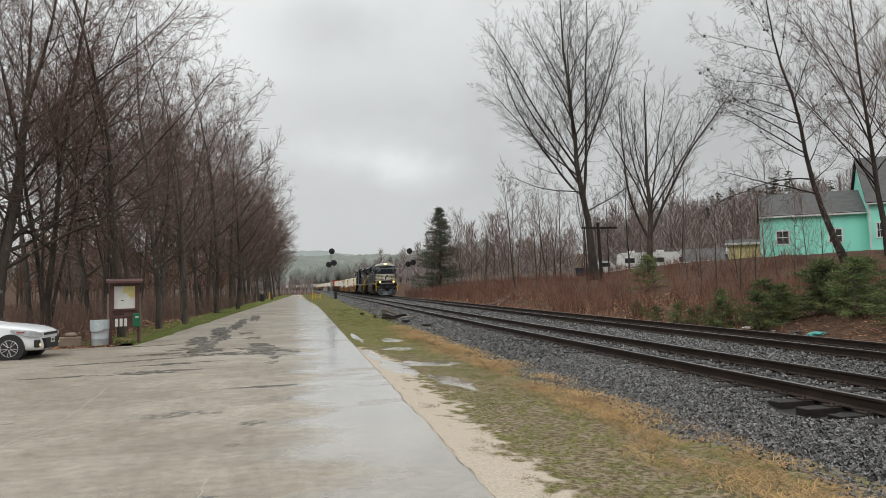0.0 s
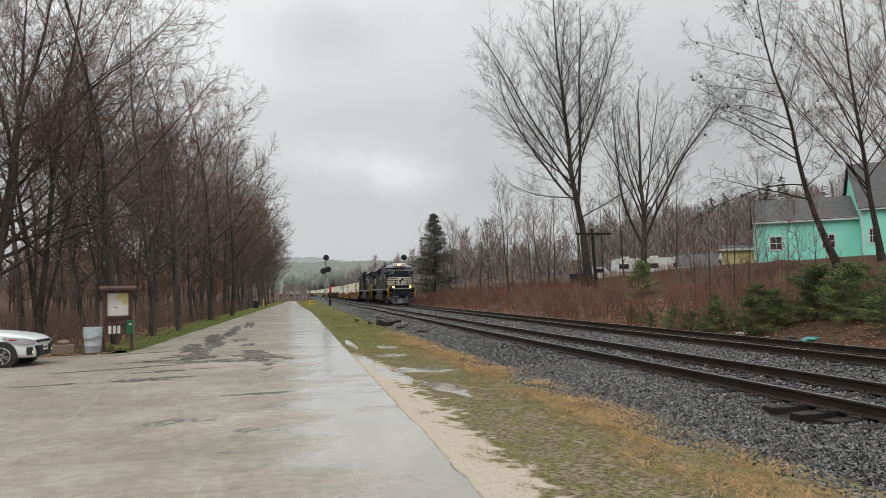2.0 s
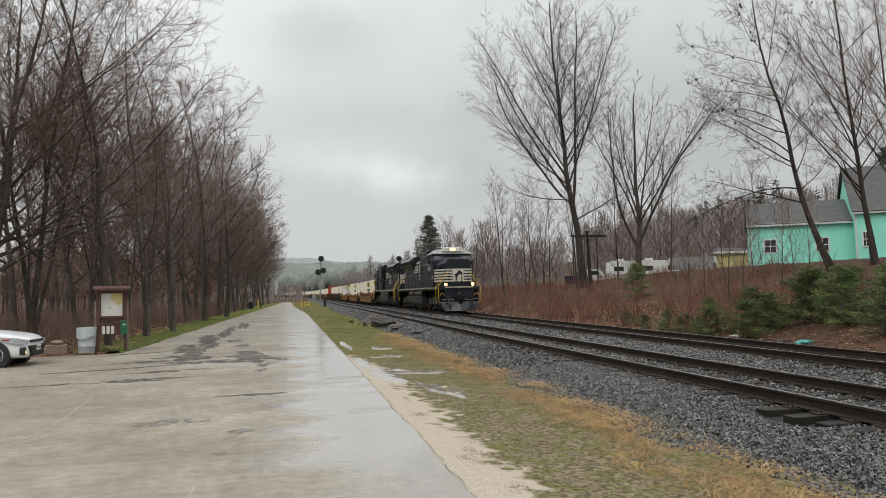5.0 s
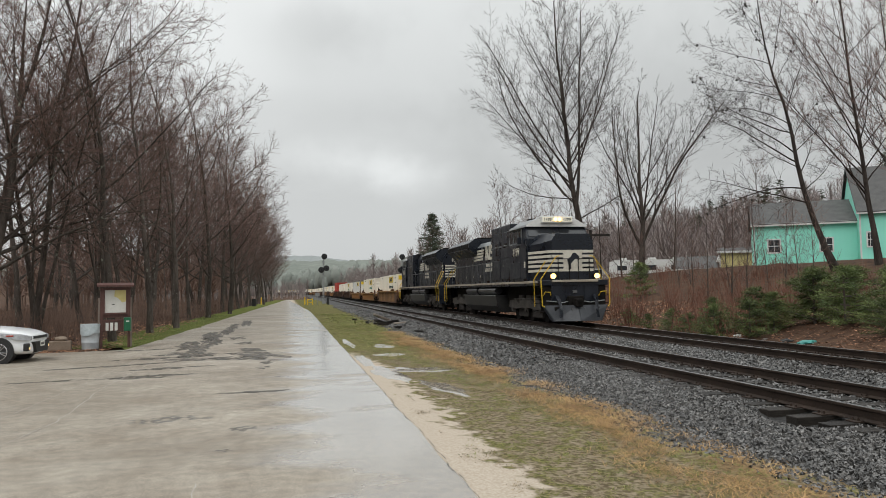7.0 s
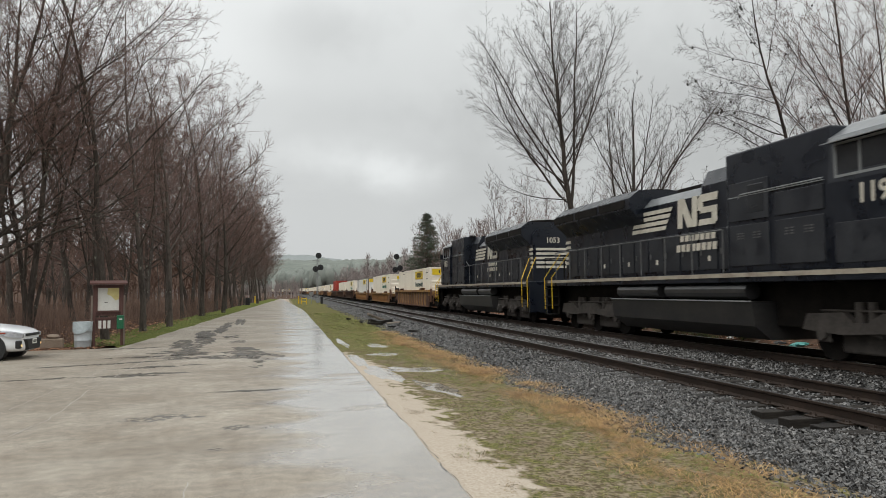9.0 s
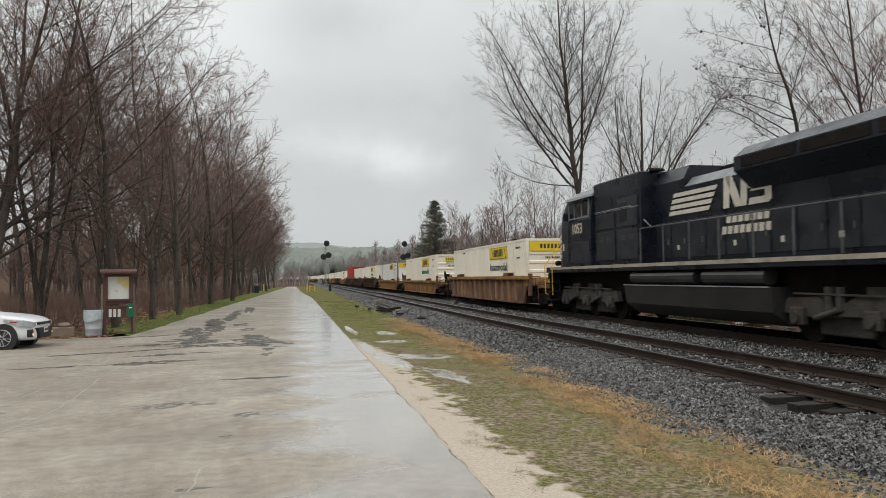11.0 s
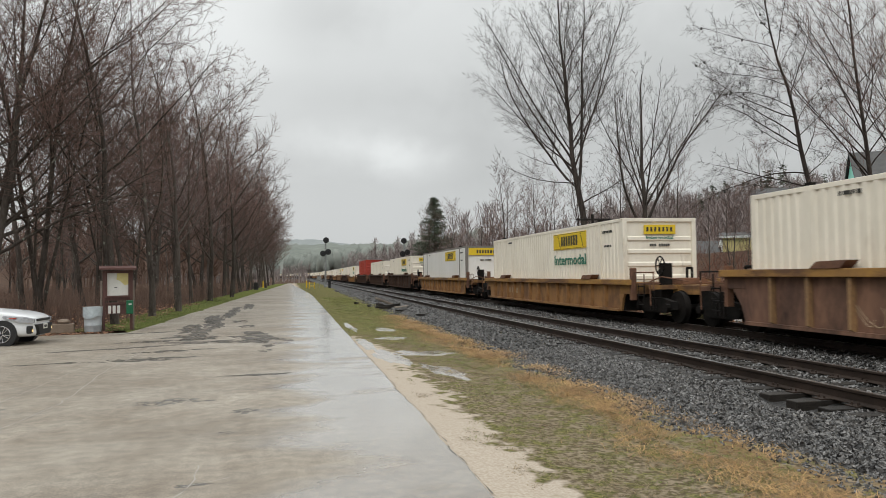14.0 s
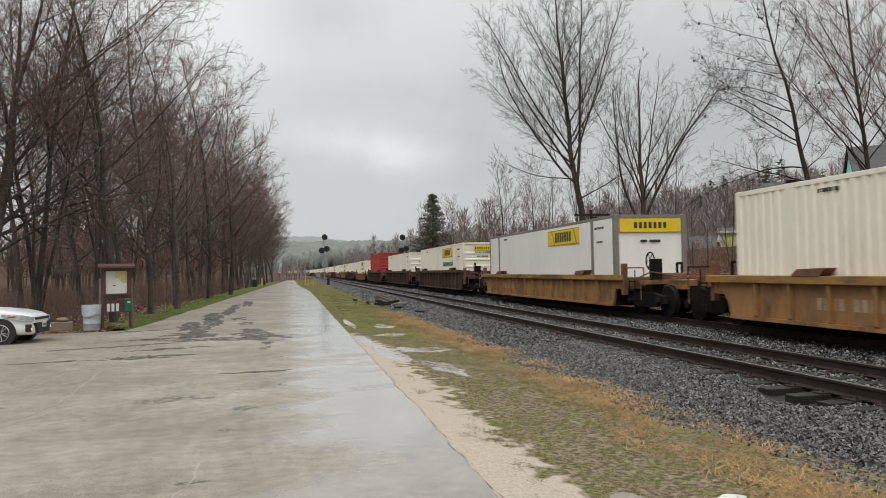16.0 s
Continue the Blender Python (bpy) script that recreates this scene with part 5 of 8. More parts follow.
def grow(rng, start, way, length, radius, depth, out, spec, lift=None, course=(), limbs=(), segs=0):
    """One branch and, along it, its own branches. out: (verts, faces) for wood and for twigs.
    course: directions along the stem; limbs: (height, bearing, tilt, length, thickness, rise) of the main boughs."""
    verts, faces = out[0] if depth <= spec["wood"] else out[1]
    if depth >= spec["depth"]:
        spike(verts, faces, start, start + way.normalized() * length, radius)
        return
    n = (9, 6, 3, 3, 3)[depth]
    segs = segs or (10, 8, 4, 2, 2)[depth]
    pts, rads = [start.copy()], [radius * (1.25 if depth == 0 else 1.0)]
    d = way.normalized()
    p = start.copy()
    tip = spec["tip"] if depth == 0 else 0.22
    wob, lift = spec["wobble"][depth], spec["rise"][depth] if lift is None else lift
    for i in range(segs):
        if course:
            f = i / max(1, segs - 1) * (len(course) - 1)
            k = min(int(f), len(course) - 2)
            u = Vector(course[k]).lerp(Vector(course[k + 1]), f - k)
            d = Vector((u.x, u.y, 1)).normalized()
        d = (d + Vector((rng.uniform(-1, 1), rng.uniform(-1, 1), rng.uniform(-1, 1))) * wob + Vector((0, 0, lift))).normalized()
        p = p + d * (length / segs)
        pts.append(p.copy())
        rads.append(radius * (1 - (1 - tip) * ((i + 1) / segs) ** (0.62 if limbs else 0.85)))
    limb(verts, faces, pts, rads, n)

    def at(t):
        j = min(int(t * segs), segs - 1)
        return pts[j].lerp(pts[j + 1], t * segs - j), (pts[j + 1] - pts[j]).normalized(), rads[j] + (rads[j + 1] - rads[j]) * (t * segs - j)

    for t, turn, tilt, size, thick, up in limbs:
        a, b = radians(turn), radians(tilt)
        q, ax, r = at(t)
        way1 = Vector((math.sin(b) * math.cos(a), math.sin(b) * math.sin(a), math.cos(b)))
        grow(rng, q, way1, size, r * thick * 0.85, 1, out, spec, up, segs=10)
    count = spec["count"][depth]
    if depth == 1:
        count = max(4, round(count * min(1.6, length / spec.get("bough", length))))
    lo = spec["clear"] if depth == 0 else 0.16 if depth == 1 else 0.08
    env = spec.get("env")
    for i in range(count):
        t = min(lo + (1 - lo) * (i + rng.random() * 0.9) / count, 0.99)
        q, ax, r = at(t)
        az = i * 2.4 + rng.uniform(-0.6, 0.6)
        u = ax.orthogonal().normalized()
        v = ax.cross(u)
        side = u * math.cos(az) + v * math.sin(az)
        ang = radians(spec["angle"][depth] * (1.15 - 0.5 * t if depth == 0 else 1.0) + rng.uniform(-10, 10))
        cd = ax * math.cos(ang) + side * math.sin(ang)
        shape = (1 - spec["taper"] * t) if depth == 0 else (1 - 0.5 * t)
        cl = length * spec["ratio"][depth] * shape * rng.uniform(0.75, 1.2)
        if env:
            room = reach(q, (cd + Vector((0, 0, 0.12))).normalized(), env)
            cl = min(cl, room * rng.uniform(0.82, 1.06) + 0.12)
        if "longest" in spec and depth >= 1:
            cl = min(cl, spec["longest"][depth] * rng.uniform(0.7, 1.25))
        grow(rng, q, cd, cl, max(r * spec["thin"][depth], spec["fine"]), depth + 1, out, spec)


# a roadside maple, a spreading one, a broad poplar, and lighter builds for the distance
MAPLE = dict(depth=4, wood=2, count=(15, 10, 7, 5), angle=(58, 44, 40, 34), ratio=(0.5, 0.5, 0.5, 0.6), thin=(0.5, 0.5, 0.5, 0.7), clear=0.22, tip=0.06, wobble=(0.1, 0.13, 0.15, 0.14), rise=(0.01, 0.07, 0.07, 0.06), fine=0.0068, taper=0.3, bough=6.0, env=(0.3, -0.3, 8.6, 4.8, 8.0), longest=(9, 2.8, 1.4, 0.8))
SPREADING = dict(MAPLE, count=(13, 10, 7, 5), clear=0.24, env=(1.0, -0.5, 9.0, 7.4, 8.2), longest=(9, 2.5, 1.2, 0.75), bough=5.0, wobble=(0.06, 0.15, 0.15, 0.14))
MAPLE_FAR = dict(MAPLE, depth=3, count=(19, 11, 10), ratio=(0.5, 0.54, 0.7), clear=0.17, fine=0.0155, env=(0.4, -0.3, 8.3, 5.9, 7.7), longest=(9, 2.4, 1.2))
POPLAR = dict(depth=4, wood=2, count=(16, 17, 9, 6), angle=(44, 36, 38, 40), ratio=(0.3, 0.42, 0.42, 0.5), thin=(0.36, 0.42, 0.5, 0.7), clear=0.34, tip=0.1, wobble=(0.08, 0.11, 0.13, 0.13), rise=(0.0, 0.05, 0.07, 0.06), fine=0.0095, taper=0.5, bough=11.0, longest=(9, 4.2, 2.0, 1.0))
FORKED = dict(POPLAR, count=(8, 13, 8, 5), angle=(34, 32, 34, 38), clear=0.4, bough=9.0, longest=(9, 3.4, 1.7, 0.9), rise=(0.0, 0.06, 0.08, 0.06))
LIMBY = dict(depth=4, wood=2, count=(13, 11, 8, 5), angle=(66, 44, 42, 40), ratio=(0.22, 0.5, 0.5, 0.55), thin=(0.26, 0.42, 0.5, 0.7), clear=0.3, tip=0.08, wobble=(0.03, 0.13, 0.14, 0.14), rise=(0.0, 0.03, 0.02, 0.0), fine=0.0075, taper=0.4, bough=5.5, longest=(9, 2.2, 1.2, 0.7))
UPRIGHT = dict(LIMBY, count=(18, 9, 6, 4), angle=(48, 30, 30, 34), ratio=(0.36, 0.5, 0.5, 0.55), rise=(0.0, 0.04, 0.04, 0.02), thin=(0.4, 0.45, 0.5, 0.7), clear=0.18, taper=0.45, wobble=(0.05, 0.08, 0.1, 0.12))
SAPLING = dict(depth=3, wood=1, count=(15, 7, 5), angle=(38, 36, 36), ratio=(0.42, 0.48, 0.55), thin=(0.4, 0.5, 0.7), clear=0.08, tip=0.12, wobble=(0.06, 0.08, 0.1), rise=(0.0, 0.06, 0.05), fine=0.014, taper=0.45)
WALL = dict(SAPLING, count=(12, 6, 5), fine=0.016, clear=0.12)


def bare_tree(name, seed, height, radius, spec, bark, twig, label, group="", lean=(0, 0), stems=(), course=(), limbs=()):
    rng = random.Random(seed)
    wood, twigs = ([], []), ([], [])
    grow(rng, Vector((0, 0, -0.25)), Vector((lean[0], lean[1], 1)), height, radius, 0, (wood, twigs), spec, course=course, limbs=limbs)
    for z, turn, tilt, size in stems:
        a, b = radians(turn), radians(tilt)
        grow(rng, Vector((lean[0] * z, lean[1] * z, z)), Vector((math.sin(b) * math.cos(a), math.sin(b) * math.sin(a), math.cos(b))), height * size, radius * 0.6 * size ** 0.7, 0, (wood, twigs), spec, 0.02)
    t = thing(name, label, "tree", group=group)
    raw("trunk", *wood, bark, t, smooth=True)
    raw("crown", *twigs, twig, t, "fine leafless twigs")
    return t


def set_tree(t, x, y, turn=0, scale=1.0, ax=0.0, ay=0.0):
    t.matrix_basis = pose(x, y, land(x, y), ax, ay, turn) @ Matrix.Scale(scale, 4)
    return t


def copy_tree(t, x, y, turn=0, scale=1.0, ax=0.0, ay=0.0):
    c = copy_thing(t, pose(x, y, land(x, y), ax, ay, turn))
    c.scale = (scale, scale, scale)
    return c


def plant(stock, spots, rng, lo=0.85, hi=1.12):
    for i, (x, y) in enumerate(spots):
        sc = rng.uniform(lo, hi)
        if i < len(stock):
            set_tree(stock[i], x, y, rng.uniform(0, 360), sc, rng.gauss(0, 4), rng.gauss(0, 4))
        else:
            copy_tree(stock[i % len(stock)], x, y, rng.uniform(0, 360), sc, rng.gauss(0, 4), rng.gauss(0, 4))


rng = random.Random(5)
near_spots, far_spots, wood_spots = [], [], []
y = 28.5
while y < 172:
    for k, lane in enumerate((-6.6, -9.6, -13.5)):
        if (y > 75 or y < 44) and k == 2:
            continue
        x = lane + 0.027 * (y - 26) + rng.uniform(-0.9, 0.9)
        (near_spots if y < 52 and k < 2 else far_spots).append((x, y + rng.uniform(-1.4, 1.4)))
    y += 4.8 + 0.06 * (y - 27)
far_spots += [(-12.5, 25.5), (-15.5, 29.0), (-14.0, 23.0)]
for i in range(52):
    wood_spots.append((rng.uniform(-48, -16), rng.uniform(16, 120)))
ROW = "row of trees along the road"
stock = [bare_tree("roadside_tree", 11 + i, 16.4, 0.14, MAPLE, "bark", "twig", "tall leafless roadside tree with dense reddish twigs", ROW, stems=((0.4, 40 + 130 * i, 9, 0.86),)[: i % 2]) for i in range(4)]
plant(stock, near_spots, rng, 0.86, 1.04)
stock = [bare_tree("roadside_tree", 31 + i, 16.6, 0.17, MAPLE_FAR, "bark", "twig", "leafless roadside tree with dense reddish twigs", ROW, stems=((0.5, 70 + 120 * i, 10, 0.8),)[: i % 2]) for i in range(3)]
plant(stock, far_spots, rng, 0.88, 1.1)
# two old trees at the head of the row, whose boughs sweep out over the car park
set_tree(bare_tree("spreading_tree", 81, 14.5, 0.24, SPREADING, "bark", "twig", "leafless roadside tree with long sweeping boughs", ROW, course=((0.02, 0), (0.2, 0), (0.05, 0.05), (0.3, 0), (0.1, 0)), limbs=((0.2, 340, 62, 6.4, 0.46, 0.05), (0.26, 20, 48, 7.4, 0.46, 0.03), (0.32, 350, 58, 6.6, 0.42, 0.06), (0.4, 10, 44, 6.2, 0.42, 0.05), (0.47, 335, 56, 5.4, 0.4, 0.05), (0.55, 15, 52, 4.8, 0.4, 0.04), (0.36, 200, 55, 5.0, 0.4, 0.05), (0.5, 170, 45, 4.6, 0.4, 0.05))), -9.9, 27.4, 0)
set_tree(bare_tree("spreading_tree", 82, 14.8, 0.22, SPREADING, "bark", "twig", "leafless roadside tree with long sweeping boughs", ROW, course=((0.05, 0), (0.2, -0.05), (0.12, 0), (0.02, 0)), limbs=((0.28, 345, 52, 6.2, 0.46, 0.05), (0.36, 20, 60, 6.0, 0.42, 0.06), (0.45, 350, 42, 5.8, 0.42, 0.05), (0.3, 190, 50, 5.0, 0.4, 0.05))), -11.2, 30.6, 0)
stock = [bare_tree("woodland_tree", 41 + i, 9.5, 0.12, WALL, "bark", "twig", "slender leafless tree deep in the wood", "trees of the wood") for i in range(3)]
plant(stock, wood_spots, rng, 0.7, 1.2)

# by the railway's far side
set_tree(bare_tree("poplar_tree", 3, 29.0, 0.46, POPLAR, "bark_dark", "twig_grey", "very tall leafless poplar with budding twigs beside the line",
                   course=((-0.06, 0), (-0.1, 0), (-0.06, 0), (-0.02, 0)),
                   limbs=((0.29, 183, 51, 15.0, 0.6, 0.055), (0.33, 172, 42, 16.2, 0.58, 0.035), (0.36, 186, 58, 12.5, 0.42, 0.05), (0.39, 190, 32, 15.5, 0.58, 0.03), (0.28, 20, 9, 21.0, 0.72, 0.005), (0.36, 300, 24, 16.0, 0.5, 0.03), (0.42, 15, 38, 12.0, 0.5, 0.04),
                          (0.5, 350, 30, 11.0, 0.5, 0.03), (0.46, 100, 26, 14.0, 0.55, 0.03), (0.31, 176, 84, 8.0, 0.3, 0.02), (0.24, 5, 62, 7.5, 0.3, 0.02), (0.55, 200, 26, 11.0, 0.55, 0.03), (0.52, 255, 28, 11.5, 0.5, 0.03), (0.62, 60, 24, 9.0, 0.55, 0.03), (0.64, 160, 22, 8.0, 0.6, 0.02), (0.7, 340, 22, 7.5, 0.6, 0.02))), 28.6, 68, 0)
set_tree(bare_tree("poplar_tree", 8, 17.5, 0.36, FORKED, "bark_dark", "twig_grey", "leafless tree forking low into several upright limbs",
                   course=((0.01, 0), (-0.05, 0), (0.06, 0), (0.05, 0)),
                   limbs=((0.17, 178, 30, 13.0, 0.66, 0.045), (0.19, 8, 22, 15.0, 0.72, 0.01), (0.3, 350, 34, 12.0, 0.55, 0.03), (0.36, 20, 42, 9.5, 0.5, 0.05), (0.28, 195, 28, 11.0, 0.5, 0.03), (0.33, 100, 20, 11.5, 0.55, 0.02), (0.3, 270, 22, 11.5, 0.55, 0.02), (0.42, 170, 22, 9.0, 0.55, 0.02), (0.47, 355, 24, 8.5, 0.55, 0.02))), 31.5, 62, 0)
# thin water shoots round the poplars' feet
shoots = [bare_tree("young_poplar", 91 + i, 11.0, 0.085, dict(LIMBY, depth=3, count=(26, 9, 6), angle=(48, 46, 44), rise=(0.0, 0.0, -0.04), ratio=(0.3, 0.45, 0.5), clear=0.14, fine=0.01), "bark_dark", "twig_grey", "slim leafless tree with drooping twigs", "young trees beside the line") for i in range(2)]
for t, x, yy, sc in ((shoots[0], 27.2, 66.5, 1.0), (shoots[1], 29.7, 67.2, 0.9)):
    set_tree(t, x, yy, 0, sc)
leaning = set_tree(bare_tree("leaning_tree", 21, 17.5, 0.24, LIMBY, "bark_dark", "twig_grey", "leafless tree leaning over the bank with dark seed balls",
                             course=((-0.42, 0.05), (-0.38, 0.05), (-0.2, 0.05), (-0.14, 0.02), (-0.42, 0), (-0.22, 0), (-0.12, 0)),
                             limbs=((0.26, 185, 74, 6.2, 0.4, -0.03), (0.31, 170, 82, 6.8, 0.42, 0.0), (0.4, 190, 66, 6.5, 0.5, -0.06), (0.43, 178, 56, 6.2, 0.5, 0.015), (0.5, 165, 74, 6.0, 0.5, 0.03), (0.53, 200, 70, 5.0, 0.42, 0.0), (0.66, 182, 82, 4.6, 0.45, 0.02), (0.58, 350, 30, 5.5, 0.5, 0.04), (0.72, 8, 22, 5.0, 0.6, 0.02), (0.8, 190, 50, 3.8, 0.5, 0.04), (0.74, 176, 72, 4.8, 0.45, 0.02), (0.86, 184, 58, 3.6, 0.5, 0.02), (0.61, 188, 78, 5.0, 0.42, 0.01), (0.36, 10, 50, 4.5, 0.35, 0.04), (0.47, 40, 46, 4.4, 0.35, 0.04))), 31.3, 37.5)
BANK = ((0.22, 185, 46, 8.5, 0.5, 0.012), (0.28, 170, 42, 9.0, 0.5, 0.012), (0.34, 200, 36, 9.0, 0.5, 0.01), (0.26, 10, 44, 7.5, 0.45, 0.02), (0.4, 178, 34, 8.0, 0.5, 0.01), (0.36, 340, 40, 7.0, 0.45, 0.02), (0.5, 190, 34, 6.5, 0.5, 0.01), (0.3, 90, 40, 6.5, 0.45, 0.02), (0.45, 270, 36, 6.5, 0.45, 0.02))
set_tree(bare_tree("bank_tree", 23, 19.0, 0.2, UPRIGHT, "bark_dark", "twig", "slim tall leafless tree on the bank", course=((-0.12, 0), (-0.14, 0), (-0.1, 0), (-0.08, 0)), limbs=BANK), 32.6, 35.8, 0)
set_tree(bare_tree("bank_tree", 25, 17.0, 0.16, UPRIGHT, "bark_dark", "twig", "slim leafless tree beside the mint house", course=((-0.02, 0), (-0.1, 0), (-0.16, 0)), limbs=BANK), 35.2, 36.0, 0)
set_tree(bare_tree("bank_tree", 27, 16.0, 0.13, UPRIGHT, "bark_dark", "twig", "slim leafless tree on the bank near the line", course=((-0.1, 0), (-0.16, 0)), limbs=BANK[:5]), 31.8, 29.0, 0)
ball_bm = B()
bmesh.ops.create_icosphere(ball_bm, subdivisions=1, radius=0.075)
ball_mesh = bpy.data.meshes.new("seed_ball")
ball_bm.to_mesh(ball_mesh)
ball_bm.free()
ball_mesh.materials.append(M["ink"])
tips = [v.co for v in leaning.children[1].data.vertices if v.co.z > 3.5]
rng2 = random.Random(4)
for i in range(46):
    o = new("seed_ball", ball_mesh)
    o.parent = leaning
    o.matrix_basis = Matrix.Translation(rng2.choice(tips) - Vector((0, 0, 0.06))) @ Matrix.Diagonal((1, 1, rng2.uniform(0.9, 1.5), 1))
saplings = [bare_tree("young_tree", 51 + i, 9.5, 0.09, SAPLING, "bark", "twig", "slender leafless young tree on the bank", "young trees beside the line") for i in range(3)]
spots = [(19.6, 104), (22.5, 100), (24.5, 96), (26.5, 98), (22.8, 88), (25.0, 86), (27.5, 92), (30, 90), (32, 95), (29.5, 80), (34, 84), (36, 76), (38, 90), (24, 112), (28, 118), (33, 108), (20.5, 112), (26.2, 75), (23.5, 78), (40, 100), (44, 92), (39, 70), (45, 64), (28, 84), (31, 86), (26, 92), (21.5, 95), (35, 98)]
plant(saplings, spots, rng, 0.75, 1.25)
for x, yy in ((23.5, 40), (25, 37), (26.5, 41), (27.5, 36), (24.5, 33), (28.5, 40), (26, 46), (28, 48), (22.6, 37), (30.5, 44), (24.8, 50), (27.5, 54), (21.5, 33), (23, 29)):
    copy_tree(saplings[int(x * 7) % 3], x, yy, x * 31, 0.36 + 0.2 * rng.random())


def tuft_cloud(rng, centres, size, count, verts, faces, flat=0.5, slim=0.16):
    """Loose blades scattered round centres: needles and leaves."""
    for c, r in centres:
        for _ in range(count):
            p = c + Vector((rng.gauss(0, r * 0.5), rng.gauss(0, r * 0.5), rng.gauss(0, r * 0.5 * flat)))
            d = Vector((rng.gauss(0, 1), rng.gauss(0, 1), rng.gauss(0.15, 0.6))).normalized() * size * rng.uniform(0.6, 1.3)
            w = d.orthogonal().normalized()
            w = (Matrix.Rotation(rng.uniform(0, 6.28), 3, d) @ w) * size * slim
            b = len(verts)
            verts += [p - w, p + w, p + d]
            faces.append((b, b + 1, b + 2))


def conifer(name, seed, height, spread_r, label, needles="pine", blades=14, size=0.35, whorl=0.45, group="", slim=0.09):
    rng = random.Random(seed)
    t = thing(name, label, "conifer", group=group)
    wv, wf, nv, nf = [], [], [], []
    limb(wv, wf, [Vector((0, 0, -0.2)), Vector((0.03, 0, height * 0.5)), Vector((0, 0.02, height))], [height * 0.014 + 0.02, height * 0.01 + 0.01, 0.01], 6)
    z = height * 0.06
    while z < height * 0.98:
        f = 1 - z / height
        for k in range(6):
            a = rng.uniform(0, 6.28)
            L = spread_r * (f ** 0.8) * rng.uniform(0.55, 1.15) + 0.08
            end = Vector((math.cos(a) * L, math.sin(a) * L, z + L * rng.uniform(-0.05, 0.3)))
            limb(wv, wf, [Vector((0, 0, z)), end], [0.018 + 0.01 * f, 0.006], 3)
            m = max(2, int(L / (size * 1.3)))
            cs = [(Vector((0, 0, z)).lerp(end, (i + 1) / m), size * 0.9) for i in range(m)]
            tuft_cloud(rng, cs, size, blades, nv, nf, slim=slim)
        z += whorl * (0.5 + 0.7 * f) * rng.uniform(0.8, 1.2)
    raw("trunk", wv, wf, "bark", t)
    raw("crown", nv, nf, needles, t)
    return t


set_tree(conifer("spruce_tree", 5, 13.0, 4.2, "tall dark green spruce among leafless trees", "pine_far", 26, 0.34, 0.38), 21.6, 111)
spr = set_tree(conifer("spruce_tree", 6, 15.0, 3.4, "dark green conifer behind the mint house", "pine_far", 12, 0.7, 0.8), 62, 62)
for x, yy, s in ((66, 70, 0.9), (-30, 52, 0.8), (-33, 46, 0.7), (-27, 60, 0.75), (-24, 40, 0.6)):
    copy_tree(spr, x, yy, x * 17, s)
pines = [conifer("young_pine", 61 + i, 1.95, 1.65, "feathery young green pine on the railway bank", "pine", 34, 0.19, 0.27, "young pines on the bank", 0.05) for i in range(3)]
for i, (x, yy, sc) in enumerate(((15.9, 25.7, 0.62), (16.5, 26.6, 0.7), (16.1, 23.7, 0.72), (17.0, 24.7, 0.85), (17.4, 24.2, 0.7), (18.4, 23.3, 1.05), (19.0, 24.0, 0.95), (18.5, 21.9, 1.0), (17.5, 19.0, 0.62), (18.3, 18.3, 0.75), (19.2, 20.5, 0.95), (16.0, 31.2, 0.36), (16.4, 34.0, 0.42), (16.1, 29.2, 0.5), (15.9, 27.6, 0.45), (20.2, 23.4, 0.9), (20.0, 21.2, 0.9))):
    if i < 3:
        set_tree(pines[i], x, yy, i * 77, sc)
    else:
        copy_tree(pines[i % 3], x, yy, i * 77, sc)
low = conifer("young_pine", 71, 2.3, 1.5, "narrow young green pine in the brush", "pine", 20, 0.2, 0.32)
set_tree(low, 22.6, 45.0)


# brush of bare red-brown stems on the bank and under the trees
def brush(name, seed, spots, material, label, hmin, hmax, stems):
    rng = random.Random(seed)
    verts, faces = [], []
    for x, y in spots:
        z = land(x, y)
        for _ in range(stems):
            a, r = rng.uniform(0, 6.28), rng.uniform(0, 0.6)
            p = Vector((x + r * math.cos(a), y + r * math.sin(a), z - 0.05))
            h = rng.uniform(hmin, hmax)
            d = Vector((rng.gauss(0, 0.25), rng.gauss(0, 0.25), 1)).normalized()
            mid = p + d * h * 0.55
            top = mid + (d + Vector((rng.gauss(0, 0.25), rng.gauss(0, 0.25), 0.1))).normalized() * h * 0.45
            limb(verts, faces, [p, mid, top], [0.012, 0.009, 0.004], 3)
            for q in (0.35, 0.6, 0.8):
                s = p.lerp(mid, q * 1.4) if q < 0.7 else mid
                e = s + (d + Vector((rng.gauss(0, 0.6), rng.gauss(0, 0.6), 0.2))).normalized() * h * 0.4
                spike(verts, faces, s, e, 0.007)
    return tagged(raw(name, verts, faces, material), label, "brush", kind="stuff")


rng = random.Random(9)
spots = []
while len(spots) < 520:
    yy = rng.uniform(24, 118)
    x = 15.6 + 18.4 * rng.random() ** 1.25 + 0.0105 * max(0, yy - 25)
    if yy < 40 and x > 27:
        continue
    spots.append((x, yy))
brush("bank_brush", 2, [p for p in spots if p[0] < 23], "shrub", "dense bare red-brown brush on the railway bank", 0.8, 1.9, 13)
brush("bank_brush", 3, [p for p in spots if p[0] >= 23], "shrub", "low bare red-brown brush above the railway bank", 0.5, 1.2, 11)
spots = [(rng.uniform(-20, -7.6), rng.uniform(26, 60)) for _ in range(130)] + [(rng.uniform(-40, -13), rng.uniform(24, 90)) for _ in range(230)] + [(rng.uniform(-9.5, -6.6) + 0.027 * (yy - 26), yy) for yy in [27 + 0.8 * i for i in range(90)]]
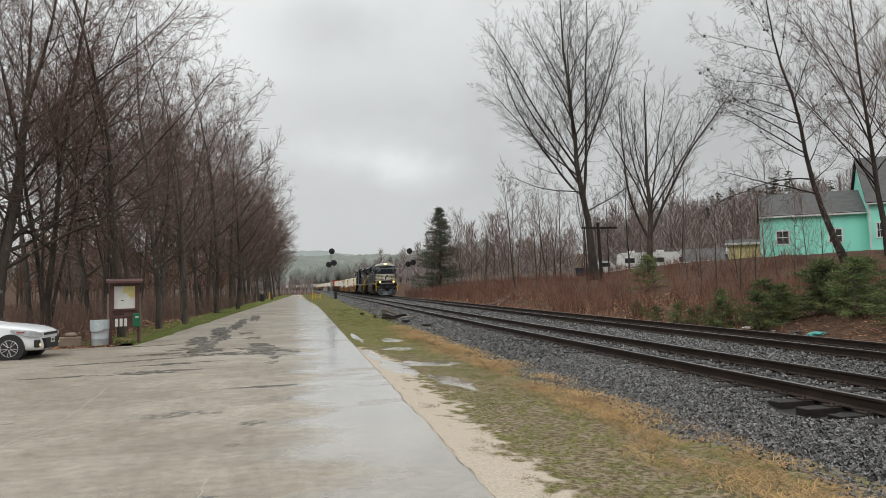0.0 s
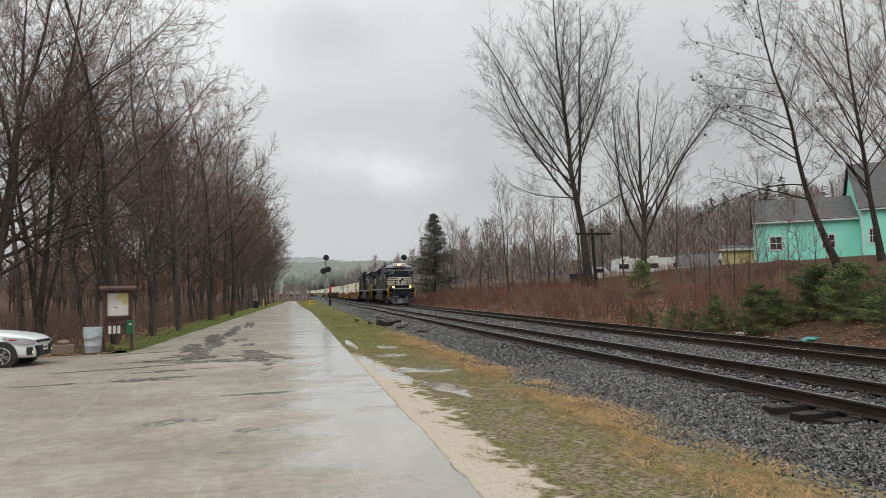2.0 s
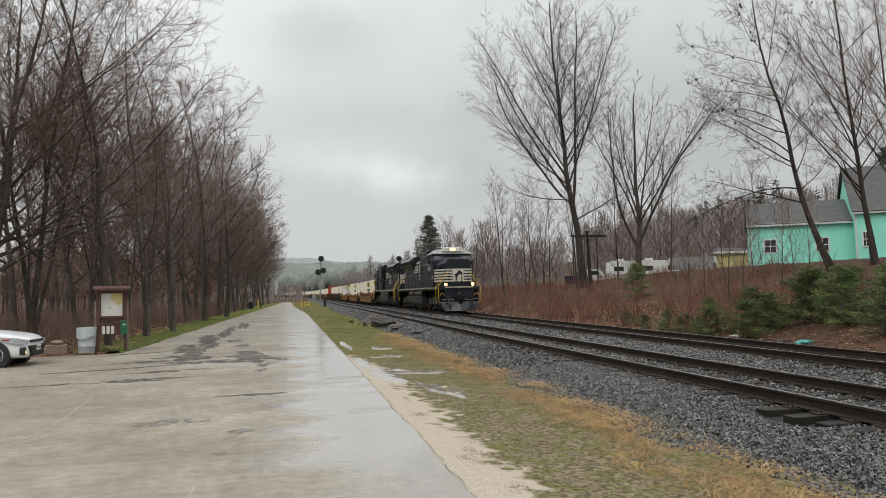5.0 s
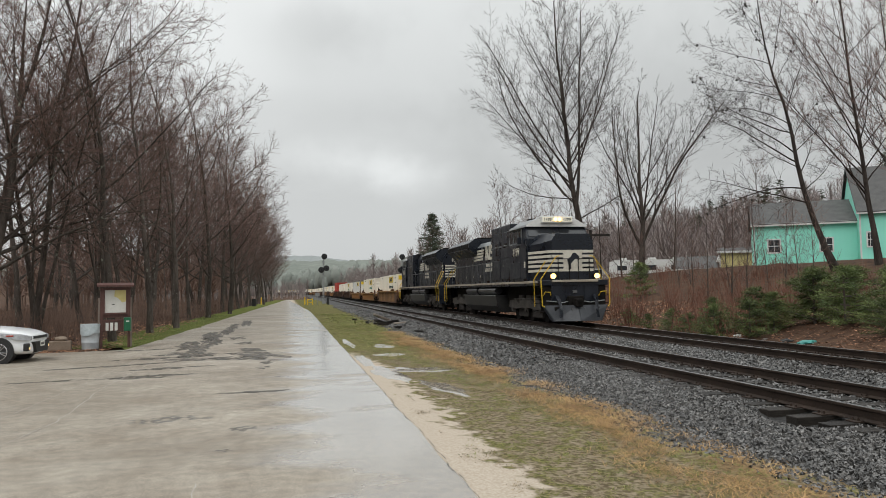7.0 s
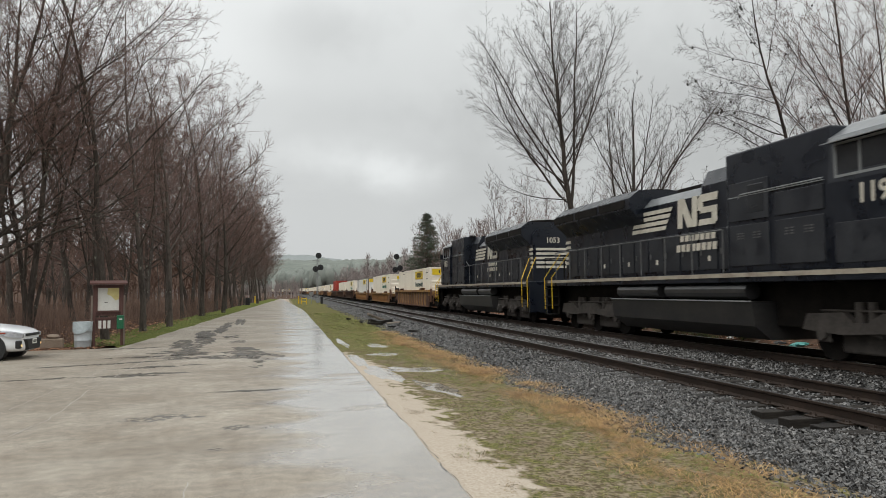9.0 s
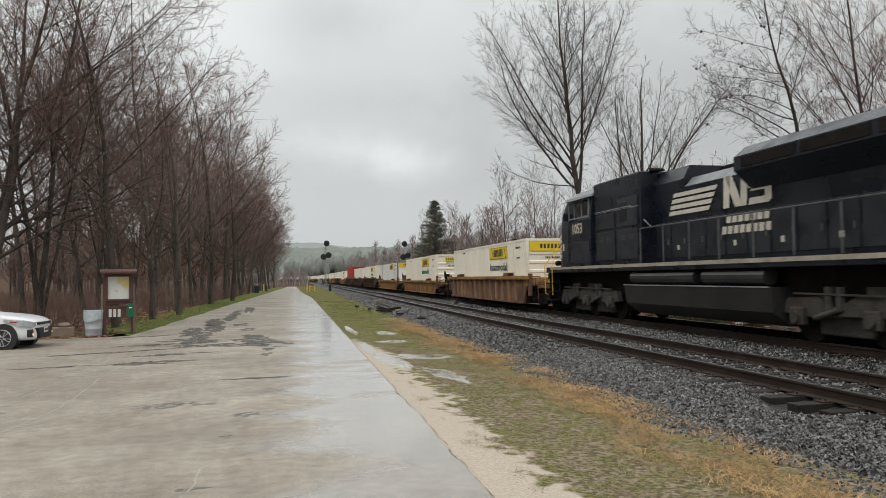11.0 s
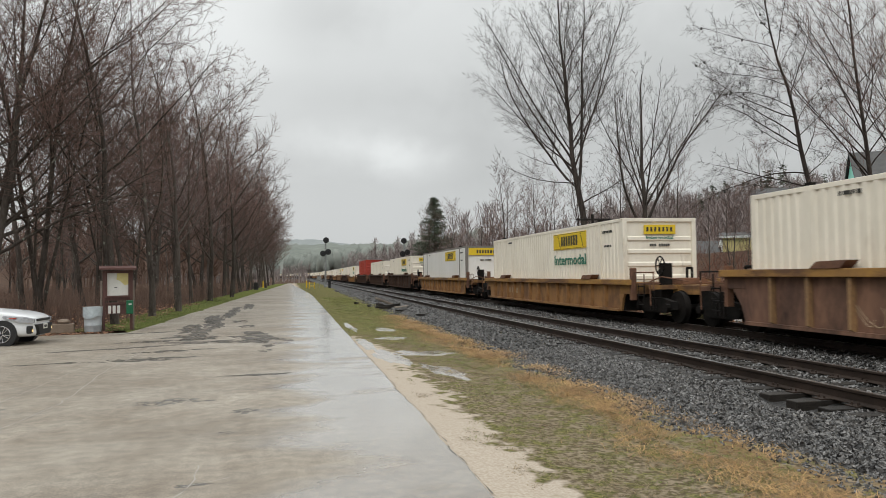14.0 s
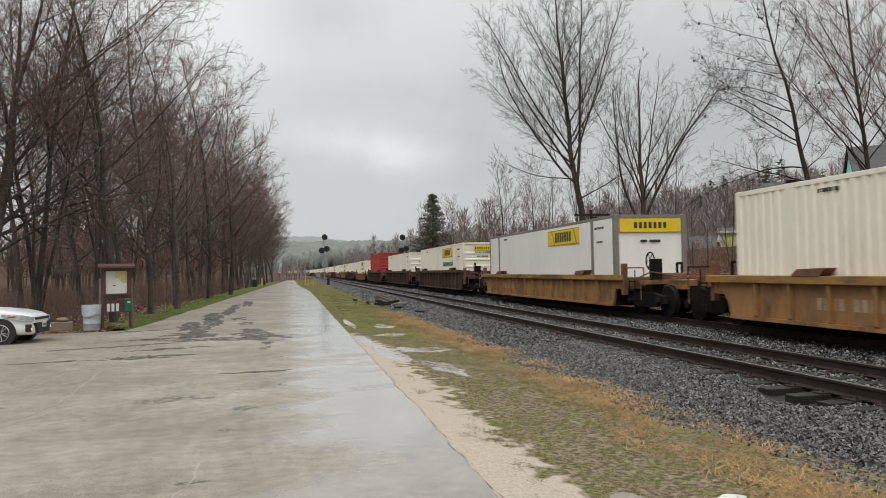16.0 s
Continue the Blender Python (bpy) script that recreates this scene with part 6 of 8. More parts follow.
brush("wood_brush", 4, spots, "under", "bare brown undergrowth below the trees", 0.5, 1.9, 8)


# far woods and hills, with haze painted into their colours
def far_wood(name, seed, spots, material, label, h, blades, reach=0.25, tilt=(0.5, 1.8), thick=0.006):
    rng = random.Random(seed)
    verts, faces = [], []
    for x, y in spots:
        z = land(x, y)
        hh = h * rng.uniform(0.6, 1.2)
        limb(verts, faces, [Vector((x, y, z)), Vector((x, y, z + hh))], [0.16, 0.03], 3)
        for _ in range(blades):
            f = rng.random() ** 0.8
            r = hh * reach * (1.1 - 0.8 * f)
            a = rng.uniform(0, 6.28)
            p = Vector((x, y, z + hh * (0.12 + 0.8 * f)))
            if reach < 0.26 and f > 0.2:
                p += Vector((rng.gauss(0, 0.3), rng.gauss(0, 0.3), 0)) * r
            e = p + Vector((math.cos(a) * r, math.sin(a) * r, rng.uniform(*tilt) * r))
            w = Vector((-math.sin(a), math.cos(a), rng.uniform(-1, 1))) * hh * thick
            b = len(verts)
            verts += [p - w, p + w, e]
            faces.append((b, b + 1, b + 2))
    return tagged(raw(name, verts, faces, material), label, "wood", kind="stuff")


rng = random.Random(12)
east = []
for i in range(620):
    yy = rng.uniform(95, 330)
    x = rng.uniform(0.42, 0.95) * yy
    if x > 44:
        east.append((x, yy))
far_wood("bare_hillside_wood", 3, east, "hazy_bare", "grey-brown leafless wood on the hillside, paled by painted haze", 12, 170, 0.25, (0.5, 1.8), 0.0042)
far_wood("hillside_pines", 4, [(x + 3, y + 2) for x, y in east[::6] if y > 150], "pine_far", "dark pines scattered over the hillside", 15, 160, 0.2, (-0.3, 0.3), 0.016)
north = [(rng.uniform(-190, 190), rng.uniform(480, 640)) for _ in range(1900)]
def crown_wood(name, seed, spots, material, label, h):
    """A far wood seen as a mass of uneven crowns, each lumpy and of its own height."""
    rng = random.Random(seed)
    bm = B()
    bmesh.ops.create_icosphere(bm, subdivisions=2, radius=1.0)
    ball = [v.co.copy() for v in bm.verts]
    tris = [[v.index for v in f.verts] for f in bm.faces]
    bm.free()
    verts, faces = [], []
    for x, y in spots:
        z, hh = land(x, y), h * rng.uniform(0.6, 1.2)
        r, k = hh * rng.uniform(0.22, 0.36), rng.uniform(0, 90)
        b = len(verts)
        for p in ball:
            g = 1 + 0.3 * noise.noise(p * 2.2 + Vector((k, 0, 0))) + 0.5 * noise.noise(p * 7.3 + Vector((0, k, 0)))
            taper = 1.0 - 0.3 * max(0.0, p.z)
            verts.append((x + p.x * r * g * taper, y + p.y * r * g * taper, z + hh * 0.55 + p.z * hh * 0.48 * g))
        faces += [[b + i for i in t] for t in tris]
    return tagged(raw(name, verts, faces, material, smooth=True), label, "wood", kind="stuff")


crown_wood("valley_wood", 6, [p for p in north if abs(p[0] - track_x(p[1])) > 14 and -60 < p[0] < 130][:480], "hazy_green", "grey-green wood across the valley, paled by painted haze", 15)
side = [(rng.uniform(14, 60) + 0.0105 * yy, yy) for yy in [rng.uniform(118, 420) for _ in range(260)]]
far_wood("trackside_wood", 7, [(x + 10, y) for x, y in side], "hazy_bare", "leafless wood along the far line, paled by painted haze", 11, 110)
west = [(rng.uniform(-60, -14), rng.uniform(110, 330)) for _ in range(260)] + [(rng.uniform(-70, -45), rng.uniform(10, 120)) for _ in range(220)]
far_wood("west_wood", 8, west, "under", "leafless wood behind the roadside trees", 13, 80, 0.25, (0.4, 1.8), 0.008)


def ridge(name, dist, height, x0, x1, seed, material, label):
    verts, faces = [], []
    n = 320
    for i in range(n + 1):
        x = x0 + (x1 - x0) * i / n
        t = i / n
        h = height(t) * (1 + 0.10 * noise.noise((t * 9, seed, 0)) + 0.05 * noise.noise((t * 60, seed, 1)) + (0.07 if dist < 1000 else 0.03) * noise.noise((t * 260, seed, 2)))
        verts += [(x, dist, -5), (x, dist + 60, h * 0.55), (x, dist + 200, h)]
    for i in range(n):
        a = i * 3
        faces += [(a, a + 3, a + 4, a + 1), (a + 1, a + 4, a + 5, a + 2)]
    return tagged(raw(name, verts, faces, material, smooth=True), label, kind="structure")


brushy = [(rng.uniform(-60, 6), rng.uniform(185, 340)) for _ in range(220)]
far_wood("valley_brush", 9, brushy, "hazy_bare", "brown brush in the valley bottom, paled by painted haze", 5, 60, 0.4)
# the rise and the hill are paled as well, to stand for mist
M["hazy_rise"] = islands(mat("hazy_wooded_rise", (0.15, 0.165, 0.145), (0.21, 0.225, 0.2), rough=0.9, scale=0.06, fine=0.5, spec=0.05), 0.95, 1.05)
ridge("backdrop_wood", 610, lambda t: 31 + 6 * math.exp(-((t - 0.5) / 0.12) ** 2), -500, 500, 4.0, "hazy_rise", "dim grey-green wooded rise across the valley, haze in its colour")
ridge("backdrop_hill", 1150, lambda t: 26 + 42 * math.exp(-((t - 0.505) / 0.1) ** 2), -900, 900, 1.0, "misty_hill", "wooded hill in the distance, its mist painted as pale colour")


# ---- things on the railway's far side ----
def wing(name_parent, x0, w, depth, eave, ridge_h, y0, wins, skin, roofmat):
    pitch = 0.15
    board = bpy.data.meshes.new("clapboard")
    board.from_pydata([(0, -0.026, 0), (w, -0.026, 0), (w, -0.006, pitch), (0, -0.006, pitch), (0, 0, 0), (w, 0, 0), (w, 0, pitch), (0, 0, pitch)], [], [(0, 1, 2, 3), (4, 5, 1, 0), (3, 2, 6, 7), (0, 3, 7, 4), (1, 5, 6, 2)])
    board.materials.append(M[skin])
    for i in range(int((eave - 0.25) / pitch)):
        ob = new("clapboard", board)
        ob.parent = name_parent
        ob.location = (x0, y0, 0.25 + i * pitch)
    bm = B()
    box(bm, x0, x0 + w, y0, y0 + depth, -0.6, eave)
    prism(bm, [(y0, eave), (y0 + depth, eave), (y0 + depth / 2, ridge_h - 0.1)], x0, x0 + w)
    part("wall_block", bm, skin, name_parent)
    bm = B()
    for a, b in ((y0 - 0.3, y0 + depth / 2), (y0 + depth + 0.3, y0 + depth / 2)):
        za = eave - 0.15
        quad(bm, [(x0 - 0.2, a, za), (x0 + w + 0.2, a, za), (x0 + w + 0.2, b, ridge_h), (x0 - 0.2, b, ridge_h)][:: 1 if a < b else -1], 0.12)
    part("roof", bm, roofmat, name_parent, "grey shingled roof")
    bm = B()
    box(bm, x0 - 0.22, x0 + w + 0.22, y0 - 0.33, y0 - 0.27, eave - 0.22, eave - 0.02)
    for a in (x0 - 0.02, x0 + w - 0.1):
        box(bm, a, a + 0.12, y0 - 0.035, y0, 0.2, eave)
    part("trim", bm, "white", name_parent)
    for wx, wz, ww, wh in wins:
        window_parent = name_parent
        win_bm_x = x0 + wx
        f2 = B()
        for a, b, c, d in ((win_bm_x - 0.1, win_bm_x, wz - 0.1, wz + wh + 0.1), (win_bm_x + ww, win_bm_x + ww + 0.1, wz - 0.1, wz + wh + 0.1), (win_bm_x, win_bm_x + ww, wz + wh, wz + wh + 0.1), (win_bm_x, win_bm_x + ww, wz - 0.1, wz), (win_bm_x, win_bm_x + ww, wz + wh / 2 - 0.025, wz + wh / 2 + 0.025), (win_bm_x + ww / 2 - 0.015, win_bm_x + ww / 2 + 0.015, wz, wz + wh)):
            box(f2, a, b, y0 - 0.08, y0, c, d)
        win = part("window", f2, "white", window_parent, "white framed sash window")
        part("pane", box(B(), win_bm_x, win_bm_x + ww, y0 - 0.05, y0 - 0.035, wz, wz + wh), "glass", win)


mint = thing("mint_house", "mint green clapboard house with grey shingled roof", "house", pose(35.9, 52.0, 3.05, 0, 0, -33))
wing(mint, 0.0, 8.0, 7.0, 3.45, 5.3, 0.0, [(1.05, 1.2, 0.8, 0.95), (4.7, 1.2, 0.8, 0.95)], "mint", "shingle")
wing(mint, 7.2, 10.5, 9.0, 4.0, 7.8, -1.2, [(0.5, 1.4, 0.3, 1.0), (4.2, 1.4, 0.9, 1.3), (7.0, 1.4, 0.9, 1.3)], "mint", "shingle")

cabin = thing("yellow_shed", "small pale yellow shed with a flat dark roof", "shed", pose(39.5, 62.5, 2.85, 0, 0, -32))
wing(cabin, 0.0, 3.2, 3.5, 2.1, 2.35, 0.0, [], "pale_yellow", "shingle")

cottage = thing("brown_cottage", "low brown cottage with grey roof and white gable", "house", pose(45.0, 80, 1.9, 0, 0, -28))
wing(cottage, 0.0, 7.5, 6.0, 1.9, 3.3, 0.0, [(1.0, 0.7, 1.0, 0.8), (4.6, 0.6, 1.2, 0.9)], "cottage_brown", "shingle")
part("gable", prism(B(), [(4.4, 2.6), (5.5, 2.6), (4.95, 4.1)], -0.3, 1.5, "y"), "white", cottage, "white dormer gable")


def camper():
    c = thing("travel_trailer", "long white travel trailer with roof vents", "caravan", pose(40.0, 88.0, 2.15, 0, 0, -22))
    bm = B()
    loft(bm, [(-0.0, [(0.3, 0.7), (0.0, 1.2), (0.1, 2.8), (0.5, 3.0), (9.6, 3.0), (9.9, 2.7), (9.9, 0.8), (9.7, 0.7)]), (2.4, [(0.3, 0.7), (0.0, 1.2), (0.1, 2.8), (0.5, 3.0), (9.6, 3.0), (9.9, 2.7), (9.9, 0.8), (9.7, 0.7)])])
    part("body", bm, "white", c)
    for x0, x1 in ((1.0, 2.2), (4.6, 5.8), (7.6, 8.8)):
        part("window", box(B(), x0, x1, -0.02, 0.01, 1.7, 2.3, 0.006), "glass", c)
    part("door", box(B(), 3.2, 3.9, -0.02, 0.01, 0.8, 2.6, 0.006), "silver", c)
    part("stripe", box(B(), 0.3, 9.7, -0.012, 0.004, 1.1, 1.25), "postgrey", c)
    for x0 in (1.4, 5.0, 8.0):
        part("roof_vent", box(B(), x0, x0 + 0.9, 0.8, 1.6, 3.0, 3.28, 0.05), "white", c)
    for x in (5.2, 6.1):
        part("wheel", rod(B(), (x, -0.02, 0.36), (x, 0.25, 0.36), 0.36, n=16), "grime", c)
    bm = B()
    for x in (1.0, 8.8):
        box(bm, x, x + 0.12, 0.3, 0.42, -0.4, 0.75)
        box(bm, x, x + 0.12, 1.9, 2.02, -0.4, 0.75)
    part("jack", bm, "grime", c)
    return c


camper()


def pickup():
    c = thing("pickup_truck", "white pickup truck parked on the bank", "truck", pose(36.4, 86.0, 2.1, 0, 0, -20))
    bm = B()
    prism(bm, [(0.0, 0.45), (0.0, 1.7), (0.3, 1.95), (1.6, 1.98), (2.3, 1.3), (3.6, 1.15), (3.7, 0.45)], 0.0, 1.9, "y")
    bm.transform(Matrix.Translation((0, 0, 0)))
    part("body", bm, "white", c)
    part("window", box(B(), 0.4, 1.6, -0.01, 0.02, 1.3, 1.8), "glass", c)
    for x in (0.6, 2.9):
        for y0 in (-0.02, 1.7):
            part("wheel", rod(B(), (x, y0, 0.38), (x, y0 + 0.22, 0.38), 0.38, n=16), "grime", c)
    return c


pickup()
dump = thing("dumpster", "dark blue steel dumpster beside the truck", "dumpster", pose(33.0, 84.5, 1.8, 0, 0, -20))
bm = B()
loft(bm, [(0, [(0.2, 0.1), (0, 1.5), (2.3, 1.5), (2.1, 0.1)]), (1.8, [(0.2, 0.1), (0, 1.5), (2.3, 1.5), (2.1, 0.1)])])
part("bin", bm, "navy", dump)
for x in (0.5, 1.1, 1.7):
    part("rib", box(B(), x, x + 0.1, -0.06, 0.0, 0.1, 1.5), "navy", dump)


# telegraph pole
tp = thing("telegraph_pole", "weathered wooden telegraph pole with one crossarm", "pole", pose(25.7, 59.6, land(25.7, 59.6) - 0.85))
part("pole", rod(B(), (0, 0, -0.2), (-0.25, 0, 6.0), 0.17, 0.13, n=10), "tie", tp)
part("crossarm", box(B(), -1.75, 1.5, -0.07, 0.07, 5.46, 5.64, 0.01), "tie", tp)
for x in (-1.5, -1.0, -0.6, 0.3, 0.8, 1.3):
    part("insulator", rod(B(), (x, 0, 5.62), (x, 0, 5.75), 0.035, 0.025, n=8), "glass", tp)
bm = B()
rod(bm, (-0.7, 0.05, 5.5), (-0.2, 0.05, 4.9), 0.03, n=6)
rod(bm, (0.25, 0.05, 5.5), (-0.2, 0.05, 4.9), 0.03, n=6)
part("brace", bm, "tie", tp)


def signal(name, x, y, side, label):
    s = thing(name, label, "railway signal", pose(x, y, bed(x, y)), "pair of signals")
    part("mast", rod(B(), (0, 0, -0.1), (0, 0, 7.3), 0.075, 0.06, n=10), "silver", s)
    part("base", box(B(), -0.25, 0.25, -0.25, 0.25, -0.25, 0.35, 0.03), "silver", s)
    for dx, z in ((-0.12 * side, 7.25), (-0.35, 5.2), (0.42, 5.45)):
        h = part("signal_head", rod(B(), (dx, -0.3, z), (dx, 0.1, z), 0.16, n=12), "signal", s, "black signal head")
        part("target", rod(B(), (dx, -0.16, z), (dx, -0.12, z), 0.45, n=24), "signal", h, "round black signal target")
        part("lens", rod(B(), (dx, -0.34, z), (dx, -0.3, z), 0.1, n=12), "glass", h)
    bm = B()
    box(bm, -0.9 * (1 if side < 0 else 0.2), 0.3, -0.04, 0.04, 6.52, 6.58)
    box(bm, -0.4, 0.45, -0.04, 0.04, 5.28, 5.36)
    part("bracket", bm, "silver", s)
    bm = B()
    for dx in (-0.18, 0.18):
        rod(bm, (dx, 0.12, 0.2), (dx, 0.12, 6.6), 0.02, n=5)
    for i in range(20):
        rod(bm, (-0.18, 0.12, 0.4 + i * 0.32), (0.18, 0.12, 0.4 + i * 0.32), 0.014, n=5)
    part("ladder", bm, "silver", s)
    return s


signal("railway_signal", 5.3, 115, -1, "tall mast signal with three round black targets by the road")
signal("railway_signal", 17.6, 115, 1, "tall mast signal with three round black targets by the brush")


def cabinet(name, x, y, w, d, h, material, label):
    c = thing(name, label, "cabinet", pose(x, y, land(x, y)))
    b = part("body", box(B(), -w / 2, w / 2, -d / 2, d / 2, -0.1, h, 0.02), material, c)
    part("roof", box(B(), -w / 2 - 0.05, w / 2 + 0.05, -d / 2 - 0.05, d / 2 + 0.05, h, h + 0.06, 0.01), material, c)
    part("door", box(B(), -w / 2 + 0.06, w / 2 - 0.06, -d / 2 - 0.02, -d / 2, 0.1, h - 0.1, 0.006), material, c)
    part("handle", box(B(), w / 2 - 0.2, w / 2 - 0.17, -d / 2 - 0.05, -d / 2 - 0.02, h * 0.45, h * 0.6), "grime", c)
    return c


cabinet("relay_cabinet", 18.4, 114.5, 0.75, 0.6, 2.0, "silver", "grey steel relay cabinet beside the signal mast")
cabinet("relay_cabinet", 5.5, 107, 0.35, 0.35, 0.95, "signal", "small black steel trackside cabinet")

# loose branches and logs
for i, (x, y, L, a, up) in enumerate(((15.7, 60, 3.5, 30, 0.5), (15.9, 61, 4.2, 22, 0.9), (16.1, 60.4, 3.8, 40, 0.7), (15.8, 62, 4.5, 28, 0.4))):
    bm = B()
    p = Vector((0, 0, 0.05))
    q = Vector((L * math.cos(radians(a)), L * math.sin(radians(a)), up))
    mid = p.lerp(q, 0.5) + Vector((0.1, 0.05, 0.08))
    rod(bm, p, mid, 0.05, 0.04, n=6)
    rod(bm, mid, q, 0.04, 0.02, n=6)
    rod(bm, mid, mid + Vector((0.5, 0.3, 0.5)), 0.02, 0.008, n=5)
    ob = part("fallen_branch", bm, "twig")
    ob.matrix_basis = pose(x, y, land(x, y) + 0.05)
    tagged(ob, "bare fallen branch lying in the brush", "branch", "fallen branches")

for x, y, s, mname, lab in ((16.2, 24.6, 0.16, "white", "crumpled white plastic litter on the bank"), (16.2, 20.9, 0.22, "teal", "crumpled teal tarpaulin on the bank foot"), (16.2, 23.0, 0.1, "white", "small white plastic litter on the bank foot"), (16.2, 21.9, 0.16, "signal", "black plastic litter on the bank foot"), (3.3, 5.15, 0.09, "white", "flat white paper litter on the mud")):
    bm = B()
    bmesh.ops.create_icosphere(bm, subdivisions=3, radius=s)
    for v in bm.verts:
        k = 1 + 0.45 * noise.noise(v.co * (5 / s * 0.35) + Vector((x, y, 0)))
        v.co = Vector((v.co.x * k * 1.3, v.co.y * k, max(v.co.z, -s * 0.2) * k * (0.5 if s > 0.1 else 0.15)))
    ob = part("litter", bm, mname)
    ob.matrix_basis = pose(x, y, land(x, y) + s * 0.12)
    tagged(ob, lab, "litter", "litter along the line")

# ---- things along the road ----
# pile of broken sleepers on the ballast edge
for i, (x, y, z, rx, rz, L, w) in enumerate(((4.75, 38.3, 0.06, 9, 62, 1.9, 0.08), (5.15, 38.8, 0.05, -7, 20, 1.1, 0.09), (4.2, 40.5, 0.0, 5, 80, 0.7, 0.07), (4.95, 39.2, 0.24, 16, 44, 1.7, 0.07), (3.9, 45, 0.0, 3, 75, 0.8, 0.07), (5.3, 39.6, 0.1, -14, 118, 1.0, 0.06), (4.6, 37.6, 0.02, 4, 10, 0.8, 0.06), (5.6, 38.0, 0.03, 6, 150, 0.7, 0.05), (5.0, 34.5, 0.0, 3, 40, 0.5, 0.05), (5.3, 30.5, 0.0, 3, 15, 0.45, 0.05))):
    bm = box(B(), -L / 2, L / 2, -w, w, -w * 0.8, w * 0.8, 0.015)
    for v in bm.verts:
        v.co += Vector((0.05, 0.02, 0.012)) * noise.noise(v.co * 9 + Vector((i, 0, 0)))
    ob = part("old_sleeper", bm, "weathered" if i in (3, 5, 7) else "tie")
    ob.matrix_basis = pose(x, y, z + 0.02, 0, rx, rz)
    tagged(ob, "broken discarded wooden sleeper at the ballast edge", "sleeper", "discarded sleepers")


def kiosk():
    k = thing("notice_board", "brown timber notice board with a faded map", "notice board", pose(-5.45, 25.55, 0.0, 0, 0, 14))
    for x in (-0.52, 0.52):
        part("post", box(B(), x - 0.05, x + 0.05, -0.05, 0.05, -0.2, 1.95, 0.008), "brown", k)
        part("side_brace", box(B(), x * 1.18 - 0.035, x * 1.18 + 0.035, 0.1, 0.17, -0.15, 1.62, 0.006), "weathered", k)
    bm = B()
    prism(bm, [(-0.32, 1.98), (0.3, 1.98), (0.3, 2.01), (0.0, 2.1), (-0.32, 2.01)], -0.7, 0.7)
    part("roof", bm, "brown", k, "small pitched roof")
    part("roof_edge", box(B(), -0.7, 0.7, -0.335, -0.32, 1.965, 2.02), "brown", k)
    part("back_board", box(B(), -0.47, 0.47, 0.0, 0.04, 0.98, 1.95), "brown", k)
    bm = B()
    for a, b, c, d in ((-0.47, 0.47, 1.86, 1.93), (-0.47, 0.47, 1.08, 1.14), (-0.47, -0.4, 1.14, 1.86), (0.4, 0.47, 1.14, 1.86)):
        box(bm, a, b, -0.06, 0.0, c, d)
    part("frame", bm, "brown", k)
    p = part("map_sheet", box(B(), -0.4, 0.4, -0.012, 0.0, 1.14, 1.86), "paper", k, "faded white map")
    bm = B()
    prism(bm, [(-0.02, 1.86), (0.4, 1.86), (0.4, 1.5), (0.26, 1.46), (0.1, 1.6), (-0.05, 1.66)], -0.018, -0.013, "y")
    part("map_patch", bm, "map_yellow", p, "pale yellow map area")
    part("map_bar", box(B(), -0.14, -0.02, -0.017, -0.012, 1.39, 1.41), "ink", p)
    part("lower_rail", box(B(), -0.47, 0.32, -0.04, 0.02, 0.86, 0.92), "brown", k)
    lb = part("leaflet_board", box(B(), -0.45, 0.3, -0.01, 0.03, 0.55, 0.86), "brown", k)
    for i in range(3):
        part("leaflet", box(B(), -0.36 + i * 0.17, -0.25 + i * 0.17, -0.03, -0.01, 0.57, 0.82), "paper", lb)
    g = part("dispenser_box", box(B(), 0.32, 0.58, -0.2, 0.02, 0.55, 0.98, 0.015), "green_box", k, "green painted dispenser box")
    part("label_bar", box(B(), 0.4, 0.52, -0.205, -0.2, 0.84, 0.88), "paper", g)
    for ob in k.children_recursive:
        ob.data.transform(Matrix.Diagonal((0.78, 1, 1, 1)))
    return k


kiosk()

can = thing("litter_bin", "galvanised ribbed litter bin with a plastic liner", "bin", pose(-6.14, 25.35, 0.0))
bm = B()
prof = [(0.235, 0.0), (0.245, 0.03), (0.25, 0.2), (0.258, 0.21), (0.258, 0.23), (0.255, 0.24), (0.265, 0.5), (0.275, 0.51), (0.275, 0.53), (0.27, 0.54), (0.285, 0.78), (0.297, 0.785), (0.297, 0.8), (0.28, 0.8), (0.22, 0.1)]
n = 28
rings = [[bm.verts.new((r * math.cos(2 * math.pi * i / n), r * math.sin(2 * math.pi * i / n), z)) for i in range(n)] for r, z in prof]
for a, b in zip(rings, rings[1:]):
    for i in range(n):
        bm.faces.new((a[i], a[(i + 1) % n], b[(i + 1) % n], b[i]))
bm.faces.new(rings[0][::-1]); bm.faces.new(rings[-1])
part("body", bm, "zinc", can, smooth=True)
bm = B()
for i in range(18):
    a0, a1 = -2.9 + i * 0.15, -2.9 + (i + 1) * 0.15
    za = 0.56 - 0.13 * math.sin(math.pi * i / 18) + 0.18 * (i / 18) ** 2
    zb = 0.56 - 0.13 * math.sin(math.pi * (i + 1) / 18) + 0.18 * ((i + 1) / 18) ** 2
    r = 0.292
    quad(bm, [(r * math.cos(a0), r * math.sin(a0), za - 0.03), (r * math.cos(a1), r * math.sin(a1), zb - 0.03), (r * math.cos(a1), r * math.sin(a1), 0.8), (r * math.cos(a0), r * math.sin(a0), 0.8)], 0.006)
part("liner", bm, "film", can, "translucent white liner hanging over the rim")

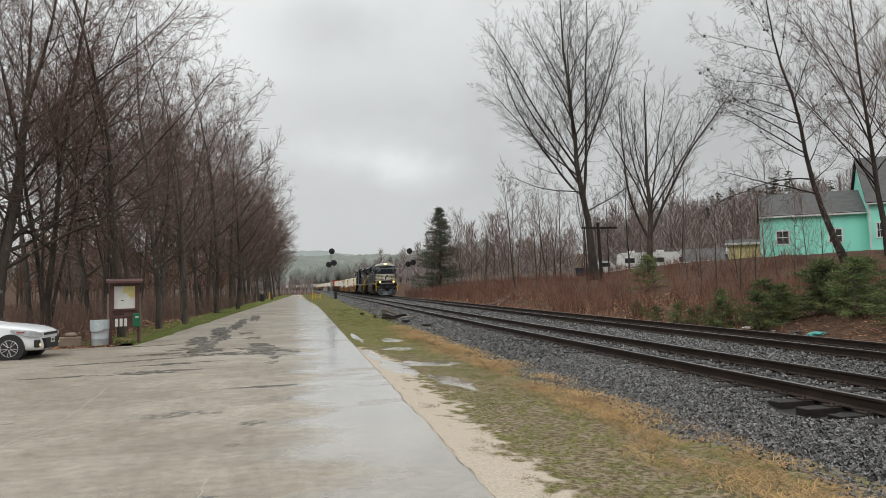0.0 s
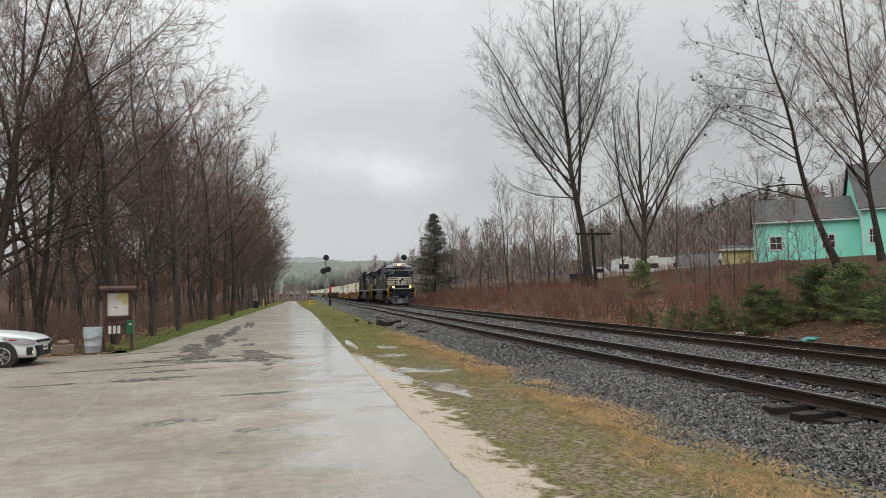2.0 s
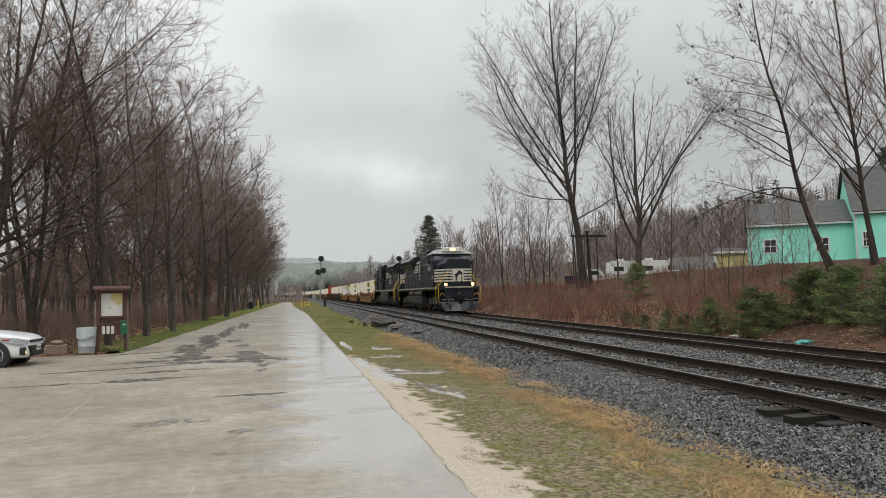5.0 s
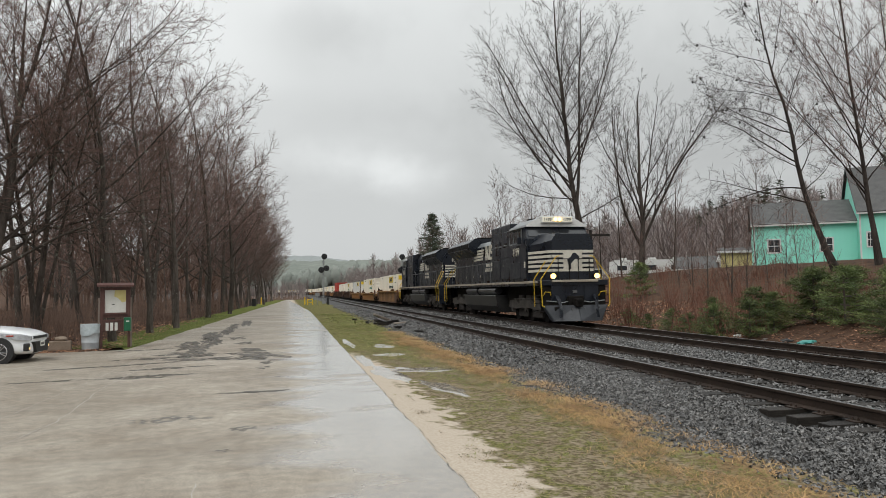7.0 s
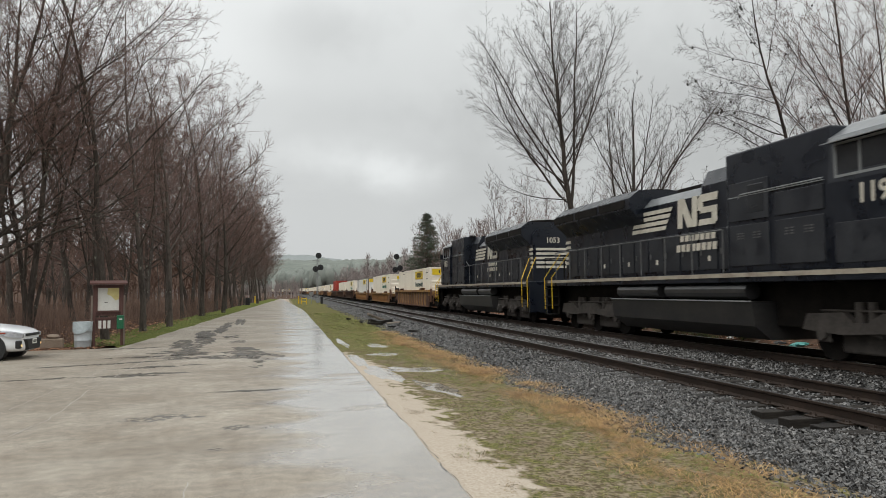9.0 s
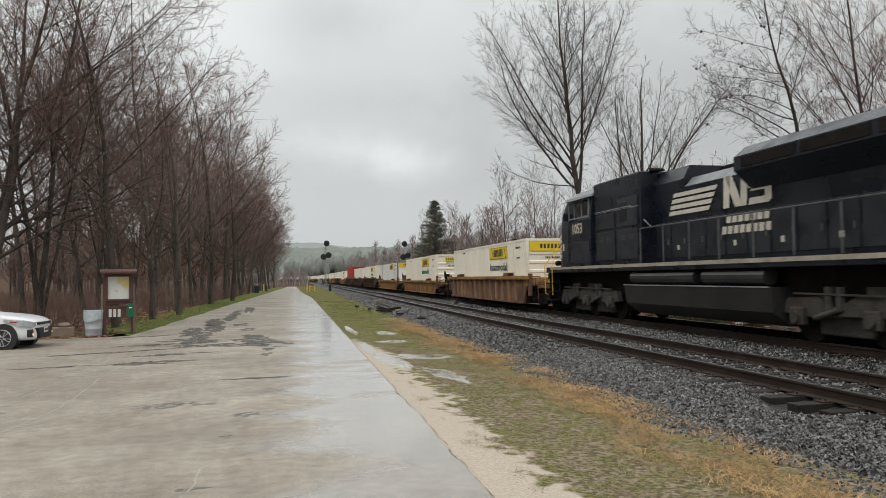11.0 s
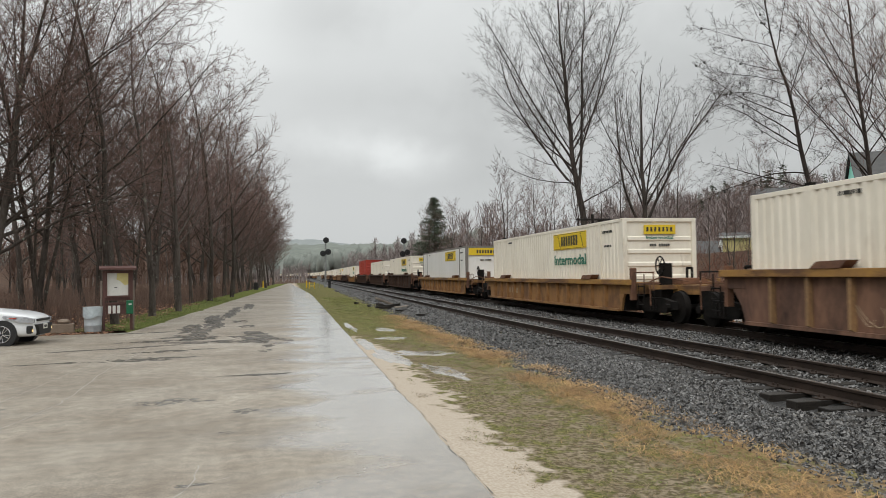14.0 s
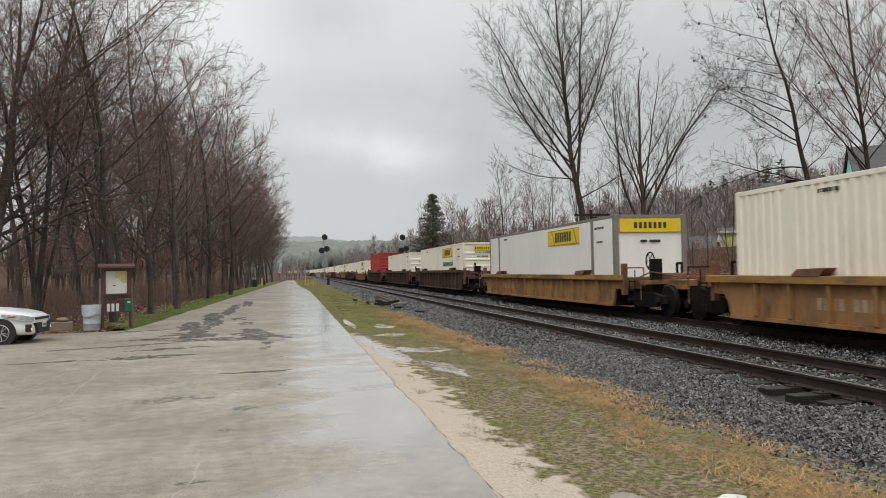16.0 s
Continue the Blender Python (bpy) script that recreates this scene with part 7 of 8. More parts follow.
bm = B()
box(bm, -1.3, 0.85, -0.15, 0.15, 0.0, 0.30, 0.03)
kerb = part("parking_barrier", bm, "barrier")
kerb.matrix_basis = pose(-7.5, 25.1, 0.0, 0, 0, 10)
tagged(kerb, "low weathered timber parking barrier beside the bin", "barrier")
bm = B()
bmesh.ops.create_icosphere(bm, subdivisions=2, radius=0.16)
for v in bm.verts:
    v.co = Vector((v.co.x * 1.3, v.co.y, v.co.z * 0.55)) * (1 + 0.2 * noise.noise(v.co * 9))
rock = part("stone_block", bm, "barrier")
rock.matrix_basis = pose(-6.95, 25.2, 0.36)
tagged(rock, "small grey stone lying on the timber barrier", "stone")


def post(name, x, y, h, label):
    p = thing(name, label, "bollard", pose(x, y, max(0.0, land(x, y))))
    part("post", rod(B(), (0, 0, -0.2), (0, 0, h), 0.09, 0.085, n=12), "yellow", p)
    part("cap", rod(B(), (0, 0, h), (0, 0, h + 0.05), 0.1, 0.04, n=12), "yellow", p)
    return p


post("bollard", -3.9, 112, 1.0, "yellow steel bollard at the road edge")
post("bollard", 2.2, 104, 1.0, "yellow steel bollard at the gate")
gate = thing("barrier_gate", "low yellow steel barrier gate at the verge", "gate", pose(2.5, 101.5, -0.1))
for x in (0.0, 0.68):
    part("post", rod(B(), (x, 0, -0.2), (x, 0, 0.95), 0.06, n=10), "yellow", gate)
for z in (0.42, 0.82):
    part("rail", rod(B(), (0, 0, z), (0.68, 0, z), 0.04, n=8), "yellow", gate)
sign = thing("small_sign", "small pale sign on a post by the line", "sign", pose(4.0, 106, -0.1))
part("post", rod(B(), (0, 0, -0.2), (0, 0, 1.5), 0.03, n=8), "silver", sign)
part("plate", box(B(), -0.3, 0.3, -0.03, -0.01, 1.2, 1.7, 0.01), "silver", sign)
bar = thing("litter_barrel", "dark steel barrel on the grass verge", "barrel", pose(-4.3, 98, 0.0))
part("body", rod(B(), (0, 0, 0), (0, 0, 0.9), 0.3, n=18), "signal", bar)
part("rim", rod(B(), (0, 0, 0.88), (0, 0, 0.93), 0.315, n=18), "signal", bar)


def car():
    c = thing("parked_car", "white compact car parked nose to the road", "car", pose(-6.4, 21.45, 0.015, 0, 0, 88))
    c.scale = (0.91, 0.91, 0.91)
    # half outlines at stations from the nose backwards: (x, z) from sill to roof
    def ring(hw, zlow, zbelt, zroof, hroof, tuck=0.06):
        half = [(hw - 0.1, zlow), (hw - 0.01, zlow + 0.12), (hw, (zlow + zbelt) / 2), (hw - tuck, zbelt), (hroof + 0.08, zroof - 0.06), (hroof - 0.12, zroof)]
        return [(-x, z) for x, z in half] + [(x, z) for x, z in half[::-1]]
    st = [(0.02, ring(0.50, 0.30, 0.64, 0.73, 0.47)), (0.06, ring(0.70, 0.22, 0.70, 0.79, 0.56)), (0.2, ring(0.82, 0.2, 0.75, 0.86, 0.68)), (0.5, ring(0.875, 0.2, 0.80, 0.93, 0.76)), (0.9, ring(0.885, 0.2, 0.84, 0.98, 0.77)), (1.3, ring(0.885, 0.2, 0.87, 1.02, 0.75)),
          (1.5, ring(0.885, 0.2, 0.87, 1.03, 0.72)), (2.2, ring(0.885, 0.2, 0.9, 1.38, 0.58)), (2.7, ring(0.885, 0.2, 0.92, 1.45, 0.55)), (3.4, ring(0.885, 0.2, 0.94, 1.43, 0.55)), (4.0, ring(0.87, 0.22, 0.95, 1.15, 0.6)), (4.4, ring(0.82, 0.3, 0.95, 1.06, 0.62)), (4.62, ring(0.68, 0.4, 0.8, 0.9, 0.5))]
    body = part("body", loft(B(), st), "car_white", c, smooth=True)
    mod = body.modifiers.new("smooth", "SUBSURF")
    mod.levels = mod.render_levels = 2
    for s in (-1, 1):
        part("windshield_side", loft(B(), [(1.75, [(s * 0.84, 0.95), (s * 0.86, 0.95), (s * 0.80, 1.05), (s * 0.78, 1.05)]), (2.6, [(s * 0.82, 0.97), (s * 0.87, 0.97), (s * 0.66, 1.36), (s * 0.6, 1.36)]), (3.6, [(s * 0.82, 0.99), (s * 0.87, 0.99), (s * 0.66, 1.34), (s * 0.6, 1.34)])]), "glass", c)
        hl = part("headlight", loft(B(), [(0.05, [(s * 0.46, 0.63), (s * 0.74, 0.61), (s * 0.74, 0.73), (s * 0.46, 0.73)]), (0.3, [(s * 0.66, 0.65), (s * 0.90, 0.645), (s * 0.875, 0.79), (s * 0.66, 0.82)]), (0.78, [(s * 0.78, 0.77), (s * 0.905, 0.78), (s * 0.89, 0.835), (s * 0.78, 0.85)])]), "headglass", c, "clear swept-back headlight")
        part("marker_lamp", box(B(), s * 0.78, s * 0.905, 0.42, 0.62, 0.74, 0.78, 0.01), "amber", hl)
        fl = part("fog_lamp", box(B(), s * 0.66, s * 0.815, 0.06, 0.2, 0.32, 0.54, 0.03), "signal", c)
        part("bulb", rod(B(), (s * 0.74, 0.045, 0.40), (s * 0.74, 0.09, 0.40), 0.035, n=10), "foglamp", fl)
        part("mirror", box(B(), s * 0.9, s * 1.06, 1.75, 1.87, 0.98, 1.1, 0.03), "car_white", c)
        for y in (0.80, 3.5):
            arch = part("wheel_arch", rod(B(), (s * 0.60, y, 0.33), (s * 0.894, y, 0.33), 0.385, n=28), "signal", c)
            w = part("wheel", rod(B(), (s * 0.69, y, 0.318), (s * 0.90, y, 0.318), 0.318, n=30), "tyre", c)
            part("rim", rod(B(), (s * 0.898, y, 0.318), (s * 0.903, y, 0.318), 0.235, n=24), "signal", w)
            bm = B()
            for i in range(10):
                a = i * math.pi / 5 + (0.12 if i % 2 else -0.12)
                rod(bm, (s * 0.908, y + 0.03 * math.cos(a), 0.318 + 0.03 * math.sin(a)), (s * 0.908, y + 0.225 * math.cos(a), 0.318 + 0.225 * math.sin(a)), 0.013, n=5)
            for i in range(20):
                a0, a1 = i * math.pi / 10, (i + 1) * math.pi / 10
                rod(bm, (s * 0.906, y + 0.228 * math.cos(a0), 0.318 + 0.228 * math.sin(a0)), (s * 0.906, y + 0.228 * math.cos(a1), 0.318 + 0.228 * math.sin(a1)), 0.012, n=5)
            part("spokes", bm, "rim_silver", w, "bright alloy spokes")
    part("windscreen", loft(B(), [(1.52, [(-0.68, 1.03), (0.68, 1.03), (0.66, 1.05), (-0.66, 1.05)]), (2.18, [(-0.55, 1.33), (0.55, 1.33), (0.54, 1.36), (-0.54, 1.36)])]), "glass", c)
    part("upper_grille", loft(B(), [(0.0, [(-0.48, 0.655), (0.48, 0.655), (0.48, 0.715), (-0.48, 0.715)]), (0.12, [(-0.58, 0.64), (0.58, 0.64), (0.58, 0.745), (-0.58, 0.745)])]), "signal", c, "narrow black upper grille")
    part("lower_grille", loft(B(), [(-0.03, [(-0.42, 0.27), (0.42, 0.27), (0.56, 0.56), (-0.56, 0.56)]), (0.12, [(-0.48, 0.24), (0.48, 0.24), (0.66, 0.58), (-0.66, 0.58)])]), "signal", c, "wide black lower grille")
    pl = part("number_plate", box(B(), -0.16, 0.16, -0.04, -0.02, 0.42, 0.57, 0.005), "paper", c)
    bm = B()
    for i in range(6):
        box(bm, -0.12 + i * 0.042, -0.095 + i * 0.042, -0.043, -0.04, 0.46, 0.53)
    part("plate_bars", bm, "ink", pl)
    return c


car()


# ---- loose ground cover ----
def blob(name, cx, cy, rx, ry, turn, seed, material, label, z=0.006, rough=0.45, over=None, n=84, jag=0.0):
    """A flat patch with a ragged outline."""
    pts = []
    ca, sa = math.cos(radians(turn)), math.sin(radians(turn))
    for i in range(n):
        a = 2 * math.pi * i / n
        k = 1 + rough * noise.noise((math.cos(a) * 1.6, math.sin(a) * 1.6, seed)) * 1.6 + (rough - 0.2) * 1.2 * noise.noise((math.cos(a) * 5, math.sin(a) * 5, seed + 7)) + jag * noise.noise((math.cos(a) * 14, math.sin(a) * 14, seed + 3))
        u, v = rx * k * math.cos(a), ry * k * math.sin(a)
        pts.append((cx + u * ca - v * sa, cy + u * sa + v * ca))
    base = over or (lambda x, y: 0.015 + 0.012 * bump2(x, y, 0.35))
    verts = [(cx, cy, base(cx, cy) + z)]
    for f in (0.35, 0.7, 1.0):
        verts += [(cx + (x - cx) * f, cy + (y - cy) * f, base(cx + (x - cx) * f, cy + (y - cy) * f) + (z if f < 1 else 0.0008)) for x, y in pts]
    faces = [(0, 1 + i, 1 + (i + 1) % n) for i in range(n)]
    for r in (0, 1):
        a, b = 1 + r * n, 1 + (r + 1) * n
        faces += [(a + i, b + i, b + (i + 1) % n, a + (i + 1) % n) for i in range(n)]
    return tagged(raw(name, verts, faces, material, smooth=True), label, kind="structure")


HOLLOW = "dark worn hollow in the wet asphalt"
HOLLOWS = ((-0.8, 21.4, 0.62, 1.5, 12), (-1.75, 20.2, 1.5, 0.42, 4), (-2.7, 22.0, 0.75, 0.85, 20), (-3.3, 20.8, 0.9, 0.3, 12), (-3.9, 19.0, 1.3, 0.2, 22), (-2.6, 18.0, 0.8, 0.22, 14),
           (-3.1, 25.0, 0.5, 1.5, 8), (-2.75, 27.8, 0.36, 1.9, 6), (-3.0, 31.0, 0.3, 2.6, 4), (-2.6, 34.5, 0.3, 2.6, 3), (-2.75, 39.0, 0.26, 3.6, 2), (-2.3, 44.0, 0.24, 4.0, 2), (-1.9, 29.0, 0.3, 0.8, 0), (-1.5, 26.0, 0.3, 0.5, 0),
           (-2.9, 16.3, 0.6, 0.35, 15), (-0.62, 13.2, 0.5, 0.15, 0), (-0.55, 17.3, 0.16, 0.34, 0), (-0.5, 18.6, 0.14, 0.3, 0), (-4.4, 24.0, 0.9, 0.25, 18), (-4.6, 16.0, 0.8, 0.12, 10))
for i, (cx, cy, rx, ry, turn) in enumerate(HOLLOWS):
    blob("road_hollow_%d" % (i + 1), cx, cy, rx, ry, turn, i * 3.1, "strip" if ry > 2 else "patch", HOLLOW, z=0.004, rough=0.6, jag=0.1)
for i, (cx, cy, rx, ry, turn) in enumerate(((-1.6, 10.6, 0.5, 0.22, 12), (-0.55, 9.7, 0.14, 0.14, 0), (-0.68, 8.4, 0.09, 0.07, 0), (-0.82, 6.35, 0.16, 0.06, 10), (-3.9, 10.6, 0.3, 0.12, 0))):
    blob("road_scab_%d" % (i + 1), cx, cy, rx, ry, turn, 40 + i * 2.3, "scab", "rough dark scabbed spot in the asphalt", z=0.003, rough=0.6)


def crack(name, pts, width, material, label):
    verts, faces = [], []
    path = []
    for (x0, y0), (x1, y1) in zip(pts, pts[1:]):
        k = max(2, int(math.hypot(x1 - x0, y1 - y0) / 0.12))
        path += [(x0 + (x1 - x0) * i / k, y0 + (y1 - y0) * i / k) for i in range(k)]
    path.append(pts[-1])
    for i, (x, y) in enumerate(path):
        a, b = path[max(0, i - 1)], path[min(len(path) - 1, i + 1)]
        d = Vector((b[0] - a[0], b[1] - a[1])).normalized()
        nx, ny = -d.y, d.x
        off = width * 4.6 * noise.noise((x * 2.3, y * 2.3, width * 50)) + 0.02 * noise.noise((x * 11, y * 11, 3))
        w = width * (0.5 + 0.9 * abs(noise.noise((x * 4, y * 4, 9))))
        z = 0.0195 + 0.012 * bump2(x, y, 0.35)
        verts += [(x + nx * (off - w), y + ny * (off - w), z), (x + nx * (off + w), y + ny * (off + w), z)]
    for i in range(len(path) - 1):
        faces.append((2 * i, 2 * i + 1, 2 * i + 3, 2 * i + 2))
    return tagged(raw(name, verts, faces, material), label, kind="structure")


crack("road_joint_1", [(-3.2, 8.9), (-3.05, 11), (-3.3, 14.5), (-3.3, 18), (-3.35, 24)], 0.009, "crackpale", "ragged joint along the asphalt")
crack("road_joint_2", [(-3.9, 11.0), (-3.85, 14), (-3.8, 17.5), (-3.9, 22)], 0.007, "crackpale", "ragged joint along the asphalt")
crack("road_edge", [(road_right(v) + 0.01, v) for v in (2, 3, 4, 5, 6, 7, 8, 9, 10, 11, 12, 13, 14, 16, 18, 20, 22, 25)], 0.007, "strip", "dark crumbled edge of the asphalt")
crack("road_crack_1", [(-0.98, 5.3), (-0.9, 5.9), (-0.78, 6.4), (-0.8, 7.0)], 0.008, "crackpale", "fine pale crack in the asphalt")
crack("road_crack_2", [(-0.85, 6.3), (-0.5, 6.5)], 0.008, "crackpale", "fine pale crack in the asphalt")

over = lambda x, y: land(x, y) + 0.012 + 0.012 * bump2(x, y, 1.3)
for i, (cx, cy, rx, ry, turn) in enumerate(((2.85, 16.4, 0.72, 0.55, 0), (2.75, 13.3, 0.26, 1.05, 8), (2.05, 15.6, 0.28, 1.5, 3), (1.85, 18.6, 0.2, 1.4, 0), (2.75, 20.5, 0.45, 0.5, 0), (3.0, 24.0, 0.3, 0.8, 0), (1.95, 25.0, 0.12, 2.0, 0), (2.5, 5.0, 0.3, 0.35, 0))):
    blob("puddle_%d" % (i + 1), cx, cy, rx, ry, turn, 80 + i * 1.7, "water", "shallow muddy rain puddle on the verge", z=0.005, over=over, rough=0.3, jag=0.12)


def scatter_blades(name, seed, count, area, place_ok, height, length, width, lay, material, label, clump=1):
    rng = random.Random(seed)
    verts, faces = [], []
    made = 0
    while made < count:
        y = area[2] + (area[3] - area[2]) * rng.random() ** 1.8
        x = rng.uniform(area[0], area[1])
        if not place_ok(x, y, rng):
            continue
        made += 1
        clumped(rng, x, y, height, length, width, lay, verts, faces, clump)
    return tagged(raw(name, verts, faces, material), label, "grass", kind="stuff")


def clumped(rng, cx, cy, height, length, width, lay, verts, faces, clump):
    """The blades of one tuft."""
    for _ in range(clump):
        x, y = (cx, cy) if clump == 1 else (cx + rng.gauss(0, 0.03 + 0.001 * cy), cy + rng.gauss(0, 0.03 + 0.002 * cy))
        z = height(x, y)
        L = rng.uniform(0.5, 1.2) * length * (1 + 0.02 * y)
        a = rng.uniform(0, 6.28)
        d = Vector((math.cos(a) * lay, math.sin(a) * lay, rng.uniform(0.25, 1.0) * (1 - lay * 0.75))) * L
        w = Vector((-math.sin(a), math.cos(a), 0)) * width * (1 + 0.05 * y)
        p = Vector((x, y, z - 0.005))
        m = p + d * 0.55 + Vector((0, 0, L * 0.12))
        b = len(verts)
        verts += [p - w, p + w, m + w * 0.7, m - w * 0.7, p + d]
        faces += [(b, b + 1, b + 2, b + 3), (b + 3, b + 2, b + 4)]


def shift(y):
    return track_x(y) - 11.87 if y > 25 else 0.0


def grassy(x, y, rng):
    f = noise.noise((x * 1.1, y * 0.7, 4)) + 0.5 * noise.noise((x * 4, y * 3, 5))
    lim = 0.6 - 0.55 * step(2.0, 2.9, x) - 0.5 * step(3.0, 3.6, x) - (0.4 if y > 19 else 0.0)
    return f > lim + 0.05 + rng.uniform(-0.25, 0.25) and x > road_right(y) + 0.08


def strawy(x, y, rng):
    f = 0.35 * noise.noise((x * 0.9, y * 0.5, 8))
    g = 0.5 + 1.1 * noise.noise((x * 1.3, y * 0.8, 18)) + 0.5 * noise.noise((x * 4, y * 4, 19))
    return rng.random() < g * math.exp(-(((x - shift(y)) - (4.15 - 0.15 * step(11, 5, y)) - f) / 0.4) ** 2)


scatter_blades("verge_grass", 1, 5200, (1.6, 4.4, 4.0, 60), grassy, over, 0.042, 0.003, 0.75, "grass", "short wet green and brown grass on the verge", 11)
scatter_blades("verge_thatch", 7, 5200, (1.75, 4.3, 3.8, 22), lambda x, y, r: noise.noise((x * 1.7, y * 1.1, 14)) + 0.5 * noise.noise((x * 6, y * 5, 15)) > 0.35 - 0.5 * step(2.1, 2.8, x) + r.uniform(-0.25, 0.25), over, 0.034, 0.0032, 0.8, "thatch", "short brown dead grass in the muddy verge", 7)
scatter_blades("straw", 2, 22000, (2.6, 5.2, 4.0, 32), strawy, lambda x, y: max(over(x, y), bed(x, y)) + 0.01, 0.14, 0.0019, 0.94, "straw", "matted orange dead grass along the ballast edge")
scatter_blades("verge_grass_left", 3, 9000, (-9, -3, 25.5, 60), lambda x, y, r: road_left(y) - 2.2 < x < road_left(y) - 0.02, lambda x, y: max(0.004, land(x, y)) + 0.012, 0.045, 0.003, 0.6, "grass_green", "short green grass under the roadside trees")
scatter_blades("bank_litter", 4, 15000, (14.7, 22, 10, 45), lambda x, y, r: True, lambda x, y: land(x, y) + 0.01, 0.06, 0.018, 0.97, "dead_leaf", "fallen brown leaves on the bank")
scatter_blades("bank_grass", 6, 4500, (15.3, 21, 24, 90), lambda x, y, r: noise.noise((x * 0.6, y * 0.3, 2)) > r.uniform(-0.4, 0.3), lambda x, y: land(x, y) + 0.01, 0.3, 0.004, 0.5, "dead_leaf", "withered brown grass among the brush")
scatter_blades("wood_litter", 5, 6000, (-16, -5.5, 24, 50), lambda x, y, r: x < road_left(y) - 0.5, lambda x, y: max(0.0, land(x, y)) + 0.012, 0.06, 0.018, 0.97, "dead_leaf", "fallen brown leaves under the trees")

# sleepers, the pieces of the tracks
bm = box(B(), -1.3, 1.3, -0.11, 0.11, -0.16, 0.0, 0.012)
tie_mesh = bpy.data.meshes.new("tie")
bm.to_mesh(tie_mesh)
bm.free()
tie_mesh.materials.append(M["tie"])
plate_bm = B()
for s in (-1, 1):
    box(plate_bm, s * GAUGE - 0.17, s * GAUGE + 0.17, -0.09, 0.09, 0.0, 0.018, 0.004)
    for dx in (-0.1, 0.1):
        for dy in (-0.05, 0.05):
            rod(plate_bm, (s * GAUGE + dx, dy, 0.015), (s * GAUGE + dx, dy, 0.05), 0.014, n=6)
plate_mesh = bpy.data.meshes.new("tie_plates")
plate_bm.to_mesh(plate_mesh)
plate_bm.free()
plate_mesh.materials.append(M["rail_side"])
rng = random.Random(77)
for tr, off, n in ((near_track, -4.23, 120), (far_track, 0.0, 110)):
    for i in range(n):
        y = 3.3 + 0.52 * i + rng.uniform(-0.03, 0.03)
        t = new("tie", tie_mesh)
        t.parent = tr
        t.matrix_basis = pose(track_x(y) + off + rng.uniform(-0.05, 0.05), y, 0.022 + rng.uniform(-0.006, 0.004), 0, 0, rng.uniform(-1.2, 1.2))
        if i < 70:
            p = new("tie_plates", plate_mesh)
            p.parent = t
            p.matrix_basis = pose(0, 0, 0)


# crushed stone
def stones(name, seed, count, area, size, label, skip):
    r = np.random.RandomState(seed)
    x = r.uniform(area[0], area[1], count * 2)
    y = area[2] + (area[3] - area[2]) * r.uniform(0, 1, count * 2) ** 1.25
    keep = [i for i in range(count * 2) if not skip(x[i], y[i], r)][:count]
    x, y = x[keep], y[keep]
    k = len(x)
    # a sharp five-cornered splinter
    oct_v = np.array([(1, 0.1, 0.0), (-0.6, 0.9, 0.1), (-0.5, -0.95, -0.1), (0.15, 0.1, 0.85), (-0.1, 0.0, -0.85)], float)
    oct_f = np.array([(0, 1, 3), (1, 2, 3), (2, 0, 3), (1, 0, 4), (2, 1, 4), (0, 2, 4)])
    q = r.normal(size=(k, 4))
    q /= np.linalg.norm(q, axis=1)[:, None]
    w, a, b, c = q.T
    rot = np.stack([np.stack([1 - 2 * (b * b + c * c), 2 * (a * b - w * c), 2 * (a * c + w * b)], 1), np.stack([2 * (a * b + w * c), 1 - 2 * (a * a + c * c), 2 * (b * c - w * a)], 1), np.stack([2 * (a * c - w * b), 2 * (b * c + w * a), 1 - 2 * (a * a + b * b)], 1)], 1)
    sz = size * r.uniform(0.55, 1.25, (k, 1, 1)) * r.uniform(0.6, 1.15, (k, 1, 3)) * (1 + 0.012 * y[:, None, None])
    v = oct_v[None] * sz + r.normal(size=(k, 5, 3)) * size * 0.2
    v = np.einsum("kij,knj->kni", rot, v)
    xs = x + np.array([shift(t) for t in y])
    z = np.array([max(bed(p, t), land(p, t)) for p, t in zip(xs, y)]) + size * r.uniform(-0.1, 0.55, k)
    v += np.stack([xs, y, z], 1)[:, None]
    f = (oct_f[None] + 5 * np.arange(k)[:, None, None]).reshape(-1, 3)
    me = bpy.data.meshes.new(name)
    me.from_pydata(v.reshape(-1, 3).tolist(), [], f.tolist())
    me.materials.append(M["stone"])
    me.update()
    return tagged(new(name, me), label, "gravel", kind="stuff")


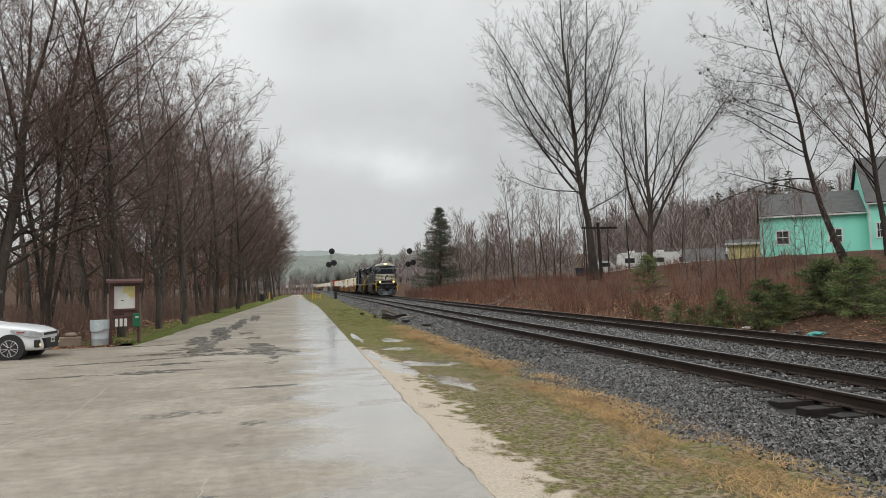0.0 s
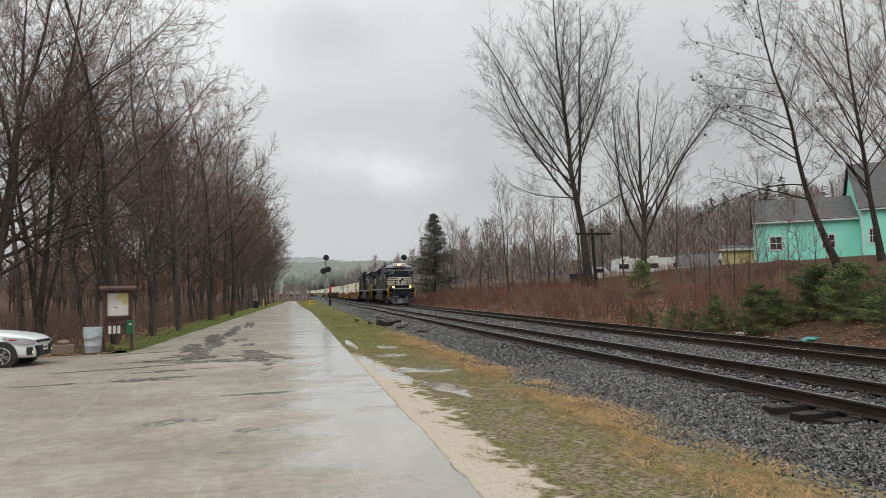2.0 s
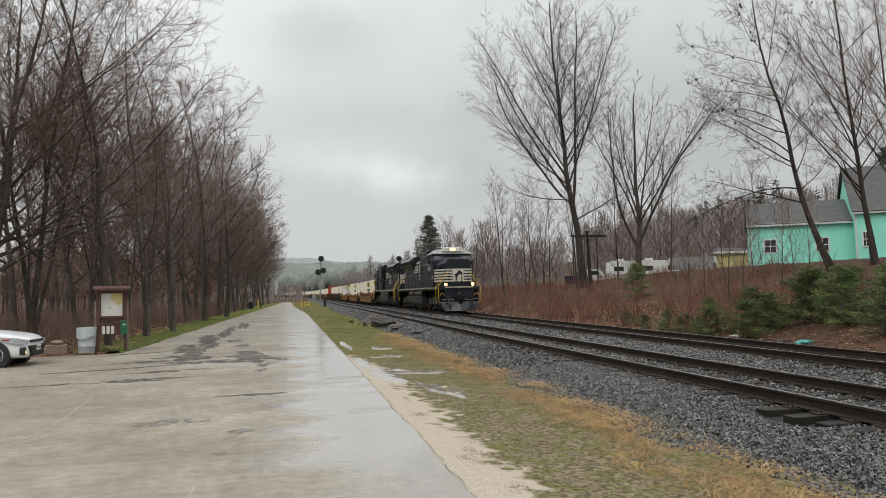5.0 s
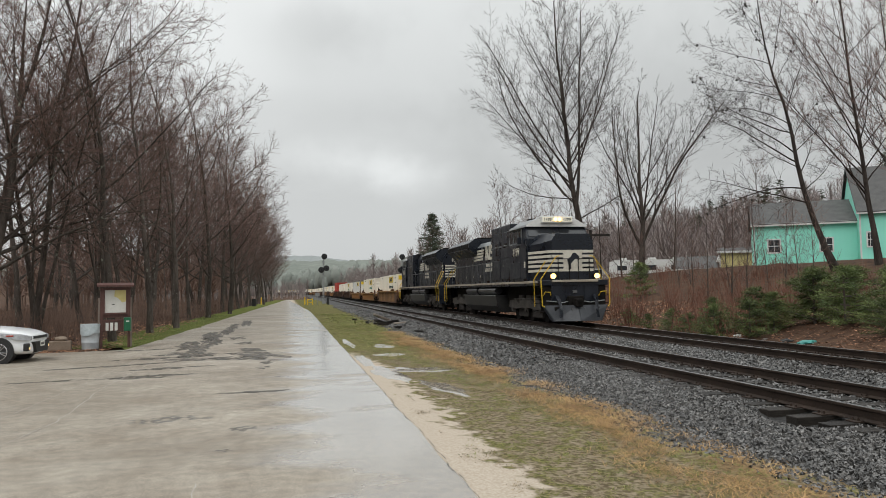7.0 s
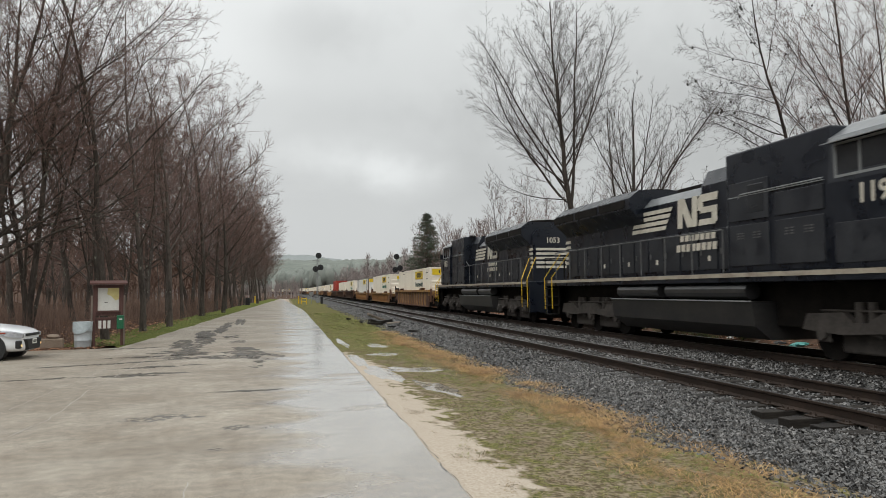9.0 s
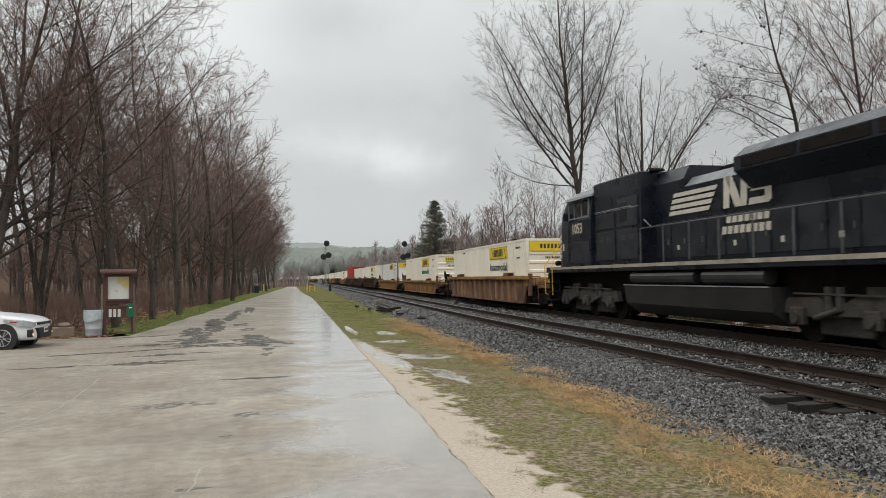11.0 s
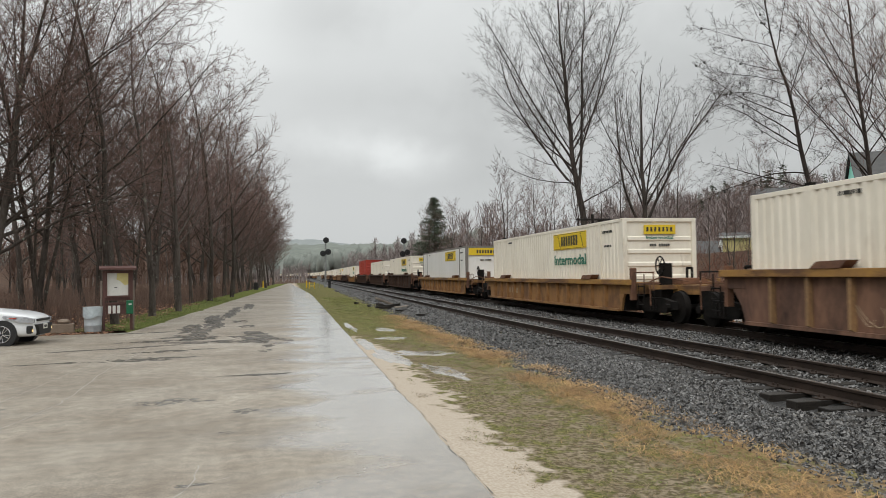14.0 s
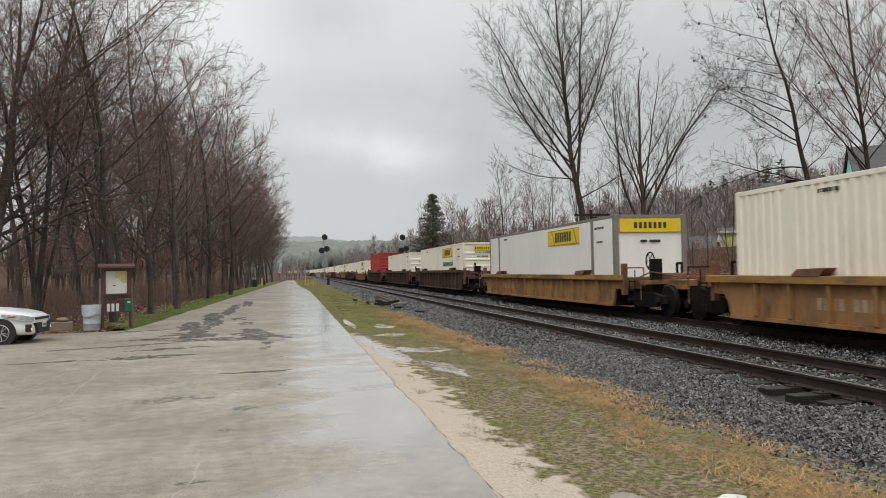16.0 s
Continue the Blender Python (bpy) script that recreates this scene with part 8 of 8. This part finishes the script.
def bare_spot(x, y, r):
    if 6.2 < x < 6.95 and 7.95 < y < 9.1:
        return True
    if 6.3 < x < 6.9 and 9.0 < y < 14.0 and math.sin(y * 12.08 - 0.6) > 0.0 and r.uniform() < 0.75:
        return True
    for rail in (6.8875, 8.3925, 11.1175, 12.6225):
        if abs(x - rail) < 0.09:
            return True
    if x < 5.0 and r.uniform() > (x - 4.1 - 0.25 * math.sin(y * 1.3)) / 0.8:
        return True
    return False


STONE = "dark wet crushed ballast stones between and beside the rails"
stones("ballast_stones", 1, 42000, (4.1, 7.6, 3.6, 16), 0.026, STONE, bare_spot)
stones("ballast_stones", 2, 25000, (7.4, 14.4, 6.0, 26), 0.034, STONE, bare_spot)
stones("ballast_stones", 3, 13000, (4.1, 11.0, 16.0, 36), 0.036, STONE, bare_spot)
stones("ballast_stones", 4, 7000, (4.2, 11.0, 34.0, 90), 0.05, STONE, bare_spot)


# ---- what moves ----
PATH_Y = [-160 + 2.0 * i for i in range(480)]
PATH_S = [-160.0]
for a, b in zip(PATH_Y, PATH_Y[1:]):
    PATH_S.append(PATH_S[-1] + math.hypot(b - a, track_x(b) - track_x(a)))


def on_track(s, turned=False, mid=9.0):
    """The pose of a vehicle whose front (or, turned, whose nose at the back) is s metres along the track."""
    c = s - mid if turned else s + mid
    y = float(np.interp(c, PATH_S, PATH_Y))
    slope = (track_x(y + 6) - track_x(y - 6)) / 12
    turn = -math.degrees(math.atan(slope)) + (180 if turned else 0)
    m = pose(track_x(y), y, 0.2, 0, 0, turn)
    return m @ Matrix.Translation((0, -mid, 0))


def nose(t):
    """How far along the track the leading engine's nose is."""
    return 107.3 - 10.7 * t - 0.0205 * t * t + 0.011 * max(0.0, t - 9.0) ** 2


def motions():
    for ob, off, turned in train:
        walk(ob, [(t, on_track(nose(t) + off, turned)) for t in range(17)])
    # wheels roll without slipping
    for car_ob, off, turned in [v for v in train if v[0].name.startswith(("diesel", "well"))][:7]:
        for ob in car_ob.children_recursive:
            if not ob.name.startswith("wheelset"):
                continue
            y, r = ob.location.y, ob.location.z
            rows = []
            for k in range(241):
                t = k / 15
                a = (nose(0) - nose(t)) / r
                rows.append((t, Matrix.Translation((0, y, r)) @ Euler((-a if turned else a, 0, 0)).to_matrix().to_4x4()))
            walk(ob, rows)


motions()
